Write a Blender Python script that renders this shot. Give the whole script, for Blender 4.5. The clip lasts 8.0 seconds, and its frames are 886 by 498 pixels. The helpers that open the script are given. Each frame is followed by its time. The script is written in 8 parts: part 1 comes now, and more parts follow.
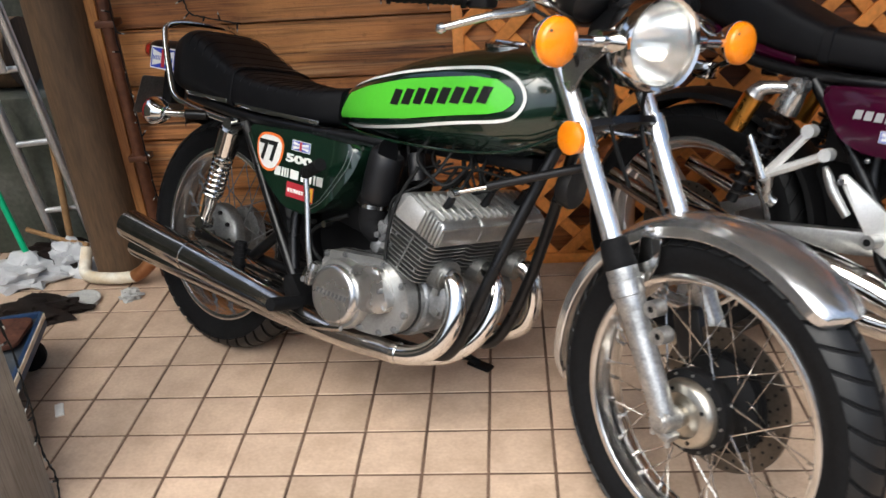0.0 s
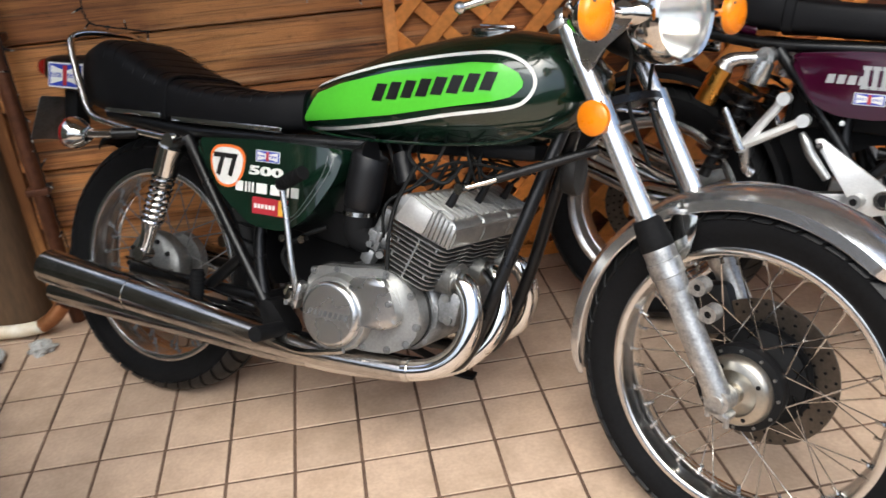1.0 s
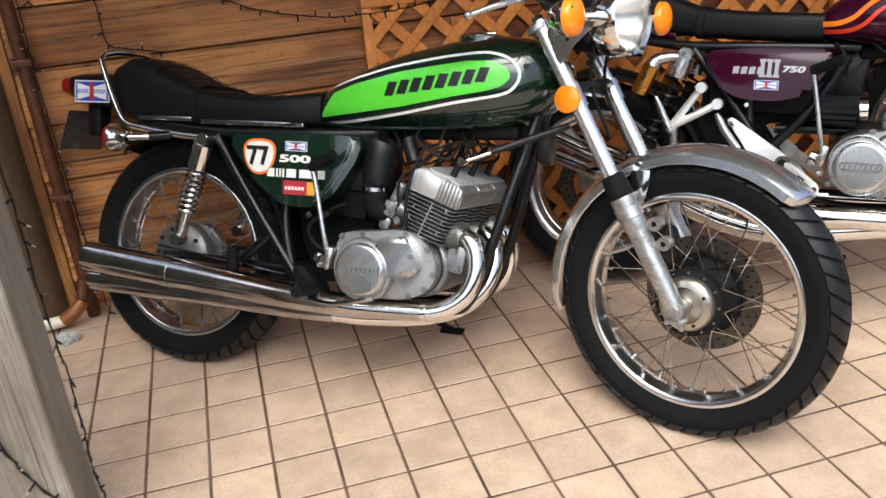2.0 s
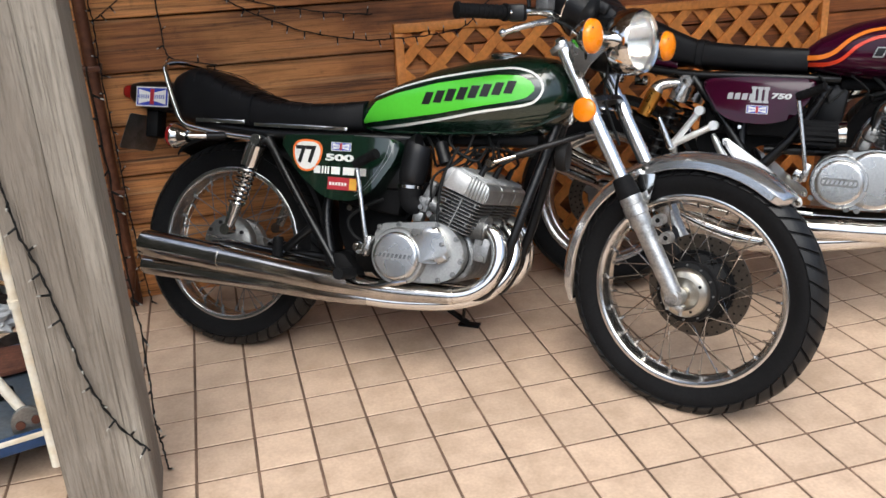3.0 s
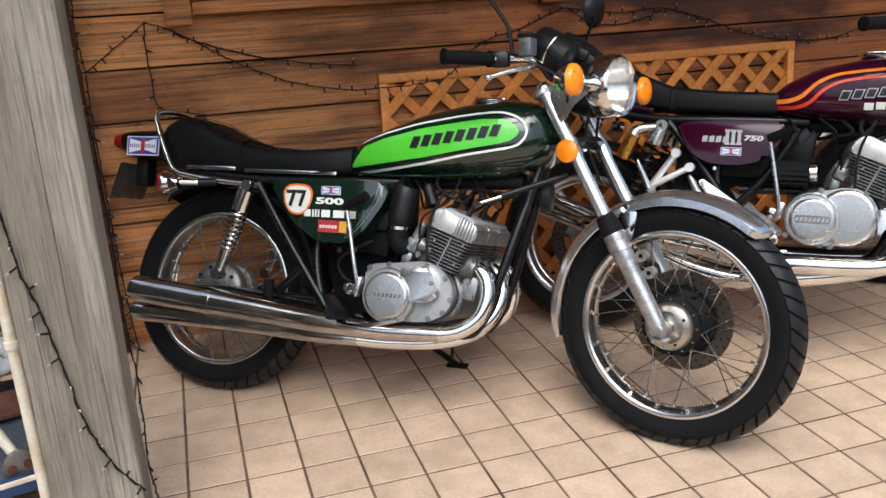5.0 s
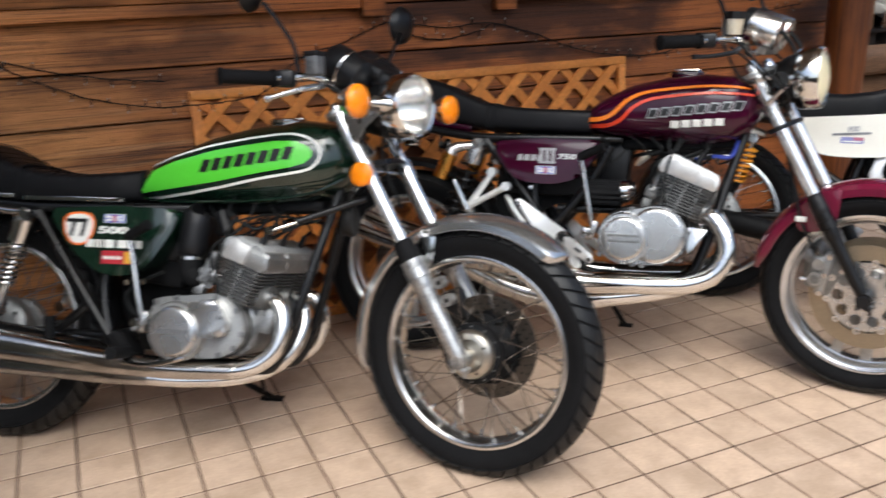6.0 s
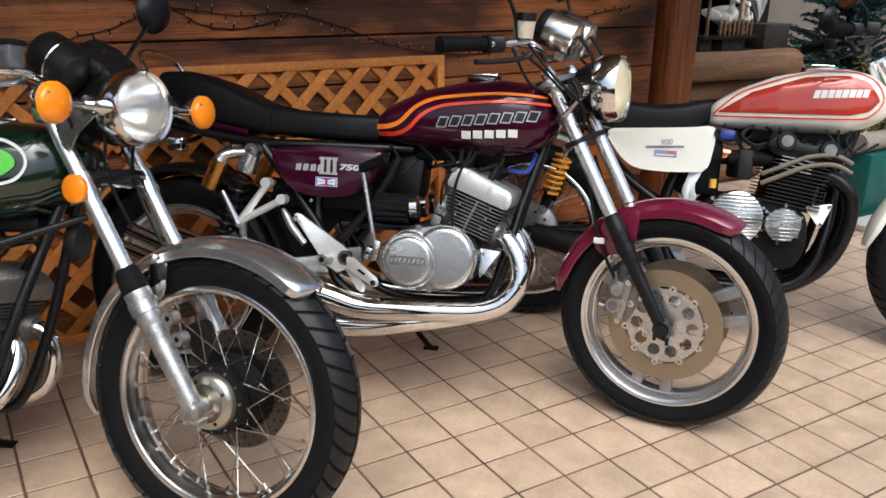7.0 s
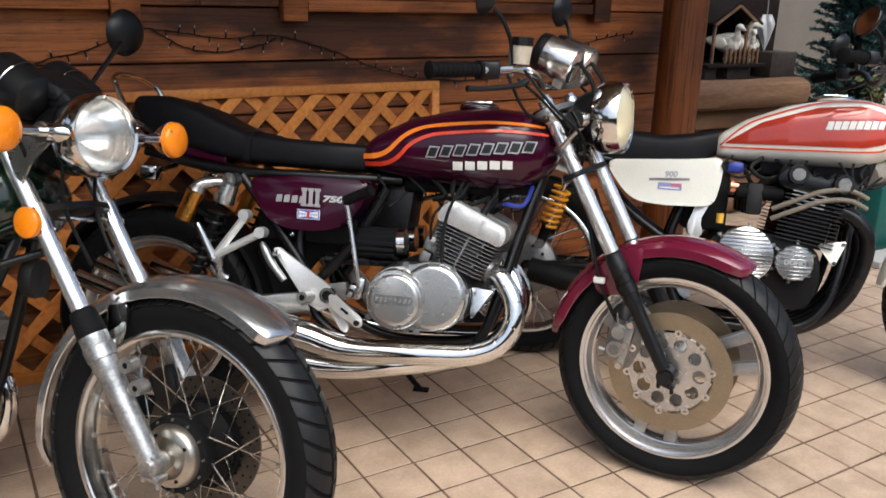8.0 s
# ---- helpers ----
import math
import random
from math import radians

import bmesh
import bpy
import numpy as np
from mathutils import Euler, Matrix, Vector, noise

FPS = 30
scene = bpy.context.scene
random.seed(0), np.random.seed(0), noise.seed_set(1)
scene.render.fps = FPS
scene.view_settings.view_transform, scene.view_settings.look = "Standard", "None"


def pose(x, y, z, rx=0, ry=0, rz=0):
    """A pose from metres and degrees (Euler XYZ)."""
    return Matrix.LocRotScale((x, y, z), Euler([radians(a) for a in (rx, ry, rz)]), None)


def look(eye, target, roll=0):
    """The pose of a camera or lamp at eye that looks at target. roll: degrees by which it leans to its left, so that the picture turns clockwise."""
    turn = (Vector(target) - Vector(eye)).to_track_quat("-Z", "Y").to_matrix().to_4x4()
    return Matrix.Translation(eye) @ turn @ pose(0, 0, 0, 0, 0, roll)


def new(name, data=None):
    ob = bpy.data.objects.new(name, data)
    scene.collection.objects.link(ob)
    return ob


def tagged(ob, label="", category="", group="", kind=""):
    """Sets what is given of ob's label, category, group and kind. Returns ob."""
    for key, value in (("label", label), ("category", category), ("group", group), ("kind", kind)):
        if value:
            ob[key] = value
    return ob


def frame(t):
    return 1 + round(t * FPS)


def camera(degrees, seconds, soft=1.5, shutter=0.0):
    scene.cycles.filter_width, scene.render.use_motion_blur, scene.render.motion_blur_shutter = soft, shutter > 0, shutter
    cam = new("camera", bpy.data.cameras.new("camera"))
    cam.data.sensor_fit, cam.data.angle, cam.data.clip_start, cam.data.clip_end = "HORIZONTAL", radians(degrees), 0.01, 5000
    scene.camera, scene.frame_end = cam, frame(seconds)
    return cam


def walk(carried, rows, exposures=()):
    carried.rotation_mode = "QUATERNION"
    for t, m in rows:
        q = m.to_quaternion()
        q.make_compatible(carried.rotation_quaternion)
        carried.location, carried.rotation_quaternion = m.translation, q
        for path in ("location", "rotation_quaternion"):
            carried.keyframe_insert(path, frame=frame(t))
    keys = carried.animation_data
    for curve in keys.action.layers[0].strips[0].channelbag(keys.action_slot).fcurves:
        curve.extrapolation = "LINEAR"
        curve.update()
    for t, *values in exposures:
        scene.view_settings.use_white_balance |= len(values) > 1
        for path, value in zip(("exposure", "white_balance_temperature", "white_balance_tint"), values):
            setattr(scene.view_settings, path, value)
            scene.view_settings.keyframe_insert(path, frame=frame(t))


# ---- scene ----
cam = camera(55.5, 8.0, shutter=0.4)
PATH = [
    (0, (0.97, -1.898, 1.308), (0.805, -0.123, 0.4), -4.3),
    (0.5, (0.789, -1.803, 1.278), (0.744, -0.039, 0.336), -6.4),
    (1, (0.641, -1.779, 1.255), (0.854, -0.009, 0.348), -4.8),
    (1.5, (0.432, -1.962, 1.277), (0.872, -0.227, 0.386), -4.4),
    (2, (0.344, -2.146, 1.299), (0.779, -0.389, 0.447), -4.8),
    (2.2, (0.32, -2.209, 1.313), (0.722, -0.437, 0.477), -4.0),
    (3.3, (0.125, -2.43, 1.269), (0.626, -0.628, 0.561), -2.2),
    (3.5, (0.108, -2.437, 1.269), (0.618, -0.625, 0.594), -2.2),
    (4, (0.098, -2.451, 1.252), (0.636, -0.627, 0.633), -2.1),
    (5.3, (0.14, -2.452, 1.253), (0.689, -0.636, 0.621), -2.9),
    (5.5, (0.184, -2.459, 1.256), (0.764, -0.65, 0.628), -2.4),
    (6, (0.426, -2.437, 1.258), (1.188, -0.696, 0.635), -1.9),
    (6.5, (0.68, -2.444, 1.28), (1.563, -0.761, 0.655), -0.1),
    (7, (0.841, -2.32, 1.25), (1.835, -0.71, 0.603), 1.1),
    (7.5, (0.918, -2.214, 1.248), (1.894, -0.595, 0.594), 1.4),
    (8, (0.949, -2.204, 1.236), (1.948, -0.576, 0.644), 1.6),
]
walk(cam, [(t, look(eye, target, roll)) for t, eye, target, roll in PATH], [(0.0, 0.64, 6050, 6), (2.0, 0.72, 6020, 6), (3.7, 0.45, 5900, 6), (5.5, 0.52, 5880, 6), (7.0, 0.34, 5950, 6), (8.0, 0.33, 6000, 6)])

# ---- world and light: an overcast day ----
world = bpy.data.worlds.new("overcast_sky")
scene.world = world
world.use_nodes = True
wn = world.node_tree.nodes
sky = wn.new("ShaderNodeTexSky")
sky.sky_type = "NISHITA"
sky.sun_disc = False
sky.sun_elevation = radians(60)
sky.sun_rotation = radians(200)
sky.dust_density = 6.0
sky.ozone_density = 1.0
wn["Background"].inputs["Strength"].default_value = 0.15
world.node_tree.links.new(sky.outputs[0], wn["Background"].inputs["Color"])
sun_data = bpy.data.lights.new("sun", "SUN")
sun_data.energy, sun_data.angle, sun_data.color = 2.2, radians(60), (1.0, 0.96, 0.90)
sun = new("sun", sun_data)
sun.matrix_world = look((-0.8, -4.0, 7.0), (0, 0, 0))


# ---- materials ----
def mat(name, base, rough=0.5, metal=0.0, var=0.15, scale=6.0, bump=0.1, fine=90.0, stretch=(1, 1, 1), other=None, coat=0.0, each=0.0, wear=0.12, trans=0.0, ior=1.45, spec=0.5):
    """A surface with stains at a large and grain at a small scale. stretch squeezes the grain along an axis; each varies piece from piece."""
    m = bpy.data.materials.new(name)
    m.use_nodes = True
    nt = m.node_tree
    N, L = nt.nodes, nt.links
    b = N["Principled BSDF"]
    co = N.new("ShaderNodeTexCoord")
    mp = N.new("ShaderNodeMapping")
    mp.inputs["Scale"].default_value = stretch
    L.new(co.outputs["Object"], mp.inputs["Vector"])
    big = N.new("ShaderNodeTexNoise")
    big.inputs["Scale"].default_value, big.inputs["Detail"].default_value = scale, 5.0
    small = N.new("ShaderNodeTexNoise")
    small.inputs["Scale"].default_value, small.inputs["Detail"].default_value = fine, 3.0
    vec = mp.outputs[0]
    if each:
        info = N.new("ShaderNodeObjectInfo")
        add = N.new("ShaderNodeVectorMath")
        mul = N.new("ShaderNodeVectorMath")
        mul.operation = "SCALE"
        mul.inputs["Scale"].default_value = 37.0
        comb = N.new("ShaderNodeCombineXYZ")
        for k in range(3):
            L.new(info.outputs["Random"], comb.inputs[k])
        L.new(comb.outputs[0], mul.inputs[0])
        L.new(vec, add.inputs[0])
        L.new(mul.outputs[0], add.inputs[1])
        vec = add.outputs[0]
    L.new(vec, big.inputs["Vector"])
    L.new(vec, small.inputs["Vector"])
    other = other or tuple(c * (1 - 2.2 * var) for c in base)
    ramp = N.new("ShaderNodeMapRange")
    ramp.inputs["From Min"].default_value, ramp.inputs["From Max"].default_value = 0.32, 0.68
    L.new(big.outputs[0], ramp.inputs["Value"])
    mix = N.new("ShaderNodeMix")
    mix.data_type = "RGBA"
    mix.inputs["A"].default_value = (*base, 1)
    mix.inputs["B"].default_value = (*other, 1)
    L.new(ramp.outputs[0], mix.inputs["Factor"])
    grain = N.new("ShaderNodeMapRange")
    grain.inputs["From Min"].default_value, grain.inputs["From Max"].default_value = 0.3, 0.7
    grain.inputs["To Min"].default_value, grain.inputs["To Max"].default_value = 1 - var, 1 + var
    L.new(small.outputs[0], grain.inputs["Value"])
    tone = N.new("ShaderNodeVectorMath")
    tone.operation = "SCALE"
    L.new(mix.outputs["Result"], tone.inputs[0])
    if each:
        em = N.new("ShaderNodeMapRange")
        em.inputs["To Min"].default_value, em.inputs["To Max"].default_value = 1 - each, 1 + each
        L.new(info.outputs["Random"], em.inputs["Value"])
        both = N.new("ShaderNodeMath")
        both.operation = "MULTIPLY"
        L.new(em.outputs[0], both.inputs[0])
        L.new(grain.outputs[0], both.inputs[1])
        L.new(both.outputs[0], tone.inputs["Scale"])
    else:
        L.new(grain.outputs[0], tone.inputs["Scale"])
    L.new(tone.outputs[0], b.inputs["Base Color"])
    rr = N.new("ShaderNodeMapRange")
    rr.inputs["To Min"].default_value, rr.inputs["To Max"].default_value = max(0.02, rough - wear), min(1, rough + wear)
    L.new(big.outputs[0], rr.inputs["Value"])
    L.new(rr.outputs[0], b.inputs["Roughness"])
    b.inputs["Metallic"].default_value = metal
    b.inputs["IOR"].default_value = ior
    b.inputs["Specular IOR Level"].default_value = spec
    b.inputs["Coat Weight"].default_value = coat
    b.inputs["Coat Roughness"].default_value = 0.04
    b.inputs["Transmission Weight"].default_value = trans
    if bump:
        bp = N.new("ShaderNodeBump")
        bp.inputs["Strength"].default_value = bump
        bp.inputs["Distance"].default_value = 0.002
        L.new(small.outputs[0], bp.inputs["Height"])
        L.new(bp.outputs[0], b.inputs["Normal"])
    return m


def wood(name, pale, dark, rough, squeeze, rings, vein, bump, stain, each=0.0, streak=0.75, weathered=None):
    """Sawn timber: growth rings drawn out along the grain, knots, dark streaks and large stains."""
    m = bpy.data.materials.new(name)
    m.use_nodes = True
    nt = m.node_tree
    N, L = nt.nodes, nt.links
    b = N["Principled BSDF"]
    co = N.new("ShaderNodeTexCoord")
    info = N.new("ShaderNodeObjectInfo")
    off = N.new("ShaderNodeVectorMath")
    off.operation = "MULTIPLY_ADD"
    off.inputs[1].default_value = (31.0, 17.0, 53.0)
    comb = N.new("ShaderNodeCombineXYZ")
    for k in range(3):
        L.new(info.outputs["Random"], comb.inputs[k])
    L.new(comb.outputs[0], off.inputs[0])
    L.new(co.outputs["Object"], off.inputs[2])
    mp = N.new("ShaderNodeMapping")
    mp.inputs["Scale"].default_value = squeeze
    L.new(off.outputs[0], mp.inputs["Vector"])

    def noise_at(scale, detail, src):
        n = N.new("ShaderNodeTexNoise")
        n.inputs["Scale"].default_value, n.inputs["Detail"].default_value = scale, detail
        L.new(src, n.inputs["Vector"])
        return n.outputs[0]

    def calc(op, a, c):
        n = N.new("ShaderNodeMath")
        n.operation = op
        for i, v in enumerate((a, c)):
            if isinstance(v, (int, float)):
                n.inputs[i].default_value = v
            elif v is not None:
                L.new(v, n.inputs[i])
        return n.outputs[0]

    def span(v, lo, hi, to0=0.0, to1=1.0):
        n = N.new("ShaderNodeMapRange")
        for key, val in (("From Min", lo), ("From Max", hi), ("To Min", to0), ("To Max", to1)):
            n.inputs[key].default_value = val
        L.new(v, n.inputs["Value"])
        return n.outputs[0]

    def blend(f, a, c):
        n = N.new("ShaderNodeMix")
        n.data_type = "RGBA"
        L.new(f, n.inputs["Factor"])
        for key, v in (("A", a), ("B", c)):
            if isinstance(v, tuple):
                n.inputs[key].default_value = (*v, 1)
            else:
                L.new(v, n.inputs[key])
        return n.outputs["Result"]

    ring = calc("SINE", calc("MULTIPLY", noise_at(0.9, 2.0, mp.outputs[0]), rings * 6.28), None)
    fibre = noise_at(16.0, 6.0, mp.outputs[0])
    wide = N.new("ShaderNodeMapping")
    wide.inputs["Scale"].default_value = [min(1.0, max(0.45, q / 3)) for q in squeeze]
    L.new(off.outputs[0], wide.inputs["Vector"])
    blot = noise_at(4.5, 5.0, wide.outputs[0])
    veins = calc("MULTIPLY", span(ring, 0.1, 1.0), vein)
    both = calc("ADD", veins, span(fibre, 0.47, 0.66, 0.0, streak))
    # fine pores and small scratches
    both = calc("ADD", both, span(noise_at(75.0, 3.0, mp.outputs[0]), 0.50, 0.68, 0.0, 0.28))
    both = calc("ADD", both, span(noise_at(38.0, 4.0, off.outputs[0]), 0.60, 0.74, 0.0, 0.22))
    both = calc("MINIMUM", both, 1.0)
    colour = blend(span(blot, 0.44, 0.60), pale, stain)
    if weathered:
        # towards low x the colour blends to a paler ochre, in drifts
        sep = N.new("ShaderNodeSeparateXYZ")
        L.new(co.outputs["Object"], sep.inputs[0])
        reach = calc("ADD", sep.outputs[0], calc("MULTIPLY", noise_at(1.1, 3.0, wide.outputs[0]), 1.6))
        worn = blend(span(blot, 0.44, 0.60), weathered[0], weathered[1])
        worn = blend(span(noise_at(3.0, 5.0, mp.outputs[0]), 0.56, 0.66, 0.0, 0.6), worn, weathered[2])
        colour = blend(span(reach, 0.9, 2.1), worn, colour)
    colour = blend(both, colour, dark)
    # knots
    knot = N.new("ShaderNodeTexVoronoi")
    knot.inputs["Scale"].default_value = 0.9
    L.new(mp.outputs[0], knot.inputs["Vector"])
    colour = blend(span(knot.outputs["Distance"], 0.025, 0.06, 0.8, 0.0), colour, dark)
    tone = N.new("ShaderNodeVectorMath")
    tone.operation = "SCALE"
    L.new(colour, tone.inputs[0])
    L.new(span(info.outputs["Random"], 0.0, 1.0, 1 - each, 1 + each), tone.inputs["Scale"])
    L.new(tone.outputs[0], b.inputs["Base Color"])
    L.new(span(blot, 0.3, 0.7, rough - 0.12, rough + 0.1), b.inputs["Roughness"])
    b.inputs["Specular IOR Level"].default_value = 0.35
    bp = N.new("ShaderNodeBump")
    bp.inputs["Strength"].default_value = bump
    bp.inputs["Distance"].default_value = 0.003
    bp.invert = True
    L.new(both, bp.inputs["Height"])
    L.new(bp.outputs[0], b.inputs["Normal"])
    return m


TILE = mat("terracotta_tile", (0.49, 0.365, 0.268), 0.5, var=0.09, scale=11, fine=120, bump=0.14, other=(0.385, 0.28, 0.198), each=0.09)
GROUT = mat("grout", (0.17, 0.105, 0.07), 0.9, var=0.3, scale=5, fine=200, bump=0.3)
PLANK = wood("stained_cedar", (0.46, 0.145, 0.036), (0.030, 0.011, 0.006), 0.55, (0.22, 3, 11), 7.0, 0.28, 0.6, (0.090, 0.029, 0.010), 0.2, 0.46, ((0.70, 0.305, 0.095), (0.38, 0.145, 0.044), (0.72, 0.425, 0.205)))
CORNER = wood("orange_cedar", (0.48, 0.22, 0.07), (0.14, 0.055, 0.02), 0.6, (9, 3, 0.25), 6.0, 0.3, 0.6, (0.2, 0.08, 0.026))
LATTICE = mat("amber_cedar", (0.70, 0.265, 0.055), 0.5, var=0.16, scale=7, fine=60, stretch=(1, 1, 1), other=(0.54, 0.185, 0.036), bump=0.2, each=0.12)
GREYWOOD = wood("weathered_timber", (0.33, 0.295, 0.245), (0.13, 0.110, 0.085), 0.88, (13, 13, 0.30), 2.0, 0.06, 0.9, (0.215, 0.185, 0.150), 0.0, 0.55)
LOGWOOD = mat("brown_log", (0.125, 0.072, 0.036), 0.75, var=0.25, scale=3, fine=50, stretch=(3, 3, 0.35), other=(0.055, 0.033, 0.017), bump=0.5)
REDLOG = wood("red_brown_log", (0.205, 0.062, 0.014), (0.055, 0.015, 0.006), 0.5, (6, 6, 0.2), 3.0, 0.25, 0.4, (0.13, 0.040, 0.011))
CHROME = mat("chrome", (0.80, 0.79, 0.76), 0.09, 1.0, var=0.05, scale=14, fine=120, bump=0.02, wear=0.05)
SLIDER = mat("fork_slider_alloy", (0.50, 0.50, 0.49), 0.36, 0.85, var=0.2, scale=38, fine=190, bump=0.22, wear=0.14)
COVERALLOY = mat("brushed_cover_alloy", (0.62, 0.615, 0.595), 0.27, 0.92, var=0.08, scale=9, fine=170, bump=0.06, wear=0.1)
HEADALLOY = mat("satin_head_alloy", (0.60, 0.595, 0.575), 0.42, 0.72, var=0.08, scale=14, fine=190, bump=0.12, wear=0.08)
STANCHION = mat("hard_chrome", (0.95, 0.95, 0.94), 0.22, 0.9, var=0.04, scale=14, fine=160, bump=0.03, wear=0.05)
WORNCHROME = mat("worn_chrome", (0.58, 0.56, 0.53), 0.14, 1.0, var=0.14, scale=16, fine=160, bump=0.05, wear=0.1)
POLISHED = mat("polished_alloy", (0.68, 0.68, 0.66), 0.18, 1.0, var=0.06, scale=14, fine=150, bump=0.04, wear=0.08)
ALLOY = mat("cast_alloy", (0.42, 0.42, 0.405), 0.38, 0.85, var=0.1, scale=18, fine=190, bump=0.15, wear=0.1)
BRIGHT = mat("bright_brushed_alloy", (0.84, 0.84, 0.82), 0.36, 0.7, var=0.06, scale=16, fine=190, bump=0.06, wear=0.1)
SATIN = mat("satin_aluminium", (0.62, 0.615, 0.60), 0.27, 0.95, var=0.07, scale=16, fine=190, bump=0.08, wear=0.1)
CARBGREY = mat("dirty_carburettor_metal", (0.27, 0.275, 0.28), 0.45, 0.7, var=0.2, scale=24, fine=180, bump=0.2, wear=0.1)
DULL = mat("dull_alloy", (0.27, 0.27, 0.26), 0.44, 0.85, var=0.16, scale=20, fine=180, bump=0.2, wear=0.12)
CYLBLACK = mat("near_black_cylinder_metal", (0.015, 0.0145, 0.014), 0.55, 0.3, var=0.2, scale=20, fine=160, bump=0.2)
BLACK = mat("black_paint", (0.006, 0.006, 0.0065), 0.3, var=0.2, scale=10, fine=120, bump=0.03, spec=0.4)
BLACKMAT = mat("matt_black", (0.005, 0.005, 0.0055), 0.6, var=0.2, scale=12, fine=150, bump=0.1, spec=0.2)
PLASTIC = mat("black_plastic", (0.007, 0.007, 0.008), 0.42, var=0.15, scale=15, fine=180, bump=0.06, spec=0.4)
RUBBER = mat("tyre_rubber", (0.006, 0.006, 0.0065), 0.75, var=0.25, scale=12, fine=150, bump=0.15, other=(0.005, 0.005, 0.0055), spec=0.15)
TREAD = mat("tread_rubber", (0.007, 0.0072, 0.0076), 0.5, var=0.2, scale=14, fine=120, bump=0.12, spec=0.4, wear=0.15)
VINYL = mat("black_vinyl", (0.007, 0.007, 0.008), 0.5, var=0.15, scale=12, fine=240, bump=0.2, spec=0.2)
GREEN = mat("dark_green_metallic", (0.0045, 0.019, 0.010), 0.22, 0.1, var=0.12, scale=9, fine=400, bump=0.0, coat=1.0, wear=0.04)
LIME = mat("lime_green_decal", (0.11, 0.58, 0.035), 0.3, var=0.03, scale=8, fine=120, bump=0.0, coat=0.6, wear=0.04)
WHITELINE = mat("white_decal", (0.78, 0.78, 0.74), 0.35, var=0.04, scale=20, fine=120, bump=0.0, wear=0.05)
INK = mat("black_decal", (0.012, 0.012, 0.012), 0.35, var=0.05, bump=0.0)
PURPLE = mat("dark_purple_metallic", (0.036, 0.0018, 0.014), 0.2, 0.0, var=0.1, scale=9, fine=400, bump=0.0, coat=0.45, wear=0.04, spec=0.25)
FENDERRED = mat("plum_red_paint", (0.15, 0.008, 0.032), 0.25, 0.2, var=0.08, scale=9, fine=400, bump=0.0, coat=1.0, wear=0.04)
ORANGE = mat("orange_decal", (0.85, 0.22, 0.02), 0.3, var=0.03, bump=0.0, coat=0.5)
REDDECAL = mat("red_orange_decal", (0.75, 0.06, 0.02), 0.3, var=0.03, bump=0.0, coat=0.5)
LIGHTDECAL = mat("pale_silver_decal", (0.60, 0.60, 0.59), 0.35, 0.2, var=0.05, bump=0.0)
SILVERDECAL = mat("silver_grey_decal", (0.42, 0.42, 0.42), 0.35, 0.3, var=0.05, bump=0.0)
CREAM = mat("ivory_paint", (0.84, 0.82, 0.73), 0.25, var=0.04, scale=8, fine=200, bump=0.0, coat=0.8, wear=0.05)
REDPAINT = mat("red_orange_paint", (0.46, 0.040, 0.018), 0.22, 0.1, var=0.06, scale=8, fine=200, bump=0.0, coat=1.0, wear=0.04)
AMBER = mat("amber_lens", (0.96, 0.27, 0.002), 0.3, var=0.03, scale=40, fine=190, bump=0.3, coat=0.4)
REDLENS = mat("red_lens", (0.28, 0.01, 0.01), 0.2, var=0.05, scale=40, fine=300, bump=0.2, coat=0.6)
CLEAR = mat("lamp_glass", (0.97, 0.97, 0.95), 0.035, var=0.0, scale=40, fine=60, bump=0.12, trans=0.94, wear=0.015, coat=1.0)
LAMPSILVER = mat("lamp_reflector", (0.90, 0.90, 0.88), 0.16, 1.0, var=0.04, scale=30, fine=120, bump=0.1, wear=0.05)
WARMGLASS = mat("cream_lamp_glass", (0.92, 0.86, 0.66), 0.3, var=0.0, scale=40, fine=60, bump=0.15, trans=0.7, wear=0.05, coat=1.0)
DULLCHROME = mat("hazy_chrome", (0.80, 0.79, 0.77), 0.24, 1.0, var=0.08, scale=12, fine=140, bump=0.04, wear=0.08)
RIMCHROME = mat("satin_rim_chrome", (0.74, 0.735, 0.72), 0.22, 1.0, var=0.08, scale=22, fine=150, bump=0.04, wear=0.08)
GUARDCHROME = mat("worn_mudguard_chrome", (0.66, 0.665, 0.67), 0.20, 0.93, var=0.1, scale=9, fine=140, bump=0.04, wear=0.1)
GOLD = mat("gold_anodised", (0.62, 0.30, 0.06), 0.3, 1.0, var=0.06, scale=20, fine=150, bump=0.03)
YELLOWSPRING = mat("yellow_orange_spring", (0.80, 0.33, 0.01), 0.35, var=0.08, scale=20, fine=150, bump=0.02)
BRONZE = mat("bronze_disc", (0.36, 0.29, 0.20), 0.42, 0.85, var=0.08, scale=14, fine=200, bump=0.08)
RUSTDISC = mat("worn_steel_disc", (0.115, 0.098, 0.080), 0.38, 0.85, var=0.14, scale=20, fine=180, bump=0.1)
WARMCAP = mat("warm_nickel", (0.47, 0.44, 0.38), 0.33, 1.0, var=0.08, scale=16, fine=150, bump=0.05, wear=0.08)
BLUE = mat("blue_sticker", (0.03, 0.06, 0.42), 0.35, var=0.04, bump=0.0)
PALEBLUE = mat("faded_blue_sticker", (0.26, 0.27, 0.52), 0.4, var=0.05, bump=0.0)
PALERED = mat("faded_red_sticker", (0.45, 0.14, 0.20), 0.4, var=0.05, bump=0.0)
RED = mat("red_sticker", (0.40, 0.028, 0.04), 0.35, var=0.04, bump=0.0)
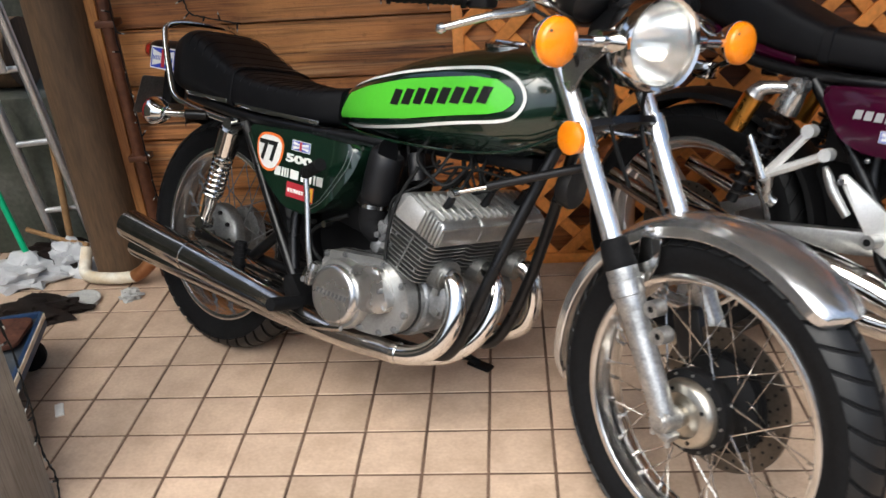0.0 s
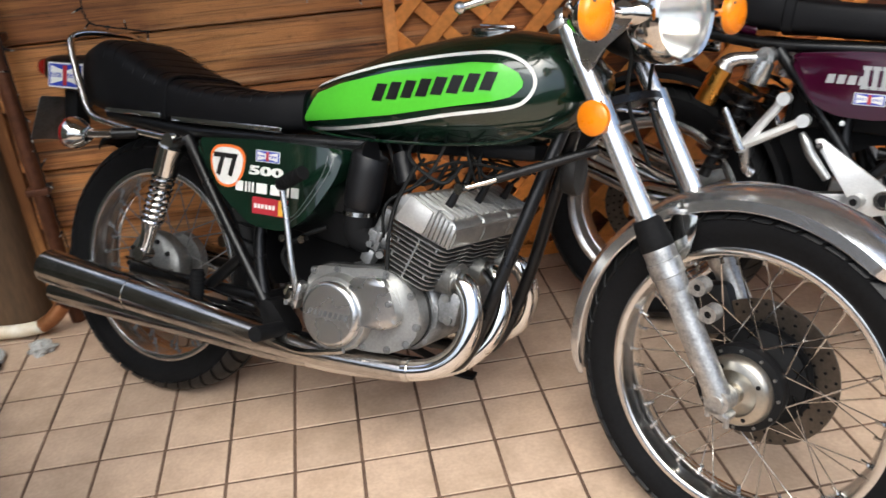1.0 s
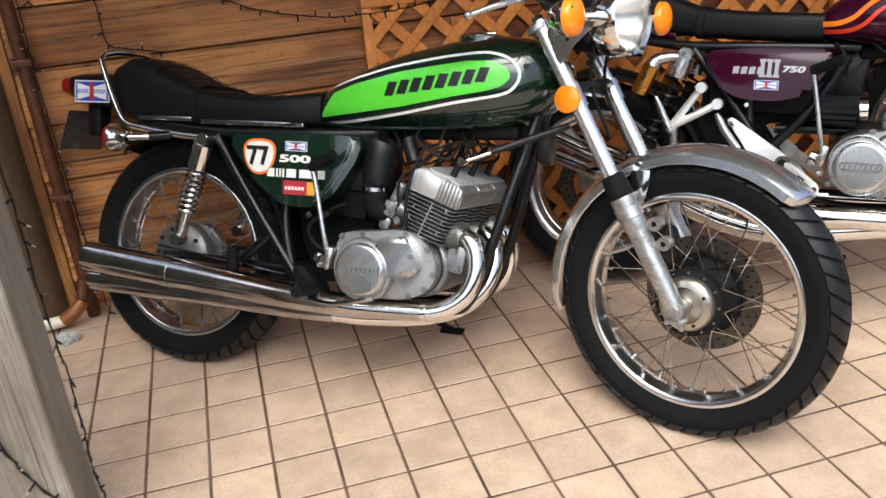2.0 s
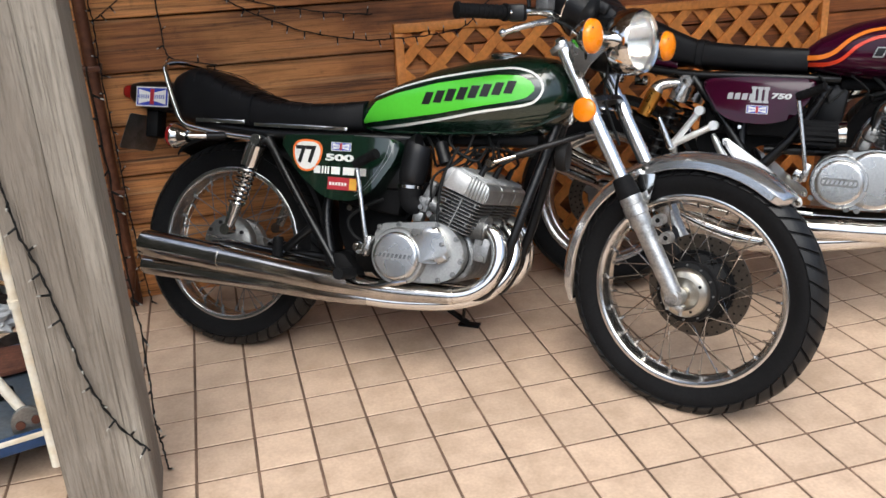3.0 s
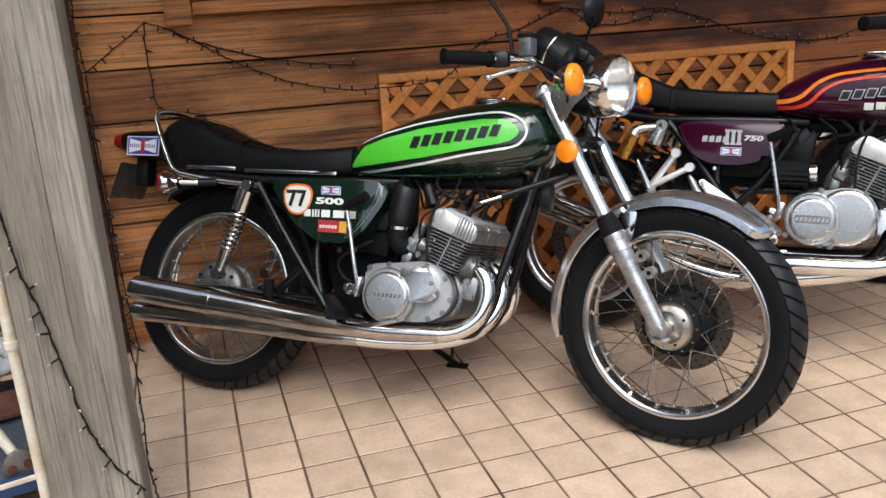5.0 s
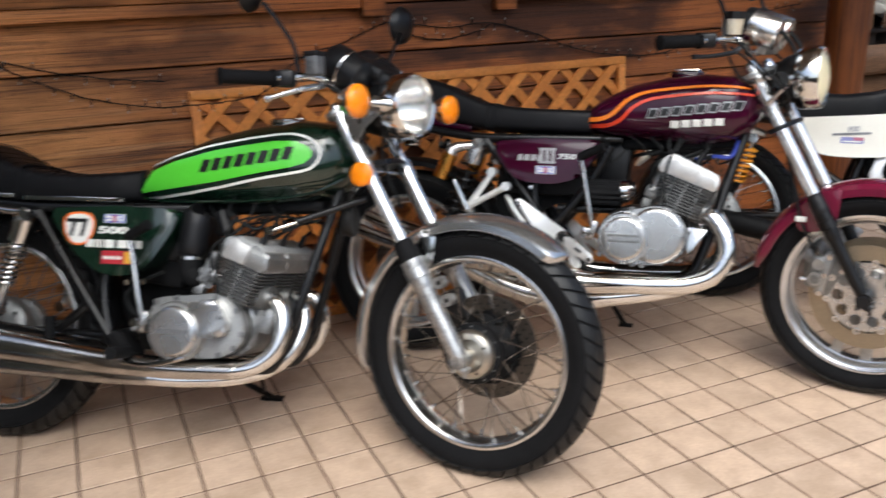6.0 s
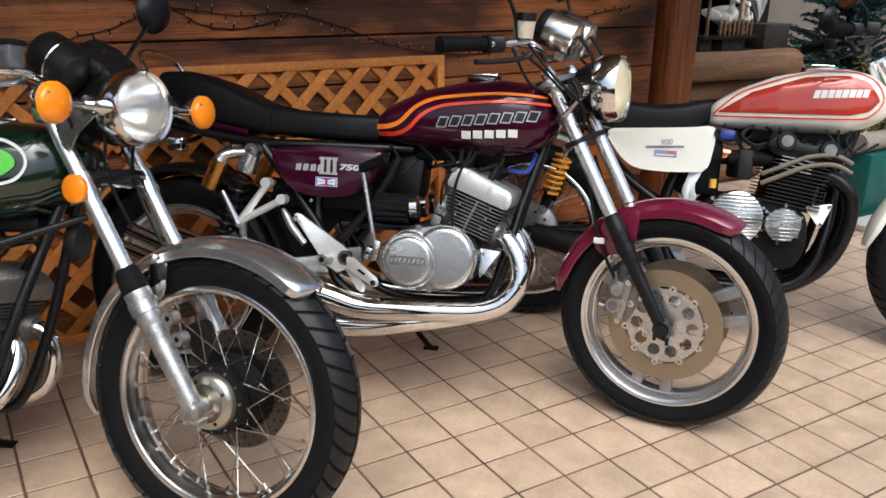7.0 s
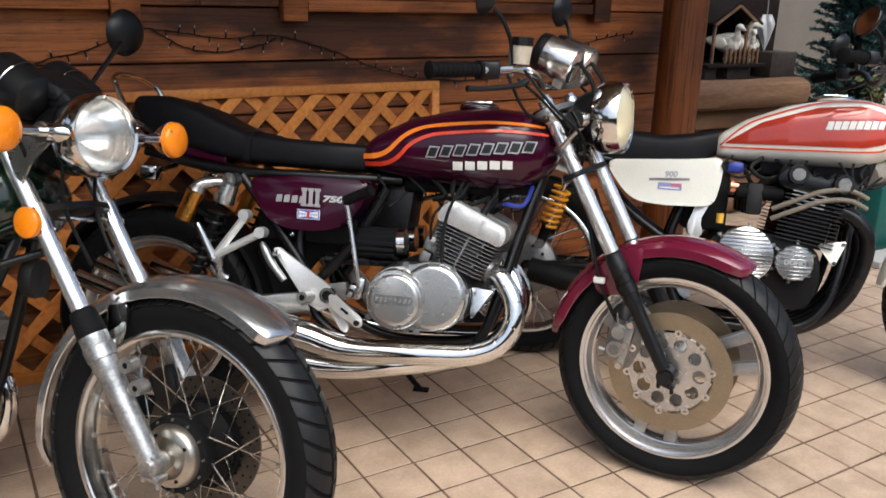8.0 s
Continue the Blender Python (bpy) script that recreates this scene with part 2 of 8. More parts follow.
YELLOW = mat("yellow_sticker", (0.75, 0.42, 0.05), 0.35, var=0.04, bump=0.0)
ORANGERIM = mat("orange_sticker_edge", (0.80, 0.17, 0.03), 0.35, var=0.04, bump=0.0)
COPPER = mat("brown_downpipe", (0.13, 0.05, 0.025), 0.4, 0.3, var=0.2, scale=6, fine=60, bump=0.05)
WHITEPVC = mat("dirty_white_plastic", (0.68, 0.66, 0.58), 0.45, var=0.12, scale=12, fine=90, bump=0.05, other=(0.45, 0.36, 0.22))
CABLE = mat("dark_cable", (0.007, 0.0075, 0.0075), 0.6, var=0.1, bump=0.0, spec=0.25)

ALLOYWHEEL = mat("satin_silver_wheel", (0.70, 0.69, 0.675), 0.22, 0.9, var=0.03, scale=14, fine=180, bump=0.03, wear=0.02)
COPPERSTUB = mat("copper_coloured_pipe", (0.45, 0.19, 0.08), 0.35, 0.7, var=0.12, bump=0.05)
BLUELEAD = mat("blue_plastic", (0.03, 0.05, 0.30), 0.4, var=0.1, bump=0.0)
COPPERBRIGHT = mat("copper", (0.75, 0.32, 0.18), 0.25, 1.0, var=0.1, bump=0.03)
HOSE = mat("grey_beige_hose", (0.17, 0.145, 0.11), 0.6, var=0.1, scale=20, fine=150, bump=0.1)

ALUMINIUM = mat("ladder_aluminium", (0.62, 0.63, 0.64), 0.35, 0.9, var=0.08, scale=20, fine=150, bump=0.05)
CONCRETE = mat("mossy_concrete", (0.11, 0.11, 0.092), 0.9, var=0.2, scale=5, fine=60, bump=0.5, other=(0.045, 0.05, 0.035))
BROOMGREEN = mat("green_plastic", (0.01, 0.42, 0.18), 0.4, var=0.06, bump=0.0)
BAG = mat("white_plastic_film", (0.42, 0.43, 0.44), 0.3, var=0.05, scale=12, fine=60, bump=0.2)
CARTBLUE = mat("blue_enamel", (0.015, 0.045, 0.12), 0.5, var=0.15, scale=12, fine=90, bump=0.1)
RUSTYWHITE = mat("chipped_white_enamel", (0.70, 0.68, 0.60), 0.5, var=0.08, scale=14, fine=80, bump=0.2, other=(0.56, 0.46, 0.31))
DECKBLUE = mat("dusty_blue_deck", (0.040, 0.055, 0.075), 0.65, var=0.2, scale=9, fine=90, bump=0.15, other=(0.075, 0.078, 0.078))
RUST = mat("rusty_steel", (0.13, 0.05, 0.03), 0.75, 0.3, var=0.25, scale=14, fine=90, bump=0.3)
STEM = mat("bare_stick", (0.30, 0.17, 0.07), 0.7, var=0.15, scale=8, fine=60, bump=0.2)
SAWNLOG = mat("split_log", (0.175, 0.095, 0.048), 0.75, var=0.25, scale=3, fine=40, stretch=(0.5, 4, 4), other=(0.085, 0.04, 0.018), bump=0.5)
DARKWOOD = mat("dark_stained_wood", (0.013, 0.008, 0.006), 0.8, var=0.25, scale=8, fine=60, bump=0.3, spec=0.2)
DARKBLOCK = mat("dark_weathered_block", (0.040, 0.033, 0.028), 0.8, var=0.2, scale=9, fine=60, bump=0.3, spec=0.2)
GLAZE = mat("white_glazed_ceramic", (0.66, 0.64, 0.57), 0.35, var=0.1, scale=20, fine=90, bump=0.05)
NEEDLE = mat("fir_needles", (0.020, 0.068, 0.062), 0.6, var=0.3, scale=10, fine=60, bump=0.0, other=(0.012, 0.04, 0.045))
PLASTER = mat("beige_render", (0.16, 0.143, 0.122), 0.9, var=0.06, scale=3, fine=90, bump=0.3)
UNSEENBOARDS = mat("unseen_wall_boards", (0.11, 0.10, 0.085), 0.8, var=0.15, scale=2, fine=30, stretch=(0.3, 1, 6), bump=0.2)
TEAL = mat("teal_plastic", (0.007, 0.085, 0.075), 0.4, var=0.1, scale=6, fine=80, bump=0.05)
KERB = mat("grey_kerb_stone", (0.40, 0.40, 0.38), 0.8, var=0.1, scale=8, fine=90, bump=0.3)
OLIVE = mat("olive_shrub_leaf", (0.13, 0.15, 0.03), 0.6, var=0.25, scale=12, fine=60, bump=0.0)
BULB = mat("clear_bulb", (0.36, 0.35, 0.31), 0.25, var=0.05, bump=0.0)


# ---- mesh tools ----
def part(name, bm, material, parent=None, label="", smooth=True, m=None):
    """Link a bmesh as one mesh object under a thing or a part."""
    me = bpy.data.meshes.new(name)
    bmesh.ops.recalc_face_normals(bm, faces=bm.faces)
    bm.to_mesh(me)
    bm.free()
    return place(name, me, material, parent, label, smooth, m)


def pieces(name, bm, material, parent, label="", smooth=False):
    """Link each loose piece of a bmesh as a part of its own."""
    left = set(bm.faces)
    while left:
        todo, found = [left.pop()], []
        while todo:
            f = todo.pop()
            found.append(f)
            for e in f.edges:
                for g in e.link_faces:
                    if g in left:
                        left.remove(g)
                        todo.append(g)
        b = bmesh.new()
        seen = {}
        for f in sorted(found, key=lambda f: f.index):
            vs = []
            for v in f.verts:
                if v not in seen:
                    seen[v] = b.verts.new(v.co)
                vs.append(seen[v])
            b.faces.new(vs)
        part(name, b, material, parent, label, smooth)
    bm.free()


def place(name, me, material=None, parent=None, label="", smooth=True, m=None):
    if material:
        me.materials.clear()
        me.materials.append(material)
    if smooth:
        me.shade_smooth()
        me.set_sharp_from_angle(angle=radians(38))
    ob = new(name, me)
    if parent and parent.parent and parent.parent.parent:
        # no deeper than thing, part and piece
        m = parent.matrix_basis @ (m if m is not None else Matrix())
        parent = parent.parent
    if parent:
        ob.parent = parent
    if m is not None:
        ob.matrix_basis = m
    if label:
        tagged(ob, label)
    return ob


def group_top(name, m, label, category, group=""):
    e = new(name)
    e.empty_display_size = 0.1
    e.matrix_basis = m
    return tagged(e, label, category, group)


def box(bm, size, m=Matrix(), bevel=0.0, seg=2):
    r = bmesh.ops.create_cube(bm, size=1.0, matrix=m @ Matrix.Diagonal((*size, 1)))
    if bevel:
        edges = list({e for v in r["verts"] for e in v.link_edges})
        bmesh.ops.bevel(bm, geom=edges, offset=bevel, segments=seg, profile=0.5, affect="EDGES")
    return bm


def cyl(bm, a, b, r, r2=None, n=16, caps=True):
    """A cylinder or cone from a to b."""
    a, b = Vector(a), Vector(b)
    d = b - a
    m = Matrix.Translation((a + b) / 2) @ d.to_track_quat("Z", "Y").to_matrix().to_4x4()
    bmesh.ops.create_cone(bm, cap_ends=caps, segments=n, radius1=r, radius2=r if r2 is None else r2, depth=d.length, matrix=m)
    return bm


def smooth_path(pts, n=6):
    """Points along a smooth curve through pts."""
    pts = [Vector(p) for p in pts]
    out = []
    for i in range(len(pts) - 1):
        p0, p1, p2, p3 = pts[max(i - 1, 0)], pts[i], pts[i + 1], pts[min(i + 2, len(pts) - 1)]
        for k in range(n):
            t = k / n
            out.append(0.5 * (2 * p1 + (p2 - p0) * t + (2 * p0 - 5 * p1 + 4 * p2 - p3) * t * t + (3 * p1 - p0 - 3 * p2 + p3) * t ** 3))
    out.append(pts[-1])
    return out


def tube(bm, pts, r, n=10, steps=6, caps=True):
    """A pipe along a smooth curve; r is one radius or one for each point."""
    rs = [r] * len(pts) if isinstance(r, (int, float)) else list(r)
    path = smooth_path(pts, steps) if steps > 1 else [Vector(p) for p in pts]
    radii = np.interp(np.linspace(0, len(rs) - 1, len(path)), range(len(rs)), rs)
    rings, up = [], None
    for i, p in enumerate(path):
        d = (path[min(i + 1, len(path) - 1)] - path[max(i - 1, 0)]).normalized()
        if up is None:
            up = d.orthogonal().normalized()
        up = (up - d * up.dot(d)).normalized()
        side = d.cross(up)
        rings.append([bm.verts.new(p + float(radii[i]) * (math.cos(a) * up + math.sin(a) * side)) for a in [2 * math.pi * k / n for k in range(n)]])
    for a, b in zip(rings, rings[1:]):
        for k in range(n):
            bm.faces.new((a[k], a[(k + 1) % n], b[(k + 1) % n], b[k]))
    if caps:
        bm.faces.new(rings[0][::-1])
        bm.faces.new(rings[-1])
    return bm


def lathe(bm, profile, n=48, m=Matrix(), closed=False):
    """Turn a profile of (radius, y) about the y axis."""
    rings = []
    for r, y in profile:
        rings.append([bm.verts.new(m @ Vector((r * math.cos(2 * math.pi * k / n), y, r * math.sin(2 * math.pi * k / n)))) for k in range(n)])
    pairs = list(zip(rings, rings[1:])) + ([(rings[-1], rings[0])] if closed else [])
    for a, b in pairs:
        for k in range(n):
            bm.faces.new((a[k], a[(k + 1) % n], b[(k + 1) % n], b[k]))
    if not closed:
        for ring, (r, y) in ((rings[0], profile[0]), (rings[-1], profile[-1])):
            if r < 0.012:
                bm.faces.new(ring)
    return bm


def loft(bm, rings, caps=True):
    vs = [[bm.verts.new(p) for p in ring] for ring in rings]
    n = len(vs[0])
    for a, b in zip(vs, vs[1:]):
        for k in range(n):
            bm.faces.new((a[k], a[(k + 1) % n], b[(k + 1) % n], b[k]))
    if caps:
        bm.faces.new(vs[0][::-1])
        bm.faces.new(vs[-1])
    return bm


def plate(bm, outline, y0, y1, bevel=0.0, m=Matrix()):
    """A flat piece with an outline of (x, z), from y0 to y1."""
    a = [bm.verts.new(m @ Vector((x, y0, z))) for x, z in outline]
    b = [bm.verts.new(m @ Vector((x, y1, z))) for x, z in outline]
    n = len(a)
    faces = [bm.faces.new(a), bm.faces.new(b[::-1])]
    for k in range(n):
        bm.faces.new((a[k], b[k], b[(k + 1) % n], a[(k + 1) % n]))
    if bevel:
        edges = list({e for f in faces for e in f.edges})
        bmesh.ops.bevel(bm, geom=edges, offset=bevel, segments=2, profile=0.5, affect="EDGES")
    return bm


def curve_at(rows, x):
    """Interpolate rows of (x, value, value...) smoothly at x."""
    xs = [r[0] for r in rows]
    return [float(np.interp(x, xs, [r[k] for r in rows])) for k in range(1, len(rows[0]))]


def text_mesh(words, size, shear=0.0, bold=0.0):
    """Words in the built-in font as a flat mesh in the xy plane, centred."""
    c = bpy.data.curves.new("words", "FONT")
    c.body, c.size, c.align_x, c.align_y, c.shear, c.offset = words, size, "CENTER", "CENTER", shear, bold
    c.extrude = 0.0008
    c.resolution_u = 3
    ob = new("words", c)
    me = bpy.data.meshes.new_from_object(ob.evaluated_get(bpy.context.evaluated_depsgraph_get()))
    bpy.data.objects.remove(ob)
    bpy.data.curves.remove(c)
    return me


# turn words in xy so that they face -y (the right side of a motorcycle)
FACING = Matrix.Rotation(radians(90), 4, "X")


# ---- the setting: boarded wall, lattice, posts ----
WALL_Y = 0.60
PITCH = 0.176


def wall():
    bm = box(bmesh.new(), (3.98, 0.10, 3.0), pose(1.80, WALL_Y + 0.075, 1.5))
    w = tagged(part("wall_north", bm, BLACKMAT, smooth=False), "wall clad in horizontal stained cedar boards", "wall", kind="structure")
    rng = random.Random(4)
    for row in range(16):
        z0 = 0.105 - PITCH + row * PITCH
        cut = rng.uniform(0.9, 3.0) if row % 3 == 1 else 3.79
        for x, nx in ((-0.24, cut), (cut, 3.79)):
            if nx - x < 0.1:
                continue
            bm = bmesh.new()
            # each board is thicker at its foot and laps over the one below
            L, h = nx - x - 0.003, PITCH - 0.006
            n = 24
            rows = []
            for k in range(n + 1):
                px = x + L * k / n
                wob = 0.0015 * noise.noise(Vector((px * 3, row * 7.1, 0)))
                rows.append([(px, WALL_Y + 0.006, z0 + h + wob), (px, WALL_Y - 0.009 + 2 * wob, z0 + 0.004 + wob), (px, WALL_Y - 0.005, z0 + wob), (px, WALL_Y + 0.025, z0), (px, WALL_Y + 0.025, z0 + h)])
            loft(bm, rows)
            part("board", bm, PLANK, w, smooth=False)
    return w


wall()

bm = box(bmesh.new(), (0.085, 0.035, 2.7), pose(-0.285, WALL_Y + 0.005, 1.35), 0.004)
tagged(part("trim_corner", bm, CORNER), "upright orange-brown corner board of the wall", "trim", kind="structure")

# short wooden blocks under the ledge, over the view
for x in (0.15, 1.492, 2.034, 3.376):
    bm = box(bmesh.new(), (0.086, 0.05, 0.30), pose(x, WALL_Y - 0.035, 1.267), 0.004)
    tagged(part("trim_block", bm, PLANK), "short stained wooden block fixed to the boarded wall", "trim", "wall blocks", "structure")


for x0, x1 in ((0.197, 1.445), (2.081, 3.329)):
    cx, wide = (x0 + x1) / 2, x1 - x0
    bm = box(bmesh.new(), (wide, 0.044, 0.040), pose(cx, WALL_Y - 0.030, 1.168), 0.004)
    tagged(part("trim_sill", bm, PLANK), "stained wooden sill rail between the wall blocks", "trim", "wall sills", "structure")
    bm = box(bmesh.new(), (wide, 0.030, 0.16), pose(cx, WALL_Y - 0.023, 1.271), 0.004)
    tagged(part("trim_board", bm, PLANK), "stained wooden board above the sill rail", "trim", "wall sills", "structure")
bm = box(bmesh.new(), (0.085, 0.002, 0.030), pose(2.125, WALL_Y - 0.0395, 1.212), 0.0005)
tagged(part("paper_label", bm, WHITELINE), "small white label stuck above the sill rail", "label")


def lattice_panel():
    """A framed garden lattice, 1.8 m by 0.9 m, leaning on the wall."""
    top = group_top("lattice_panel", pose(0.815, 0.545, 0.0, -2.5), "amber wooden garden lattice leaning on the wall", "lattice")
    W, H, f = 1.80, 0.90, 0.032
    for name, sx, sz, cx, cz in (("rail", W, f, W / 2, H - f / 2), ("rail", W, f, W / 2, f / 2), ("stile", f, H - 2 * f - 0.002, f / 2, H / 2), ("stile", f, H - 2 * f - 0.002, W - f / 2, H / 2)):
        part(name, box(bmesh.new(), (sx, 0.03, sz), pose(cx, 0, cz), 0.002), LATTICE, top)
    step = 0.147
    for layer, sgn in ((-0.005, 1), (0.006, -1)):
        k = -8
        while k < 22:
            # a slat at 45 degrees, cut off by the frame
            c = k * step
            if sgn > 0:
                t0, t1 = max(0, c), min(W, c + H)
                a, b = (t0, t0 - c), (t1, t1 - c)
            else:
                t0, t1 = max(0, c), min(W, c + H)
                a, b = (t0, H - (t0 - c)), (t1, H - (t1 - c))
            k += 1
            if t1 - t0 < 0.08:
                continue
            d = Vector((b[0] - a[0], b[1] - a[1]))
            ln = d.length - 0.03
            m = pose((a[0] + b[0]) / 2, layer, (a[1] + b[1]) / 2, 0, -math.degrees(math.atan2(d.y, d.x)), 0)
            part("slat", box(bmesh.new(), (ln, 0.009, 0.037), m, 0.0015, 1), LATTICE, top)
    return top


lattice_panel()


def grey_post():
    bm = bmesh.new()
    cx, cy, h = -0.172, -0.60, 0.092
    # drying cracks: face, place across it, depth, ends
    cracks = {0: ((-0.055, 0.003, 0.3, 0.75), (0.012, 0.004, 0.55, 1.15), (0.052, 0.003, 0.1, 0.5)), 1: ((-0.03, 0.004, 0.2, 0.9),), 2: (), 3: ((0.02, 0.005, 0.0, 1.2),)}
    rings = []
    for k in range(53):
        z = -0.002 + 2.6 * k / 52
        ring = []
        for face in range(4):
            a = math.pi / 2 * face
            along, out = Vector((math.cos(a), math.sin(a))), Vector((math.sin(a), -math.cos(a)))
            pts = [(u, 0.0) for u in (-0.088, -0.07, -0.04, -0.018, 0.0, 0.03, 0.07, 0.088)]
            for u, d, z0, z1 in cracks[face]:
                w = 0.006 * noise.noise(Vector((u * 40, z * 1.3, face)))
                deep = d if z0 < z < z1 else 0.0
                wide = 0.0009 if deep else 0.0003
                pts += [(u + w - wide, 0.0), (u + w, deep), (u + w + wide, 0.0)]
            for u, d in sorted(pts):
                q = along * u + out * (h - d + 0.0015 * noise.noise(Vector((u * 30, z * 4, face * 9))))
                ring.append((cx + q.x, cy + q.y, z))
        rings.append(ring)
    loft(bm, rings)
    tagged(part("post_grey", bm, GREYWOOD), "weathered grey square timber post with drying cracks", "post", kind="structure")


grey_post()


def log(name, x, y, r, height, material, label):
    bm = bmesh.new()
    rings = []
    for k in range(21):
        z = -0.002 + height * k / 20
        ring = []
        for i in range(32):
            a = 2 * math.pi * i / 32
            c, s = math.cos(a), math.sin(a)
            f = r * (1 + 0.03 * noise.noise(Vector((c, s, z * 1.2))) + 0.008 * noise.noise(Vector((c * 8, s * 8, z))))
            ring.append((x + f * c, y + f * s, z))
        rings.append(ring)
    loft(bm, rings)
    return tagged(part(name, bm, material), label, "post", kind="structure")


log("post_brown", -0.365, 0.595, 0.092, 2.7, LOGWOOD, "round brown log post standing beside the boarded wall")
log("post_red", 3.712, 0.41, 0.093, 2.7, REDLOG, "round red-brown log post at the end of the boarded wall")

# downpipe
bm = tube(bmesh.new(), [(-0.195, 0.545, 2.6), (-0.195, 0.545, 0.17), (-0.20, 0.53, 0.13), (-0.205, 0.47, 0.085)], 0.021, 14, 5)
pipe_thing = part("downpipe", bm, COPPER)
tagged(pipe_thing, "brown rainwater downpipe fixed to the boarded wall", "pipe")
for z in (0.42, 0.84, 1.3):
    part("pipe_clip", box(bmesh.new(), (0.062, 0.055, 0.02), pose(-0.195, 0.55, z), 0.003), COPPER, pipe_thing)


# unseen porch roof over the posts, added to shade the wall and floor
bm = bmesh.new()
for k in range(16):
    box(bm, (5.4, 0.112, 0.02), pose(1.7, -1.01 + 0.115 * k, 2.496 + 0.012 * k, 6), 0.002, 1)
for x in (-0.6, 0.3, 1.2, 2.1, 3.0, 3.9):
    box(bm, (0.07, 1.85, 0.09), pose(x, -0.145, 2.523, 6), 0.004, 1)
tagged(part("ceiling", bm, GREYWOOD, smooth=False), "unseen weathered grey boarded roof on rafters, added for shade", "ceiling", kind="structure")


# ---- motorcycles: x ahead, y to the left, z up, from the rear tyre's contact ----
def superellipse(x, hw, z0, z1, n=2.6, k=28, y0=0.0):
    mid, hh = (z0 + z1) / 2, (z1 - z0) / 2
    ring = []
    for i in range(k):
        a = 2 * math.pi * i / k
        c, s = math.cos(a), math.sin(a)
        ring.append((x, y0 + hw * math.copysign(abs(c) ** (2 / n), c), mid + hh * math.copysign(abs(s) ** (2 / n), s)))
    return ring


class Shell:
    """A body of superellipse sections: rows of x, half width, bottom, top."""

    def __init__(self, rows, n=2.6):
        self.rows, self.n = rows, n

    def mesh(self, steps=40, k=32):
        xs = [r[0] for r in self.rows]
        bm = bmesh.new()
        rings = []
        for i in range(steps + 1):
            t = i / steps
            x = xs[0] + (xs[-1] - xs[0]) * (0.5 - 0.5 * math.cos(math.pi * t))
            hw, z0, z1 = curve_at(self.rows, x)
            rings.append(superellipse(x, hw, z0, z1, self.n, k))
        loft(bm, rings)
        for _ in range(2):
            bmesh.ops.smooth_vert(bm, verts=bm.verts, factor=0.5, use_axis_x=False, use_axis_y=True, use_axis_z=True)
        return bm

    def side(self, x, z, lift=0.0025):
        """The y of the right flank at x, z."""
        hw, z0, z1 = curve_at(self.rows, x)
        v = min(0.97, abs((z - (z0 + z1) / 2) / max(1e-4, (z1 - z0) / 2)))
        return -hw * (1 - v ** self.n) ** (1 / self.n) - lift


def ribbon(bm, pts, width, side, steps=8, end=None):
    """A flat line of that width, or running out to another at its end, on a flank; pts of (x, z)."""
    path = smooth_path([(x, 0, z) for x, z in pts], steps)
    last = None
    for i, p in enumerate(path):
        d = (path[min(i + 1, len(path) - 1)] - path[max(i - 1, 0)]).normalized()
        wide = width + ((end or width) - width) * i / len(path)
        nrm = Vector((-d.z, 0, d.x)) * wide / 2
        a, b = p + nrm, p - nrm
        now = [bm.verts.new((q.x, side(q.x, q.z), q.z)) for q in (a, b)]
        if last:
            bm.faces.new((last[0], now[0], now[1], last[1]))
        last = now
    return bm


def field(bm, x0, x1, low, high, side, nx=36, nz=8):
    """A filled patch between two curves on a flank."""
    grid = []
    for i in range(nx + 1):
        x = x0 + (x1 - x0) * i / nx
        a, b = low(x), high(x)
        grid.append([bm.verts.new((x, side(x, a + (b - a) * j / nz), a + (b - a) * j / nz)) for j in range(nz + 1)])
    for a, b in zip(grid, grid[1:]):
        for j in range(nz):
            bm.faces.new((a[j], b[j], b[j + 1], a[j + 1]))
    return bm


def tyre_mesh(R, Rt, w, blocks=44, skew=0.16, fill=0.84, deep=0.0055):
    """A tyre with its tread cut into slanting blocks."""
    bm = bmesh.new()

    def prof(s, lift=0.0):
        a = s * radians(76)
        rc = 0.5 * w
        crown = Rt - 0.045
        return (crown + (0.045 + lift) * math.cos(a) ** 0.8, (rc + lift) * math.sin(a) / math.sin(radians(76)))

    side = [(R - 0.004, -w * 0.36), (R + 0.008, -w * 0.40), ((R + Rt - 0.03) / 2, -w * 0.49)]
    mid = [prof(-1 + k / 9) for k in range(19)]
    lathe(bm, side + mid + [(r, -y) for r, y in side[::-1]], 72, closed=True)
    shapes = []
    for sg in (-1, 1):
        b = bmesh.new()
        rows = []
        for j in range(5):
            s = 0.06 + 0.86 * j / 4
            row = []
            for i, lift in ((0, -0.001), (0.05, deep * 0.9), (0.5, deep), (0.95, deep * 0.9), (1, -0.001)):
                a = 2 * math.pi / blocks * fill * i + skew * s ** 1.5
                r, y = prof(s * sg, lift)
                row.append(b.verts.new((r * math.cos(a), y, r * math.sin(a))))
            rows.append(row)
        for p, q in zip(rows, rows[1:]):
            for i in range(4):
                b.faces.new((p[i], p[i + 1], q[i + 1], q[i]))
        b.faces.new(rows[-1])
        b.faces.new(rows[0][::-1])
        bmesh.ops.recalc_face_normals(b, faces=b.faces)
        me = bpy.data.meshes.new("tread_block")
        b.to_mesh(me)
        b.free()
        shapes.append(me)
    return bm, shapes


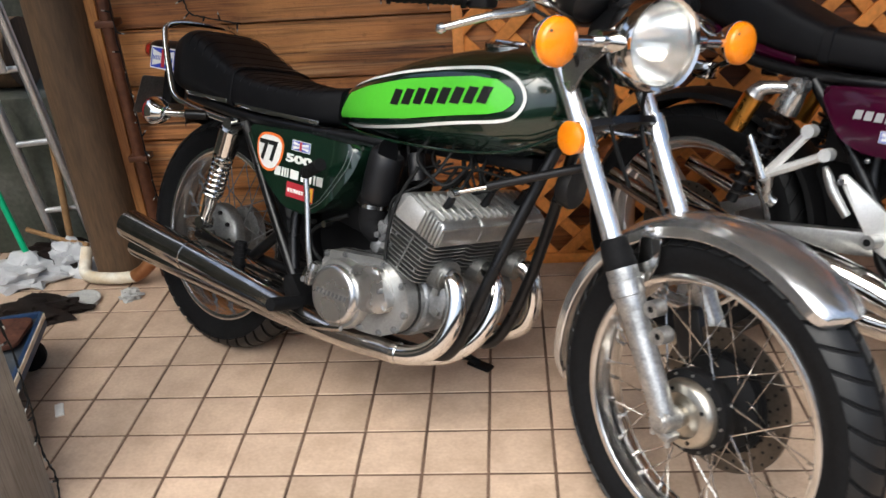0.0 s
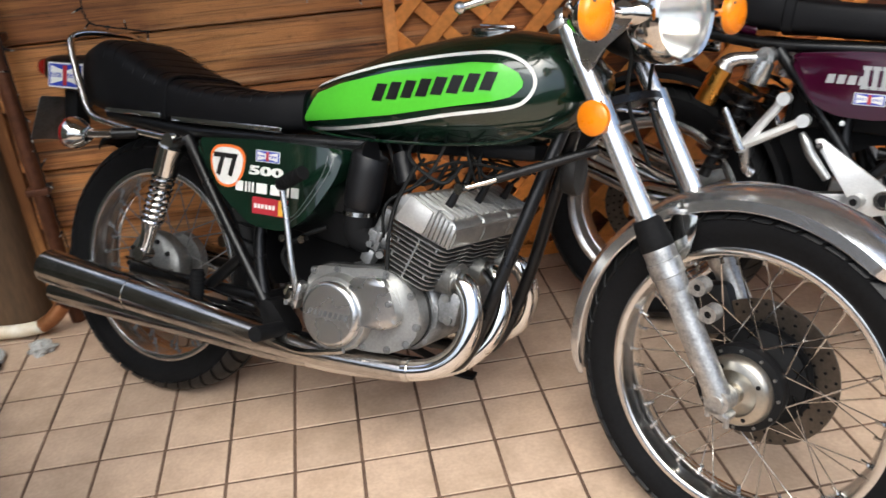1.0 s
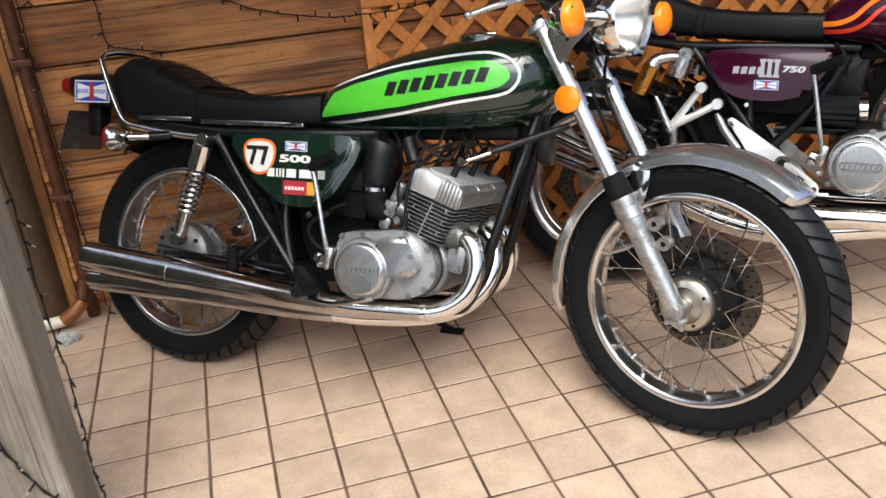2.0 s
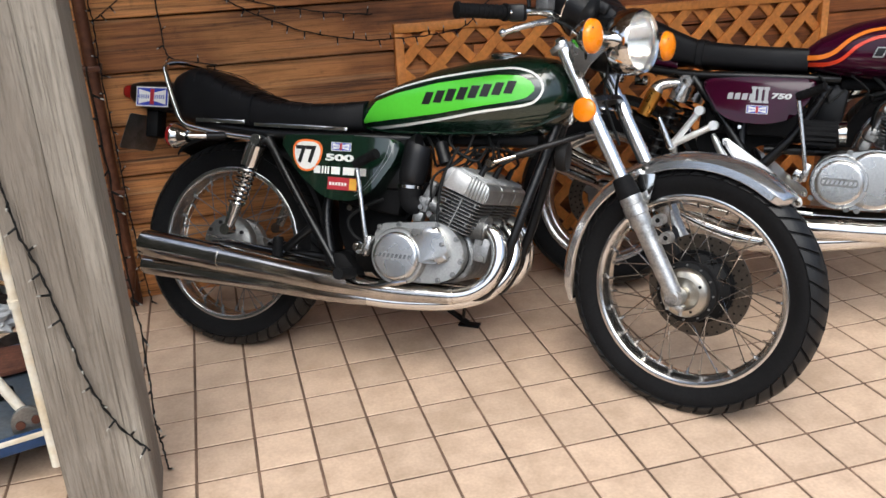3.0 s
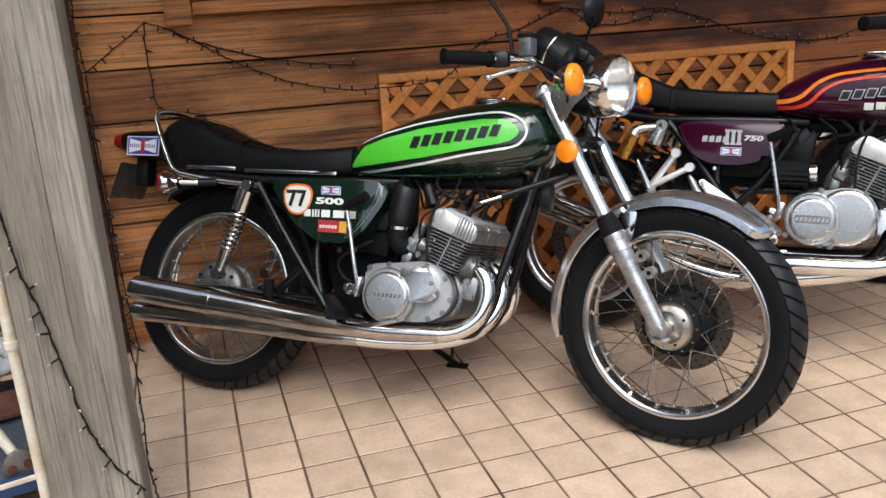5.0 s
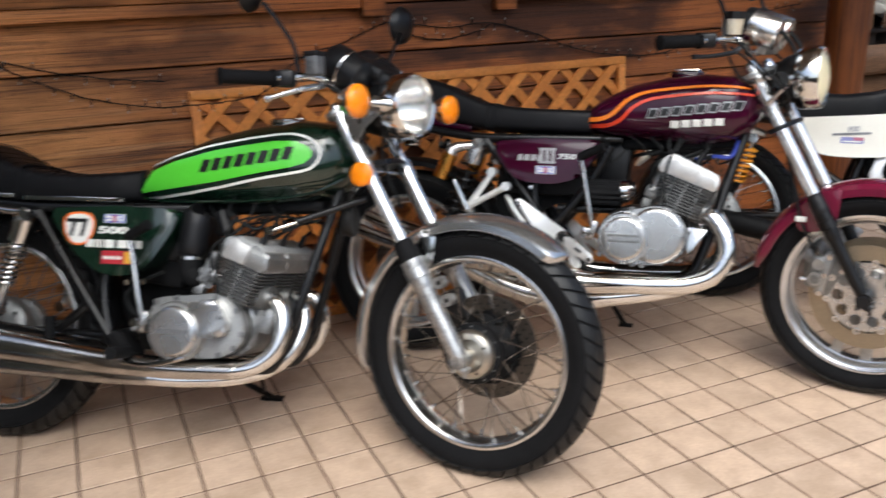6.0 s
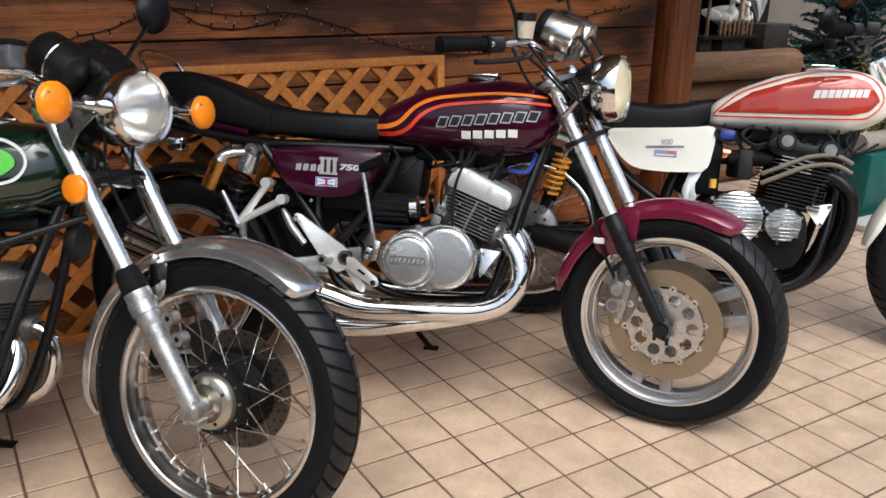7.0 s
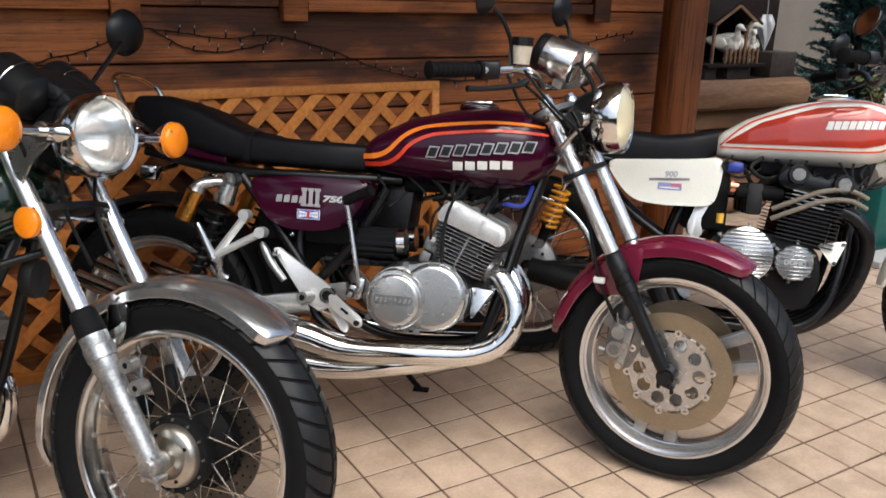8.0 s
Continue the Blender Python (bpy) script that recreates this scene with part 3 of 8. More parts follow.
def add_tyre(wheel, R, Rt, w, label, blocks=46, skew=0.13, fill=0.86, deep=0.0055):
    bm, shapes = tyre_mesh(R, Rt, w, blocks, skew, fill, deep)
    part("tyre", bm, RUBBER, wheel, label)
    for k in range(blocks):
        for j, me in enumerate(shapes):
            place("tread_block", me, TREAD, wheel, m=Matrix.Rotation(-2 * math.pi * (k + 0.5 * j) / blocks, 4, "Y"))


def spoked_wheel(top, name, m, R, Rt, w, label, rim_mat, spoke_mat=WORNCHROME):
    half = [(R + 0.002, w * 0.37), (R, w * 0.41), (R - 0.003, w * 0.422), (R - 0.0115, w * 0.412), (R - 0.0145, w * 0.385), (R - 0.0150, w * 0.29), (R - 0.0215, w * 0.17), (R - 0.0245, w * 0.08), (R - 0.025, 0.0)]
    inner = half + [(q, -y) for q, y in half[-2::-1]]
    bm = lathe(bmesh.new(), inner + [(R - 0.004, -w * 0.25), (R - 0.012, -w * 0.15), (R - 0.015, 0.0), (R - 0.012, w * 0.15), (R - 0.004, w * 0.25)], 72, closed=True)
    wheel = part(name, bm, rim_mat, top, label, m=m)
    add_tyre(wheel, R, Rt, w, "black rubber tyre with slanted tread blocks")
    shapes = {}
    for sg in (-1, 1):
        for lean in (-1, 1):
            b = bmesh.new()
            p0 = (0.062 * math.cos(-0.9 * lean), 0.030 * sg, 0.062 * math.sin(-0.9 * lean))
            p1 = ((R - 0.022), 0.010 * sg, 0)
            cyl(b, p0, p1, 0.0016, n=6)
            cyl(b, Vector(p1) * 0.930 + Vector((0, 0.0008 * sg, 0)), p1, 0.0036, n=6)
            cyl(b, Vector(p1) * 0.985, p1, 0.0060, n=8)
            me = bpy.data.meshes.new("spoke")
            b.to_mesh(me)
            b.free()
            shapes[sg, lean] = me
    for k in range(36):
        sg, lean = (-1, 1)[k % 2], (-1, 1)[(k // 2) % 2]
        place("spoke", shapes[sg, lean], spoke_mat, wheel, m=Matrix.Rotation(2 * math.pi * k / 36, 4, "Y"))
    return wheel


def steer_matrix(base, rake, degrees):
    """Turn about the steering axis; positive to the right."""
    ax = Vector((-math.sin(radians(rake)), 0, math.cos(radians(rake))))
    return Matrix.Translation(base) @ Matrix.Rotation(radians(-degrees), 4, ax) @ Matrix.Translation(-Vector(base))


def on_line(a, b, t):
    return Vector(a) + (Vector(b) - Vector(a)) * t


def coil(bm, a, b, r, turns, wire, n=6):
    """A coil spring from a to b."""
    a, b = Vector(a), Vector(b)
    d = (b - a)
    q = d.to_track_quat("Z", "Y")
    pts = []
    steps = int(turns * 14)
    for i in range(steps + 1):
        ang = 2 * math.pi * turns * i / steps
        pts.append(a + d * (i / steps) + q @ Vector((r * math.cos(ang), r * math.sin(ang), 0)))
    return tube(bm, pts, wire, n, 1)


def arc_band(bm, c, r, a0, a1, half, thick=0.0016, drop=0.022, steps=32, y0=0.0, tip=0.10):
    """A mudguard: a curved band about (x, z) = c with its edges turned down. Angles in degrees, from ahead, upwards."""
    rings = []
    for i in range(steps + 1):
        a = radians(a0 + (a1 - a0) * i / steps)
        ring = []
        u = min(1.0, i / steps / tip, (steps - i) / steps / 0.10)
        front = i <= steps / 2 and tip < 0.1
        low = 0.42 if front else 0.5
        w = half * (low + (1 - low) * math.sqrt(1 - (1 - u) ** 2) if front else low + (1 - low) * math.sin(math.pi / 2 * u))
        drop_all, drop = drop, drop * (0.8 + 0.2 * u if front else 0.5 + 0.5 * u)
        cross = [(-w, -drop), (-w * 0.97, -drop * 0.45), (-w * 0.75, -drop * 0.08), (-w * 0.35, 0.004), (0, 0.006), (w * 0.35, 0.004), (w * 0.75, -drop * 0.08), (w * 0.97, -drop * 0.45), (w, -drop)]
        for y, dr in cross + [(y * 0.97, dr - thick * 1.6) for y, dr in cross[::-1]]:
            ring.append((c[0] + (r + dr) * math.cos(a), y0 + y, c[1] + (r + dr) * math.sin(a)))
        rings.append(ring)
        drop = drop_all
    return loft(bm, rings)


def slant_bars(bm, x0, x1, zc, h, count, side, slant=0.25, rise=0.0, fill=0.72):
    """A row of slanting blocks where a maker's name stands."""
    step = (x1 - x0) / count
    for i in range(count):
        a = x0 + i * step
        z = zc + rise * (i + 0.5) / count
        grid = []
        for u in range(4):
            col = []
            for v in range(4):
                q = z + h * (v / 3 - 0.5)
                x = a + step * fill * u / 3 + slant * h * (v / 3 - 0.5)
                col.append(bm.verts.new((x, side(x, q), q)))
            grid.append(col)
        for u in range(3):
            for v in range(3):
                bm.faces.new((grid[u][v], grid[u + 1][v], grid[u + 1][v + 1], grid[u][v + 1]))
    return bm


def axis_x(x, y, z, pitch=0.0):
    """A pose whose local y axis points ahead, to turn lamps and gauges about it; pitch in degrees upwards."""
    return pose(x, y, z) @ pose(0, 0, 0, 0, -pitch, 0) @ pose(0, 0, 0, 0, 0, -90)


def screw(bm, x, y, z, r=0.006):
    cyl(bm, (x, y, z), (x, y - 0.006, z), r, n=8)
    cyl(bm, (x, y - 0.006, z), (x, y - 0.0085, z), r * 0.6, r * 0.5, n=8)
    return bm


def round_outline(c, r, n=28, sx=1.0, a0=0.0):
    return [(c[0] + sx * r * math.cos(a0 + 2 * math.pi * k / n), c[1] + r * math.sin(a0 + 2 * math.pi * k / n)) for k in range(n)]


def rounded(pts, r=0.02, n=4):
    """An outline with its corners rounded off."""
    out = []
    k = len(pts)
    for i in range(k):
        p, a, b = Vector(pts[i]), Vector(pts[i - 1]), Vector(pts[(i + 1) % k])
        da, db = (a - p), (b - p)
        ra, rb = min(r, da.length * 0.45), min(r, db.length * 0.45)
        s, e = p + da.normalized() * ra, p + db.normalized() * rb
        for j in range(n + 1):
            t = j / n
            q = (1 - t) ** 2 * s + 2 * t * (1 - t) * p + t * t * e
            out.append((q.x, q.y))
    return out


def flat_sticker(top, name, x0, x1, z0, z1, y, layers):
    """A sticker on a flank: layers of (material, outline in 0..1, lift)."""
    first = None
    for k, (material, outline) in enumerate(layers):
        bm = plate(bmesh.new(), [(x0 + (x1 - x0) * u, z0 + (z1 - z0) * v) for u, v in outline], y - 0.0006 * (k + 1), y - 0.0006 * k + 0.0002)
        ob = part(name if first is None else "print", bm, material, first or top, smooth=False)
        first = first or ob
    return first


FULL = [(0, 0), (1, 0), (1, 1), (0, 1)]


def club_sticker(top, x0, x1, z0, z1, y):
    """Blue and white sticker with a bow-tie of white and a red bar; its words are too small to read."""
    s = flat_sticker(top, "sticker", x0, x1, z0, z1, y, [
        (WHITELINE, FULL), (BLUE, [(0.03, 0.06), (0.97, 0.06), (0.97, 0.94), (0.03, 0.94)]),
        (WHITELINE, [(0.08, 0.12), (0.46, 0.3), (0.46, 0.7), (0.08, 0.88)])])
    w, h = x1 - x0, z1 - z0
    part("print", plate(bmesh.new(), [(x0 + w * 0.54, z0 + h * 0.3), (x0 + w * 0.92, z0 + h * 0.12), (x0 + w * 0.92, z0 + h * 0.88), (x0 + w * 0.54, z0 + h * 0.7)], y - 0.0018, y - 0.001), WHITELINE, s, smooth=False)
    part("print", plate(bmesh.new(), [(x0 + w * 0.44, z0 + h * 0.1), (x0 + w * 0.56, z0 + h * 0.1), (x0 + w * 0.56, z0 + h * 0.9), (x0 + w * 0.44, z0 + h * 0.9)], y - 0.0022, y - 0.001), RED, s, smooth=False)
    bm = bmesh.new()
    for i in range(5):
        for a in (0.1, 0.58):
            plate(bm, [(x0 + w * (a + 0.066 * i), z0 + h * 0.4), (x0 + w * (a + 0.066 * i + 0.03), z0 + h * 0.4), (x0 + w * (a + 0.066 * i + 0.03), z0 + h * 0.6), (x0 + w * (a + 0.066 * i), z0 + h * 0.6)], y - 0.0022, y - 0.0012)
    part("print", bm, BLUE, s, smooth=False)
    return s


def words_on(top, name, words, size, x, z, y, material, shear=0.0, bold=0.0, turn=0.0):
    me = text_mesh(words, size, shear, bold)
    return place(name, me, material, top, smooth=False, m=pose(x, y, z, 0, -turn, 0) @ FACING)


def hull(pts):
    """The outline round a cloud of flat points."""
    pts = sorted(set(pts))

    def chain(seq):
        out = []
        for p in seq:
            while len(out) > 1 and (out[-1][0] - out[-2][0]) * (p[1] - out[-2][1]) - (out[-1][1] - out[-2][1]) * (p[0] - out[-2][0]) <= 0:
                out.pop()
            out.append(p)
        return out[:-1]

    return chain(pts) + chain(pts[::-1])


def triple_engine(top, dx, dz, case_mat, cover_mat, head_mat, fin_mat, tilt, plain=False):
    """A three-cylinder two-stroke engine, clutch side to the right."""
    T = Matrix.Translation((dx, 0, dz))
    eng = part("crankcase", plate(bmesh.new(), rounded([(0.575, 0.30), (0.62, 0.282), (0.80, 0.285), (0.84, 0.33), (0.84, 0.40), (0.80, 0.448), (0.62, 0.44), (0.575, 0.40)], 0.03), -0.150, 0.168, 0.012), CYLBLACK if plain else CARBGREY, top, "near-black crankcase" if plain else "grey cast crankcase", m=T)
    lid_at = (0.650, 0.352)
    if plain:
        around = hull(round_outline(lid_at, 0.080, 40) + round_outline((0.742, 0.364), 0.088, 40))
        marks = ((0.578, 0.298), (0.668, 0.440), (0.790, 0.436), (0.826, 0.385), (0.815, 0.318), (0.762, 0.282), (0.706, 0.272), (0.678, 0.274))
    else:
        around = rounded([(0.574, 0.31), (0.60, 0.288), (0.71, 0.283), (0.768, 0.288), (0.814, 0.312), (0.836, 0.357), (0.822, 0.408), (0.788, 0.438), (0.749, 0.454), (0.66, 0.443), (0.590, 0.437), (0.570, 0.42)], 0.022)
        marks = ((0.584, 0.425), (0.640, 0.436), (0.752, 0.444), (0.808, 0.410), (0.824, 0.352), (0.805, 0.315), (0.764, 0.296), (0.708, 0.291))
    part("clutch_cover", plate(bmesh.new(), around, -0.206, -0.148, 0.008), case_mat, eng, "grey cast clutch cover")
    part("cover_gasket", plate(bmesh.new(), [(0.70 + (x - 0.70) * 1.02, 0.36 + (z - 0.36) * 1.03) for x, z in around], -0.170, -0.164), CYLBLACK, eng)
    if plain:
        bulge = lathe(bmesh.new(), [(0.0, -0.224), (0.070, -0.224), (0.072, -0.2239), (0.077, -0.2225), (0.081, -0.2195), (0.0845, -0.214), (0.0855, -0.211), (0.086, -0.200)], 56, pose(0.742, 0, 0.364))
    else:
        bulge = plate(bmesh.new(), rounded([(0.680, 0.430), (0.762, 0.441), (0.782, 0.410), (0.797, 0.368), (0.786, 0.345), (0.732, 0.338), (0.69, 0.35)], 0.018), -0.234, -0.200, 0.009)
    part("cover_bulge", bulge, cover_mat, eng, "polished bulge of the clutch cover")
    # raised web round the lid
    part("lid_seat", lathe(bmesh.new(), [(0.066, -0.228), (0.074, -0.228), (0.077, -0.224), (0.079, -0.204)], 48, pose(lid_at[0], 0, lid_at[1])), case_mat, eng)
    lid = lathe(bmesh.new(), [(0.0, -0.246), (0.055, -0.246), (0.057, -0.2459), (0.061, -0.2445), (0.0642, -0.2415), (0.0658, -0.237), (0.0662, -0.235), (0.0668, -0.222), (0.0672, -0.2205), (0.070, -0.220)], 48, pose(lid_at[0], 0, lid_at[1]))
    lid_ob = part("clutch_lid", lid, cover_mat, eng, "round polished clutch lid")
    if plain:
        part("nameplate", plate(bmesh.new(), rounded([(0.600, 0.341), (0.700, 0.341), (0.700, 0.365), (0.600, 0.365)], 0.01), -0.2475, -0.245), DULL, lid_ob, "blank raised maker's plate")
    part("relief", slant_bars(bmesh.new(), 0.604, 0.70, 0.353, 0.0115, 8, lambda x, z: -0.2485 if plain else -0.2466, 0.3, 0.0, 0.6), cover_mat if plain else CARBGREY, lid_ob, smooth=False)
    for x, z in marks:
        boss = part("screw_boss", cyl(bmesh.new(), (x, -0.200, z), (x, -0.2075, z), 0.0088, 0.0080, 14), DULL, eng)
        part("screw", screw(bmesh.new(), x, -0.2045, z, 0.0056), CARBGREY, boss)
    if not plain:
        part("screw", screw(bmesh.new(), 0.778, -0.234, 0.395, 0.0065), CARBGREY, eng)
        # oil pump and its bolts behind the cover
        part("oil_pump", box(bmesh.new(), (0.05, 0.06, 0.07), pose(0.857, -0.115, 0.385, 0, 10, 0), 0.010), CARBGREY, eng, "grey oil pump")
        for x, z in ((0.855, 0.405), (0.862, 0.362)):
            part("pump_bolt", cyl(bmesh.new(), (x, -0.145, z), (x, -0.153, z), 0.009, n=6), DULL, eng)
    for y in (-0.132, 0.0, 0.132):
        broad = 1.28 if plain else 1.0
        C = pose(0.786 if plain else 0.776, y, 0.447, 0, tilt, 0)
        bm = box(bmesh.new(), (0.085, 0.095, 0.12), C @ pose(0.012, 0, 0.045), 0.012)
        barrel = part("cylinder", bm, CYLBLACK, eng, "black cylinder core")
        for k in range(10):
            rear = (0.040 + 0.0030 * k) * broad
            front = (0.062 + 0.0008 * k) * broad
            bm = plate(bmesh.new(), rounded([(-rear, -0.064), (front, -0.064), (front, 0.064), (-rear, 0.064)], 0.022, 3), -0.0012, 0.0012, 0, C @ pose(0.0, 0, -0.004 + 0.0095 * k) @ pose(0, 0, 0, -90))
            part("cooling_fin", bm, fin_mat, eng)
        # ties between the fins, in broken columns as cast
        bm = bmesh.new()
        for k in range(9):
            for n, xo in enumerate((-0.036, 0.004, 0.044)):
                if n == 1 or (k * 2 + n) % 3 == 0:
                    box(bm, (0.0045, 0.127, 0.0075), C @ pose(xo + 0.0006 * k, 0, 0.0008 + 0.0095 * k))
        part("fin_tie", bm, fin_mat, barrel, smooth=False)
        head = bmesh.new()
        plate(head, rounded([(-0.069 * broad, 0.089), (0.071 * broad, 0.089), (0.073 * broad, 0.118), (0.064 * broad, 0.140), (-0.048 * broad, 0.152), (-0.066 * broad, 0.132)], 0.010), -0.060, 0.060, 0.006, C)
        hd = part("cylinder_head", head, head_mat, eng, "cast alloy cylinder head")
        # flat bright panel on the flank of the head
        facet = [(-0.047, 0.092), (0.018, 0.092), (0.020, 0.138), (-0.036, 0.148)] if plain else [(-0.056, 0.091), (0.010, 0.091), (0.014, 0.141), (-0.042, 0.149)]
        part("head_facet", plate(bmesh.new(), rounded([(x * broad, z) for x, z in facet], 0.006), -0.066, 0.066, 0.003, C), HEADALLOY, eng, "flat bright flank of the cylinder head")
        if plain:
            part("head_facet", plate(bmesh.new(), rounded([(0.026, 0.092), (0.078, 0.092), (0.078, 0.120), (0.068, 0.133), (0.028, 0.138)], 0.006), -0.0635, 0.0635, 0.003, C), head_mat, eng)
        for k in range(0 if plain else 6):
            x = 0.020 + 0.0095 * k
            part("head_fin", box(bmesh.new(), (0.0034, 0.133, 0.058 - 0.003 * k), C @ pose(x, 0, 0.119 - 0.0015 * k), 0.001, 1), head_mat, eng)
        for k in range(0 if plain else 5):
            part("head_rib", box(bmesh.new(), (0.085, 0.004, 0.013), C @ pose(0.008, -0.048 + 0.024 * k, 0.147, 0, 5, 0), 0.0015, 1), head_mat, eng)
        bm = cyl(bmesh.new(), C @ Vector((0.01, 0, 0.140)), C @ Vector((0.015, 0, 0.185)), 0.010, 0.007, 10)
        part("plug_cap", bm, PLASTIC, hd)
        part("plug_lead", tube(bmesh.new(), [C @ Vector(p) for p in ((0.015, 0, 0.183), (0.02, 0.01, 0.21), (-0.02, 0.03 - y * 0.3, 0.235), (-0.09, 0.02 - y * 0.6, 0.25))], 0.004, 7), CABLE, eng)
        bm = cyl(bmesh.new(), C @ Vector((0.045, 0, 0.012)), C @ Vector((0.090 + 0.012 * plain, 0, 0.022)), 0.032, 0.028, 18)
        part("exhaust_port", bm, DULL, barrel)
        # carburettor behind the cylinder
        carb = cyl(bmesh.new(), C @ Vector((-0.035, 0, 0.022)), C @ Vector((-0.085, 0, 0.025)), 0.020, 0.022, 14)
        K = C if plain else C @ pose(-0.026, 0, -0.006)
        box(carb, (0.036, 0.040, 0.040), K @ pose(-0.078, 0, 0.020), 0.006)
        box(carb, (0.030, 0.034, 0.034), K @ pose(-0.080, 0, -0.018), 0.008)
        cyl(carb, K @ Vector((-0.080, 0, -0.034)), K @ Vector((-0.081, 0, -0.046)), 0.010, 0.008, 10)
        cyl(carb, K @ Vector((-0.078, 0, 0.035)), K @ Vector((-0.076, 0, 0.082)), 0.0155, 0.013, 12)
        cyl(carb, K @ Vector((-0.076, 0, 0.082)), K @ Vector((-0.076, 0, 0.090)), 0.0165, 0.014, 12)
        cyl(carb, K @ Vector((-0.078, -0.018, 0.012)), K @ Vector((-0.078, -0.030, 0.012)), 0.007, n=8)
        box(carb, (0.010, 0.010, 0.022), K @ pose(-0.066, -0.022, 0.035), 0.002)
        cyl(carb, K @ Vector((-0.052, -0.020, 0.006)), K @ Vector((-0.044, -0.036, 0.006)), 0.008, n=8)
        part("carburettor", carb, CARBGREY if not plain else DULL, eng, "dirty grey carburettor")
        part("throttle_cable", tube(bmesh.new(), [C @ Vector(p) for p in ((-0.076, 0, 0.088), (-0.074, 0, 0.15), (-0.03, y * -0.3, 0.22), (0.09, y * -0.8, 0.25))], 0.0032, 6), CABLE, eng)
        part("fuel_hose", tube(bmesh.new(), [C @ Vector(p) for p in ((-0.085, -0.02, 0.03), (-0.10, -0.03, 0.10), (-0.06, -0.02 - y * 0.2, 0.17), (-0.07, 0.0 - y * 0.4, 0.25))], 0.0036, 7), CABLE, eng)
        part("oil_line", tube(bmesh.new(), [C @ Vector(p) for p in ((-0.062, -0.05, 0.20), (-0.066, -0.062, 0.12), (-0.050, -0.068, 0.05), (-0.015, -0.066, -0.035))], 0.0042, 7), CABLE, eng)
    # kick starter
    kick = part("kick_starter", tube(bmesh.new(), [(0.556, -0.222, 0.372), (0.545, -0.228, 0.43), (0.524, -0.228, 0.53), (0.510, -0.230, 0.592)], 0.0065, 10), SATIN, eng, "chrome kick starter lever")
    part("kick_knuckle", box(bmesh.new(), (0.020, 0.030, 0.056), pose(0.556, -0.214, 0.372, 0, 12, 0), 0.006), SATIN, kick)
    part("kick_boss", box(bmesh.new(), (0.036, 0.040, 0.034), pose(0.538, -0.196, 0.360, 0, 20, 0), 0.006), WORNCHROME, kick)
    for px, pz in ((0.530, 0.352), (0.546, 0.366)):
        part("knuckle_bolt", cyl(bmesh.new(), (px, -0.214, pz), (px, -0.222, pz), 0.006, n=6), CARBGREY, kick)
    part("kick_rubber", tube(bmesh.new(), [(0.507, -0.23, 0.590), (0.545, -0.243, 0.606), (0.580, -0.256, 0.622)], 0.0125, 12), RUBBER, kick, "black ribbed rubber")
    bm = bmesh.new()
    for k in range(7):
        p = on_line((0.513, -0.232, 0.5925), (0.577, -0.255, 0.621), k / 6)
        q = p + Vector((0.058, -0.023, 0.0285)).normalized() * 0.004
        cyl(bm, p, q, 0.0142, n=12)
    part("kick_ribs", bm, RUBBER, kick)
    return eng


def headlight(top, S, x, z, r, shell_mat, label, side=0.0, turn=0.0, glass=CLEAR):
    M = S @ pose(x, side, z, 0, 0, turn) @ axis_x(0, 0, 0, 2)
    lamp = part("headlight", lathe(bmesh.new(), [(0.004, -0.115), (0.05, -0.108), (r * 0.78, -0.08), (r * 0.95, -0.035), (r, 0.0), (r * 0.99, 0.004), (r * 0.93, 0.002), (r * 0.9, -0.02)], 48), shell_mat, top, label, m=M)
    part("lamp_ring", lathe(bmesh.new(), [(r * 1.02, -0.046), (r * 1.06, -0.036), (r * 1.075, -0.012), (r * 1.055, 0.010), (r * 1.00, 0.019), (r * 0.93, 0.016), (r * 0.90, 0.008), (r * 0.93, -0.006), (r * 0.98, -0.044)], 48, closed=True), CHROME, lamp, "chrome rim")
    part("reflector", lathe(bmesh.new(), [(r * 0.90, 0.0), (r * 0.78, -0.025), (r * 0.55, -0.05), (r * 0.28, -0.066), (0.012, -0.072), (0.008, -0.045), (0.001, -0.043)], 40), LAMPSILVER, lamp)
    lens = bmesh.new()
    prof = [(r * 0.94, 0.006), (r * 0.78, 0.018), (r * 0.5, 0.028), (r * 0.25, 0.033), (0.002, 0.034)]
    lathe(lens, prof + [(q, y - 0.004) for q, y in prof[::-1]], 40)
    ob = part("lamp_lens", lens, glass, lamp, "clear fluted glass")
    ob.visible_shadow = False
    bm = bmesh.new()
    for k in range(-8, 9):
        xk = k * r * 0.1
        h = math.sqrt(max(0.0, (r * 0.86) ** 2 - xk * xk))
        prof_x = [q for q, _ in prof[::-1]]
        prof_y = [y for _, y in prof[::-1]]
        tube(bm, [(xk, float(np.interp(math.hypot(xk, v * h), prof_x, prof_y)), v * h) for v in (-0.95, -0.7, -0.4, 0, 0.4, 0.7, 0.95)], 0.0005, 5, 2)
    ob = tagged(part("lens_flute", bm, glass, lamp), kind="stuff")
    ob.visible_shadow = False
    return lamp


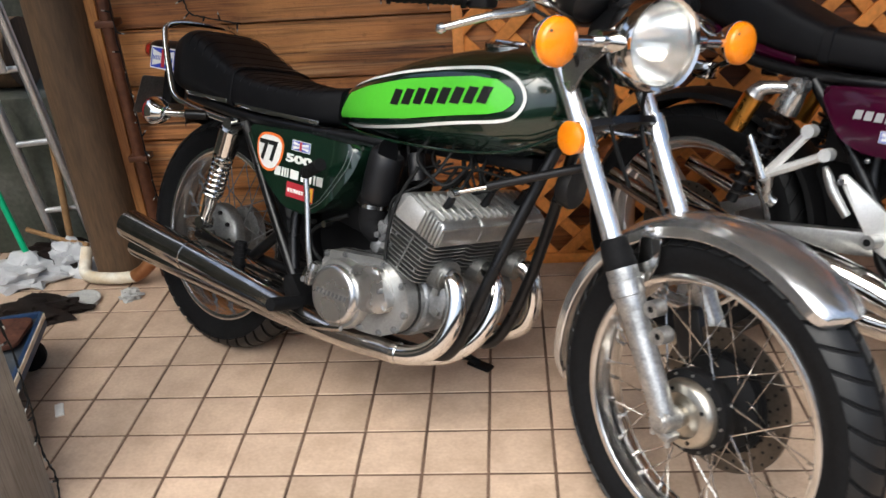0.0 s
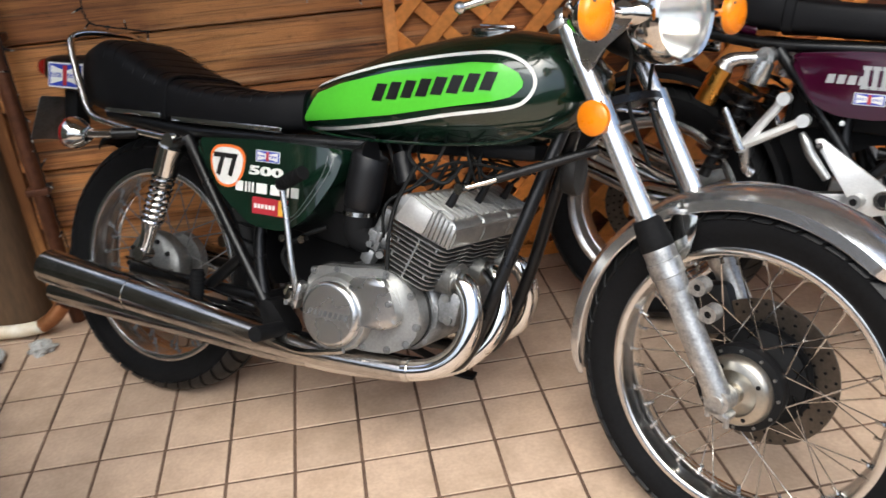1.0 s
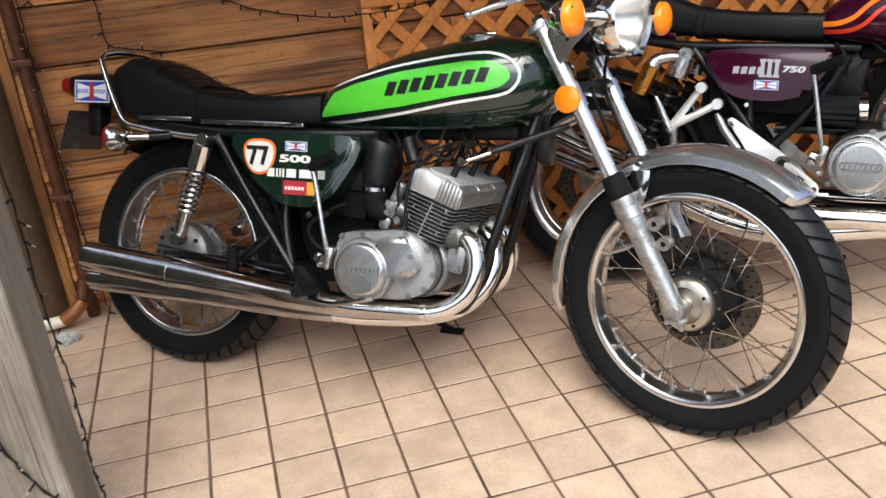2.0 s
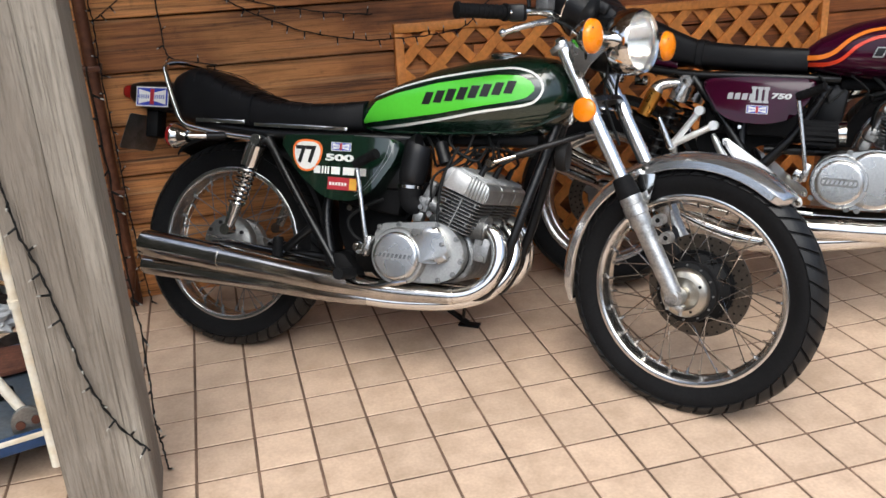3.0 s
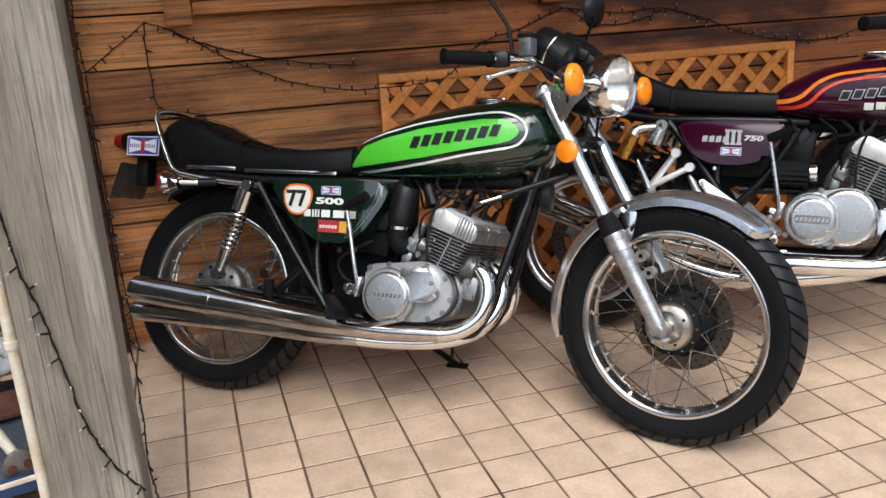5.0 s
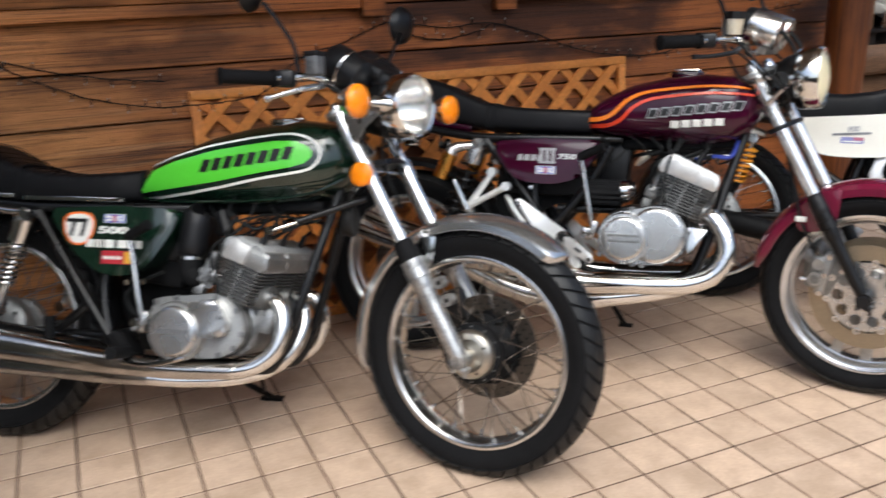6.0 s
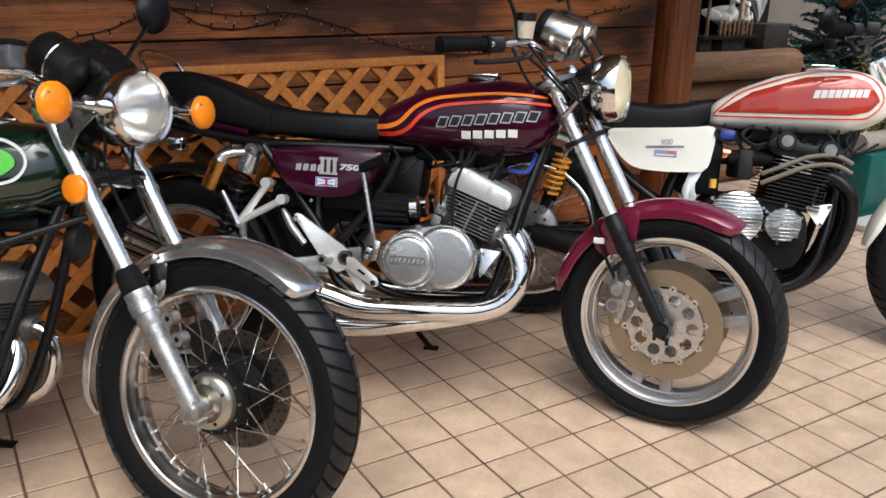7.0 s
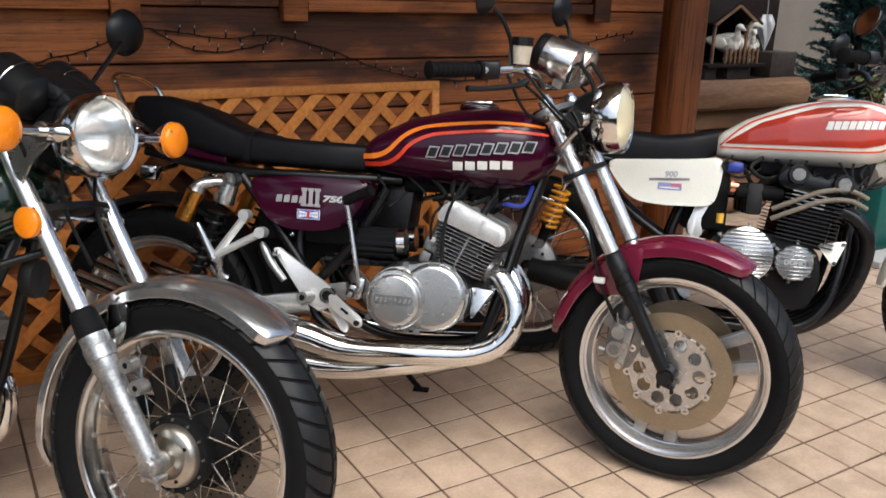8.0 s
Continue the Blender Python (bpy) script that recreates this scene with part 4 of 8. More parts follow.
def blinker(top, m, lens_mat, r=0.040, body=CHROME, label="round amber turn signal with chrome body"):
    """A turn signal that faces its local y axis."""
    b = part("turn_signal", lathe(bmesh.new(), [(0.003, -0.042), (0.018, -0.038), (r * 0.8, -0.018), (r, 0.0), (r * 1.02, 0.006), (r * 0.9, 0.008)], 28), body, top, label, m=m)
    ridge = [(r * u, 0.031 - 0.013 * u ** 2.2 + (0.0007 if k % 2 else 0.0)) for k, u in enumerate([0.92 - 0.065 * i for i in range(14)])]
    part("signal_lens", lathe(bmesh.new(), [(r * 1.0, 0.004), (r * 0.99, 0.015)] + ridge + [(0.002, 0.031)], 32), lens_mat, b, "moulded lens")
    for k in range(2):
        a = math.pi * k + 0.6
        part("lens_screw", cyl(bmesh.new(), (r * 0.78 * math.cos(a), 0.020, r * 0.78 * math.sin(a)), (r * 0.78 * math.cos(a), 0.026, r * 0.78 * math.sin(a)), 0.0022, n=8), DULL, b)
    return b


def mirror(top, S, stem, head, face, r=0.056):
    mi = part("mirror", lathe(bmesh.new(), [(0.002, -0.024), (r * 0.55, -0.02), (r * 0.9, -0.008), (r, 0.004), (r * 0.96, 0.007), (r * 0.9, 0.004)], 32), PLASTIC, top, "round black mirror", m=S @ Matrix.Translation(head) @ Vector(face).to_track_quat("Y", "Z").to_matrix().to_4x4())
    part("mirror_glass", lathe(bmesh.new(), [(r * 0.92, 0.003), (0.001, 0.0032)], 32), CHROME, mi)
    part("mirror_stem", tube(bmesh.new(), stem, 0.0055, 8), BLACK, top, m=S)
    return mi


def fork(top, S, p_top, p_axle, half, split, tube_mat, slider_mat, boot_mat, tube_r=0.018, slider_r=0.024, lean=0.0):
    for y in (-half, half):
        a, b = Vector((p_top[0], y + lean, p_top[1])), Vector((p_axle[0], y, p_axle[1]))
        leg = part("fork_tube", cyl(bmesh.new(), a, on_line(a, b, split + 0.03), tube_r, n=20), tube_mat, top, "bright fork tube", m=S)
        part("fork_cap", cyl(bmesh.new(), on_line(a, b, -0.015), on_line(a, b, 0.012), 0.015, n=6), CHROME, leg)
        bm = bmesh.new()
        tube(bm, [on_line(a, b, split - 0.022), on_line(a, b, split - 0.015), on_line(a, b, split + 0.015), on_line(a, b, split + 0.05), on_line(a, b, split + 0.06)], [tube_r + 0.002, slider_r + 0.001, slider_r + 0.004, slider_r + 0.006, slider_r + 0.003], 20, 2)
        part("fork_boot", bm, boot_mat, leg, "black rubber dust boot")
        bm = bmesh.new()
        tube(bm, [on_line(a, b, split + 0.04), on_line(a, b, split + 0.06), on_line(a, b, split + 0.16), on_line(a, b, split + 0.18), on_line(a, b, 0.95), on_line(a, b, 1.0)], [slider_r + 0.004, slider_r + 0.005, slider_r + 0.003, slider_r, slider_r - 0.001, slider_r - 0.002], 20, 3)
        sl = part("fork_slider", bm, slider_mat, leg)
        part("slider_collar", tube(bmesh.new(), [on_line(a, b, split + 0.085), on_line(a, b, split + 0.088), on_line(a, b, split + 0.125), on_line(a, b, split + 0.128)], [slider_r + 0.003, slider_r + 0.0065, slider_r + 0.0065, slider_r + 0.003], 20, 1), slider_mat, sl)
        sgn = -1 if y < 0 else 1
        bm = cyl(bmesh.new(), (b.x, y - 0.024 * sgn, b.z), (b.x, y + 0.017 * sgn, b.z), 0.0235, 0.0225, 22)
        cyl(bm, (b.x, y + 0.017 * sgn, b.z), (b.x, y + 0.023 * sgn, b.z), 0.014, n=16)
        box(bm, (0.046, 0.034, 0.016), pose(b.x + 0.002, y, b.z - 0.020, 0, 20, 0), 0.004)
        for u in (-0.016, 0.018):
            cyl(bm, (b.x + u, y + 0.008 * sgn, b.z - 0.024 - 0.3 * u), (b.x + u, y + 0.008 * sgn, b.z - 0.038 - 0.3 * u), 0.0055, n=6)
        part("axle_clamp", bm, slider_mat, sl)


def handlebar(top, S, pts, grip_a, grip_b, mat_bar=CHROME):
    for sg in (-1, 1):
        f = lambda p: (p[0], p[1] * -sg, p[2])
        bar = part("handlebar", tube(bmesh.new(), [f(p) for p in pts], 0.011, 12), mat_bar, top, m=S)
        d = (Vector(f(grip_b)) - Vector(f(grip_a)))
        line = [(-0.03, 0.0165), (-0.028, 0.022), (0.03, 0.022), (0.034, 0.0165)]
        for k in range(9):
            line += [(0.06 + 0.1 * k, 0.0165), (0.065 + 0.1 * k, 0.0178), (0.115 + 0.1 * k, 0.0178), (0.12 + 0.1 * k, 0.0165)]
        line += [(0.985, 0.0165), (0.99, 0.0205), (1.04, 0.0205), (1.05, 0.017)]
        bm = tube(bmesh.new(), [Vector(f(grip_a)) + d * u for u, q in line], [q for u, q in line], 16, 1)
        part("grip", bm, RUBBER, bar, "black rubber grip")
        bm = box(bmesh.new(), (0.05, 0.045, 0.042), Matrix.Translation(Vector(f(grip_a)) - d * 0.25) @ pose(0, 0, 0, 0, 0, 20 * sg), 0.010)
        part("switch_housing", bm, PLASTIC, bar)


def frame_tubes(top, spec, r=0.0135, material=BLACK):
    for pts in spec:
        for sg in ((1, -1) if any(abs(p[1]) > 0.02 for p in pts) else (1,)):
            part("frame_tube", tube(bmesh.new(), [(x, y * sg, z) for x, y, z in pts], r, 10), material, top)


def shock(top, a, b, body_mat, spring_mat, r=0.024, cover=True, wire=0.0038):
    a, b = Vector(a), Vector(b)
    s = part("shock_absorber", cyl(bmesh.new(), a, b, 0.011, n=12), CHROME, top, "spring shock absorber")
    if cover:
        part("shock_cover", cyl(bmesh.new(), on_line(a, b, 0.05), on_line(a, b, 0.28), r + 0.005, r + 0.004, 20), CHROME, s)
    part("spring", coil(bmesh.new(), on_line(a, b, 0.27 if cover else 0.12), on_line(a, b, 0.72), r, 8.5 if cover else 7, wire, 8), spring_mat, s, "coil spring")
    part("shock_body", tube(bmesh.new(), [on_line(a, b, 0.70), on_line(a, b, 0.73), on_line(a, b, 0.95), on_line(a, b, 1.0)], [r + 0.002, 0.019, 0.016, 0.014], 16, 2), body_mat, s)
    for p in (a, b):
        part("shock_eye", cyl(bmesh.new(), p + Vector((0, -0.018, 0)), p + Vector((0, 0.018, 0)), 0.017, n=14), POLISHED, s)
    return s


def seat(top, shell, trim, strap_x, label, seams=()):
    s = part("seat", shell.mesh(48, 36), VINYL, top, label)
    for x in seams:
        hw, z0, z1 = curve_at(shell.rows, x)
        ring = [p for p in superellipse(x, hw + 0.0003, z0, z1 + 0.0003, shell.n, 36) if p[2] > z0 + (z1 - z0) * 0.55]
        ring.sort(key=lambda p: p[1])
        part("seat_seam", tube(bmesh.new(), [(px + 0.02 * (1 - (py / hw) ** 2), py, pz) for px, py, pz in ring[::2]], 0.0011, 5, 2), VINYL, s)
    hw, z0, z1 = curve_at(shell.rows, strap_x)
    rings = []
    for xo in (-0.012, -0.010, 0.010, 0.012):
        lift = 0.001 if abs(xo) > 0.011 else 0.004
        rings.append([(px + xo + 0.05 * (pz - z0) , py, pz) for px, py, pz in superellipse(strap_x, hw + lift, z0 - lift, z1 + lift, shell.n, 36)])
    part("seat_strap", loft(bmesh.new(), rings, False), VINYL, s, "black strap across the seat")
    for x0, x1, z in trim:
        bm = bmesh.new()
        box(bm, (x1 - x0, 0.005, 0.0115), pose((x0 + x1) / 2, -curve_at(shell.rows, (x0 + x1) / 2)[0] - 0.001, z), 0.0015)
        part("trim_strip", bm, CHROME, s, "chrome trim strip")
    return s


def fuel_cap(top, x, z, y=0.0):
    c = part("fuel_cap", lathe(bmesh.new(), [(0.050, -0.006), (0.056, 0.0), (0.057, 0.008), (0.052, 0.013), (0.03, 0.015), (0.001, 0.015)], 36), CHROME, top, "chrome fuel cap", m=pose(x, y, z, 90))
    part("cap_lever", box(bmesh.new(), (0.075, 0.016, 0.007), pose(0, 0.0175, 0) @ pose(0, 0, 0, 90), 0.003), CHROME, c)
    return c


def drum_hub(wheel, r, right=True):
    bm = lathe(bmesh.new(), [(0.016, -0.075), (0.05, -0.074), (r * 0.94, -0.062), (r, -0.055), (r, -0.03), (0.055, -0.022), (0.05, 0.022), (0.075, 0.03), (0.078, 0.05), (0.016, 0.055)], 40)
    hub = part("hub", bm, DULL, wheel, "grey cast drum brake hub")
    for k in range(10):
        a = 2 * math.pi * k / 10
        part("hub_rivet", cyl(bmesh.new(), (0.07 * math.cos(a), -0.069, 0.07 * math.sin(a)), (0.07 * math.cos(a), -0.0745, 0.07 * math.sin(a)), 0.006, n=8), CYLBLACK, hub)
    part("axle_nut", cyl(bmesh.new(), (0, -0.115, 0), (0, -0.07, 0), 0.013, n=6), WORNCHROME, hub)
    return hub


def drilled_disc(wheel, y, r0, r1, material, label, holes=True):
    bm = lathe(bmesh.new(), [(r0, y - 0.0025), (r1, y - 0.0025), (r1, y + 0.0025), (r0, y + 0.0025)], 64, closed=True)
    d = part("brake_disc", bm, material, wheel, label)
    if holes:
        bm = bmesh.new()
        for k in range(30):
            a = 2 * math.pi * k / 30
            for j, q in enumerate((0.16, 0.5, 0.84)):
                rr = r0 + (r1 - r0) * q
                aa = a + 0.07 * j
                cyl(bm, (rr * math.cos(aa), y - 0.0031, rr * math.sin(aa)), (rr * math.cos(aa), y + 0.0031, rr * math.sin(aa)), 0.0032, n=7)
        tagged(part("disc_hole", bm, BLACKMAT, d), kind="stuff")
    return d


def cast_wheel(top, name, m, R, Rt, w, label, material):
    """A three-spoke cast wheel; its spokes are forked towards the rim."""
    bm = lathe(bmesh.new(), [(R, -w * 0.42), (R, -w * 0.38), (R - 0.008, -w * 0.34), (R - 0.018, -w * 0.26), (R - 0.022, 0), (R - 0.018, w * 0.26), (R - 0.008, w * 0.34), (R, w * 0.38), (R, w * 0.42), (R - 0.009, w * 0.42), (R - 0.0105, w * 0.41), (R - 0.0110, w * 0.375), (R - 0.0125, w * 0.365), (R - 0.0165, w * 0.355), (R - 0.0175, w * 0.34), (R - 0.027, w * 0.19), (R - 0.030, w * 0.18), (R - 0.033, 0), (R - 0.030, -w * 0.18), (R - 0.027, -w * 0.19), (R - 0.0175, -w * 0.34), (R - 0.0165, -w * 0.355), (R - 0.0125, -w * 0.365), (R - 0.0110, -w * 0.375), (R - 0.0105, -w * 0.41), (R - 0.009, -w * 0.42)], 80, closed=True)
    wheel = part(name, bm, material, top, label, m=m)
    add_tyre(wheel, R, Rt, w, "black road tyre with slanted tread", 44, -0.16, 0.94, 0.0022)
    part("hub", lathe(bmesh.new(), [(0.014, -0.06), (0.05, -0.058), (0.058, -0.04), (0.05, 0), (0.058, 0.04), (0.05, 0.058), (0.014, 0.06)], 32), material, wheel)
    for k in range(3):
        bm = bmesh.new()
        re = R - 0.026
        for a in (-0.20, 0.20):
            e0, e1 = a - 0.075, a + 0.075
            pts = [(0.045, 0.024 * (a / 0.2) - 0.016), (re * math.cos(e0), re * math.sin(e0)), (re * math.cos(a) + 0.003, re * math.sin(a)), (re * math.cos(e1), re * math.sin(e1)), (0.045, 0.024 * (a / 0.2) + 0.016)]
            plate(bm, pts, -0.013, 0.013, 0.004)
        plate(bm, rounded([(0.04, -0.034), (0.12, -0.036), (0.12, 0.036), (0.04, 0.034)], 0.01), -0.011, 0.011, 0.003)
        # same metal as the rim; the darker alloy paints in the spokes' shade
        part("wheel_spoke", bm, ALLOY, wheel, m=Matrix.Rotation(radians(-20) + 2 * math.pi * k / 3, 4, "Y"))
    return wheel


def holed_ring(bm, r0, r1, rc, rh, n, y0, y1):
    """A flat ring with n round openings on the circle rc."""
    span = math.pi / n
    for i in range(n):
        mid = 2 * math.pi * i / n
        edge = [(r0, -span + 2 * span * j / 5) for j in range(5)] + [(r0 + (r1 - r0) * j / 5, span) for j in range(5)] + [(r1, span - 2 * span * j / 5) for j in range(5)] + [(r1 - (r1 - r0) * j / 5, -span) for j in range(5)]
        rows = []
        for y in (y0, y1):
            out = [bm.verts.new((r * math.cos(mid + a), y, r * math.sin(mid + a))) for r, a in edge]
            hole = []
            for r, a in edge:
                ang = math.atan2(r * math.sin(a), r * math.cos(a) - rc)
                px, pz = rc + rh * math.cos(ang), rh * math.sin(ang)
                hole.append(bm.verts.new((px * math.cos(mid) - pz * math.sin(mid), y, px * math.sin(mid) + pz * math.cos(mid))))
            rows.append((out, hole))
        (fo, fh), (bo, bh) = rows
        for j in range(20):
            q = (j + 1) % 20
            bm.faces.new((fo[j], fo[q], fh[q], fh[j]))
            bm.faces.new((bo[q], bo[j], bh[j], bh[q]))
            bm.faces.new((fh[j], fh[q], bh[q], bh[j]))
            if j < 5 or 10 <= j < 15:
                bm.faces.new((fo[q], fo[j], bo[j], bo[q]))
    return bm


def floating_disc(wheel, y, sg):
    d = drilled_disc(wheel, y, 0.111, 0.157, BRONZE, "bronze-coloured brake disc", False)
    bm = bmesh.new()
    lathe(bm, [(0.018, y - 0.003), (0.0525, y - 0.003), (0.0525, y + 0.003), (0.018, y + 0.003)], 50, closed=True)
    holed_ring(bm, 0.0525, 0.104, 0.076, 0.0172, 10, y - 0.003, y + 0.003)
    for k in range(8):
        a = 2 * math.pi * (k + 0.5) / 8
        cyl(bm, (0.046 * math.cos(a), y - 0.007, 0.046 * math.sin(a)), (0.046 * math.cos(a), y, 0.046 * math.sin(a)), 0.006, n=8)
    bmesh.ops.remove_doubles(bm, verts=bm.verts, dist=0.0008)
    part("disc_carrier", bm, SATIN, d, "silver disc carrier with round openings")
    for k in range(10):
        a = 2 * math.pi * (k + 0.25) / 10
        b = lathe(bmesh.new(), [(0.004, -0.007), (0.010, -0.007), (0.010, 0.007), (0.004, 0.007)], 12, pose(0.108 * math.cos(a), y, 0.108 * math.sin(a)), closed=True)
        part("disc_button", b, POLISHED, wheel)
    return d


def caliper(top, S, m):
    c = part("brake_caliper", box(bmesh.new(), (0.052, 0.045, 0.105), Matrix(), 0.012), DULL, top, "grey two-piston brake caliper", m=S @ m)
    part("caliper_piston", cyl(bmesh.new(), (0.002, -0.03, -0.018), (0.002, -0.02, -0.018), 0.021, n=20), ALLOY, c)
    part("caliper_bridge", box(bmesh.new(), (0.03, 0.05, 0.13), pose(0.022, 0.004, 0), 0.008), ALLOY, c)
    part("caliper_arm", plate(bmesh.new(), rounded([(0.02, 0.075), (0.05, 0.062), (0.062, 0.0), (0.05, -0.062), (0.024, -0.07), (0.03, 0.0)], 0.010), -0.006, 0.006, 0.002), DULL, c)
    part("caliper_piston", cyl(bmesh.new(), (0.0, -0.030, 0.028), (0.0, -0.020, 0.028), 0.017, n=20), ALLOY, c)
    part("piston_cap", cyl(bmesh.new(), (0.002, -0.034, -0.018), (0.002, -0.029, -0.018), 0.014, n=18), DULL, c)
    part("bleed_nipple", cyl(bmesh.new(), (-0.012, -0.012, 0.050), (-0.020, -0.014, 0.074), 0.005, 0.0035, 8), WORNCHROME, c)
    part("hose_union", cyl(bmesh.new(), (-0.022, -0.02, -0.03), (-0.038, -0.022, -0.03), 0.007, n=8), WORNCHROME, c)
    for z in (-0.058, 0.0, 0.058):
        part("caliper_bolt", cyl(bmesh.new(), (0.024, -0.029, z), (0.024, -0.018, z), 0.0085, n=10), WORNCHROME, c)
    return c


# ---- the green three-cylinder machine ----
def green_motorcycle():
    top = group_top("motorcycle", pose(0.119, 0.125, 0, 0, 0, -36.1) @ pose(0, 0, 0, -19.6), "dark green motorcycle with lime stripe on its side stand", "motorcycle", "parked motorcycles")
    WB, rr, rf = 1.41, 0.32, 0.33
    base = Vector((WB, 0, rf)) - 0.06 * Vector((math.cos(radians(27)), 0, math.sin(radians(27))))
    S = steer_matrix(base, 27, 17.3)
    # wheels
    rw = spoked_wheel(top, "rear_wheel", pose(0, 0, rr), 0.2425, rr, 0.110, "chrome spoked rear wheel", RIMCHROME, CARBGREY)
    drum_hub(rw, 0.088)
    fw = spoked_wheel(top, "front_wheel", S @ pose(WB, 0, rf), 0.2545, rf, 0.098, "chrome spoked front wheel", RIMCHROME, WORNCHROME)
    part("hub", lathe(bmesh.new(), [(0.014, -0.06), (0.066, -0.048), (0.079, -0.044), (0.081, -0.036), (0.078, -0.015), (0.06, -0.005), (0.055, 0.02), (0.09, 0.034), (0.09, 0.045), (0.014, 0.05)], 40), BLACKMAT, fw, "black front hub")
    part("hub_cap", lathe(bmesh.new(), [(0.010, -0.078), (0.018, -0.078), (0.0185, -0.077), (0.0195, -0.066), (0.0205, -0.0655), (0.040, -0.0640), (0.041, -0.0645), (0.0425, -0.0695), (0.0435, -0.070), (0.057, -0.0665), (0.0585, -0.0655), (0.0625, -0.060), (0.0635, -0.058), (0.0665, -0.046), (0.067, -0.040)], 56), WARMCAP, fw, "stepped warm nickel hub cap")
    for k in range(4):
        a = math.pi / 2 * k + 0.5
        part("cap_hole", cyl(bmesh.new(), (0.050 * math.cos(a), -0.066, 0.050 * math.sin(a)), (0.050 * math.cos(a), -0.0693, 0.050 * math.sin(a)), 0.0042, n=10), BLACKMAT, fw)
    for k in range(12):
        a = 2 * math.pi * k / 12
        part("hub_bolt", cyl(bmesh.new(), (0.0725 * math.cos(a), -0.044, 0.0725 * math.sin(a)), (0.0725 * math.cos(a), -0.0495, 0.0725 * math.sin(a)), 0.0030, n=6), DULL, fw)
    drilled_disc(fw, 0.056, 0.092, 0.140, RUSTDISC, "worn drilled brake disc")
    drilled_disc(fw, 0.046, 0.05, 0.099, BLACKMAT, "black disc carrier", False)
    # tank and its paint
    tank = Shell([(0.445, 0.088, 0.697, 0.782), (0.50, 0.112, 0.688, 0.812), (0.57, 0.132, 0.684, 0.845), (0.67, 0.148, 0.684, 0.882), (0.80, 0.158, 0.688, 0.913), (0.92, 0.160, 0.700, 0.928), (1.00, 0.146, 0.722, 0.920), (1.05, 0.112, 0.758, 0.896), (1.082, 0.06, 0.80, 0.862), (1.088, 0.03, 0.815, 0.845)], 2.7)
    tk = part("fuel_tank", tank.mesh(56, 40), GREEN, top, "dark green metallic fuel tank")
    up = lambda x: float(np.interp(x, [0.452, 0.50, 0.57, 0.70, 0.87, 0.93, 0.962, 0.975], [0.715, 0.776, 0.799, 0.829, 0.854, 0.854, 0.840, 0.822]))
    low = lambda x: float(np.interp(x, [0.452, 0.57, 0.70, 0.83, 0.92, 0.955, 0.975], [0.714, 0.727, 0.745, 0.770, 0.786, 0.797, 0.818]))
    side = lambda x, z: tank.side(x, z, 0.0022)
    part("lime_panel", field(bmesh.new(), 0.458, 0.972, low, up, side, 48, 10), LIME, tk, "lime green decal panel")
    outline = [(0.485, 0.790), (0.57, 0.815), (0.70, 0.845), (0.86, 0.870), (0.93, 0.872), (0.975, 0.855), (0.994, 0.826), (0.982, 0.795), (0.945, 0.776), (0.83, 0.755), (0.70, 0.729), (0.57, 0.709), (0.462, 0.699)]
    part("pinstripe", ribbon(bmesh.new(), outline, 0.0065, lambda x, z: tank.side(x, z, 0.0024), 10), WHITELINE, tk, "white pinstripe")
    pieces("name_block", slant_bars(bmesh.new(), 0.662, 0.930, 0.784, 0.034, 8, lambda x, z: tank.side(x, z, 0.0032), 0.35, 0.040), INK, tk, "row of slanted black name blocks")
    part("tank_seam", tube(bmesh.new(), [(x, -curve_at(tank.rows, x)[0] * 0.93, curve_at(tank.rows, x)[1] + 0.008) for x in (0.47, 0.57, 0.7, 0.85, 0.97, 1.05)], 0.003, 6), GREEN, tk)
    fuel_cap(top, 0.86, 0.914, -0.03)
    # seat
    sh = Shell([(-0.226, 0.07, 0.728, 0.80), (-0.205, 0.105, 0.700, 0.842), (-0.14, 0.126, 0.687, 0.868), (-0.08, 0.130, 0.683, 0.860), (0.0, 0.132, 0.680, 0.822), (0.08, 0.132, 0.678, 0.790), (0.16, 0.132, 0.677, 0.773), (0.28, 0.128, 0.677, 0.766), (0.38, 0.118, 0.680, 0.774), (0.455, 0.098, 0.690, 0.785)], 4.5)
    seat(top, sh, ((-0.09, 0.085, 0.697), (0.115, 0.425, 0.692)), 0.085, "black ribbed vinyl seat", [-0.11 + 0.034 * k for k in range(16)])
    # flank panel with its stickers
    Y = -0.186
    # the panel turns in towards its front edge
    bend = lambda x: 2.5 * max(0.0, x - 0.522) ** 2
    panel = rounded([(0.232, 0.662), (0.45, 0.672), (0.612, 0.668), (0.600, 0.61), (0.547, 0.525), (0.49, 0.487), (0.40, 0.489), (0.315, 0.548)], 0.03)
    bm = plate(bmesh.new(), panel, Y, -0.075, 0.012)
    for cut in (0.522, 0.540, 0.558, 0.576, 0.594):
        bmesh.ops.bisect_plane(bm, geom=bm.verts[:] + bm.edges[:] + bm.faces[:], plane_co=(cut, 0, 0), plane_no=(1, 0, 0))
    for v in bm.verts:
        if v.co.y < -0.12:
            v.co.y += bend(v.co.x)
    cover = part("side_cover", bm, GREEN, top, "dark green flank cover")
    for inset, wide in ((0.010, 0.0016), (0.020, 0.0012)):
        part("cover_line", ribbon(bmesh.new(), [(0.602 - inset, 0.655), (0.590 - inset, 0.61), (0.542 - inset, 0.535), (0.49, 0.493 + inset)], wide, lambda x, z: Y + bend(x) - 0.0012), CARBGREY, cover)
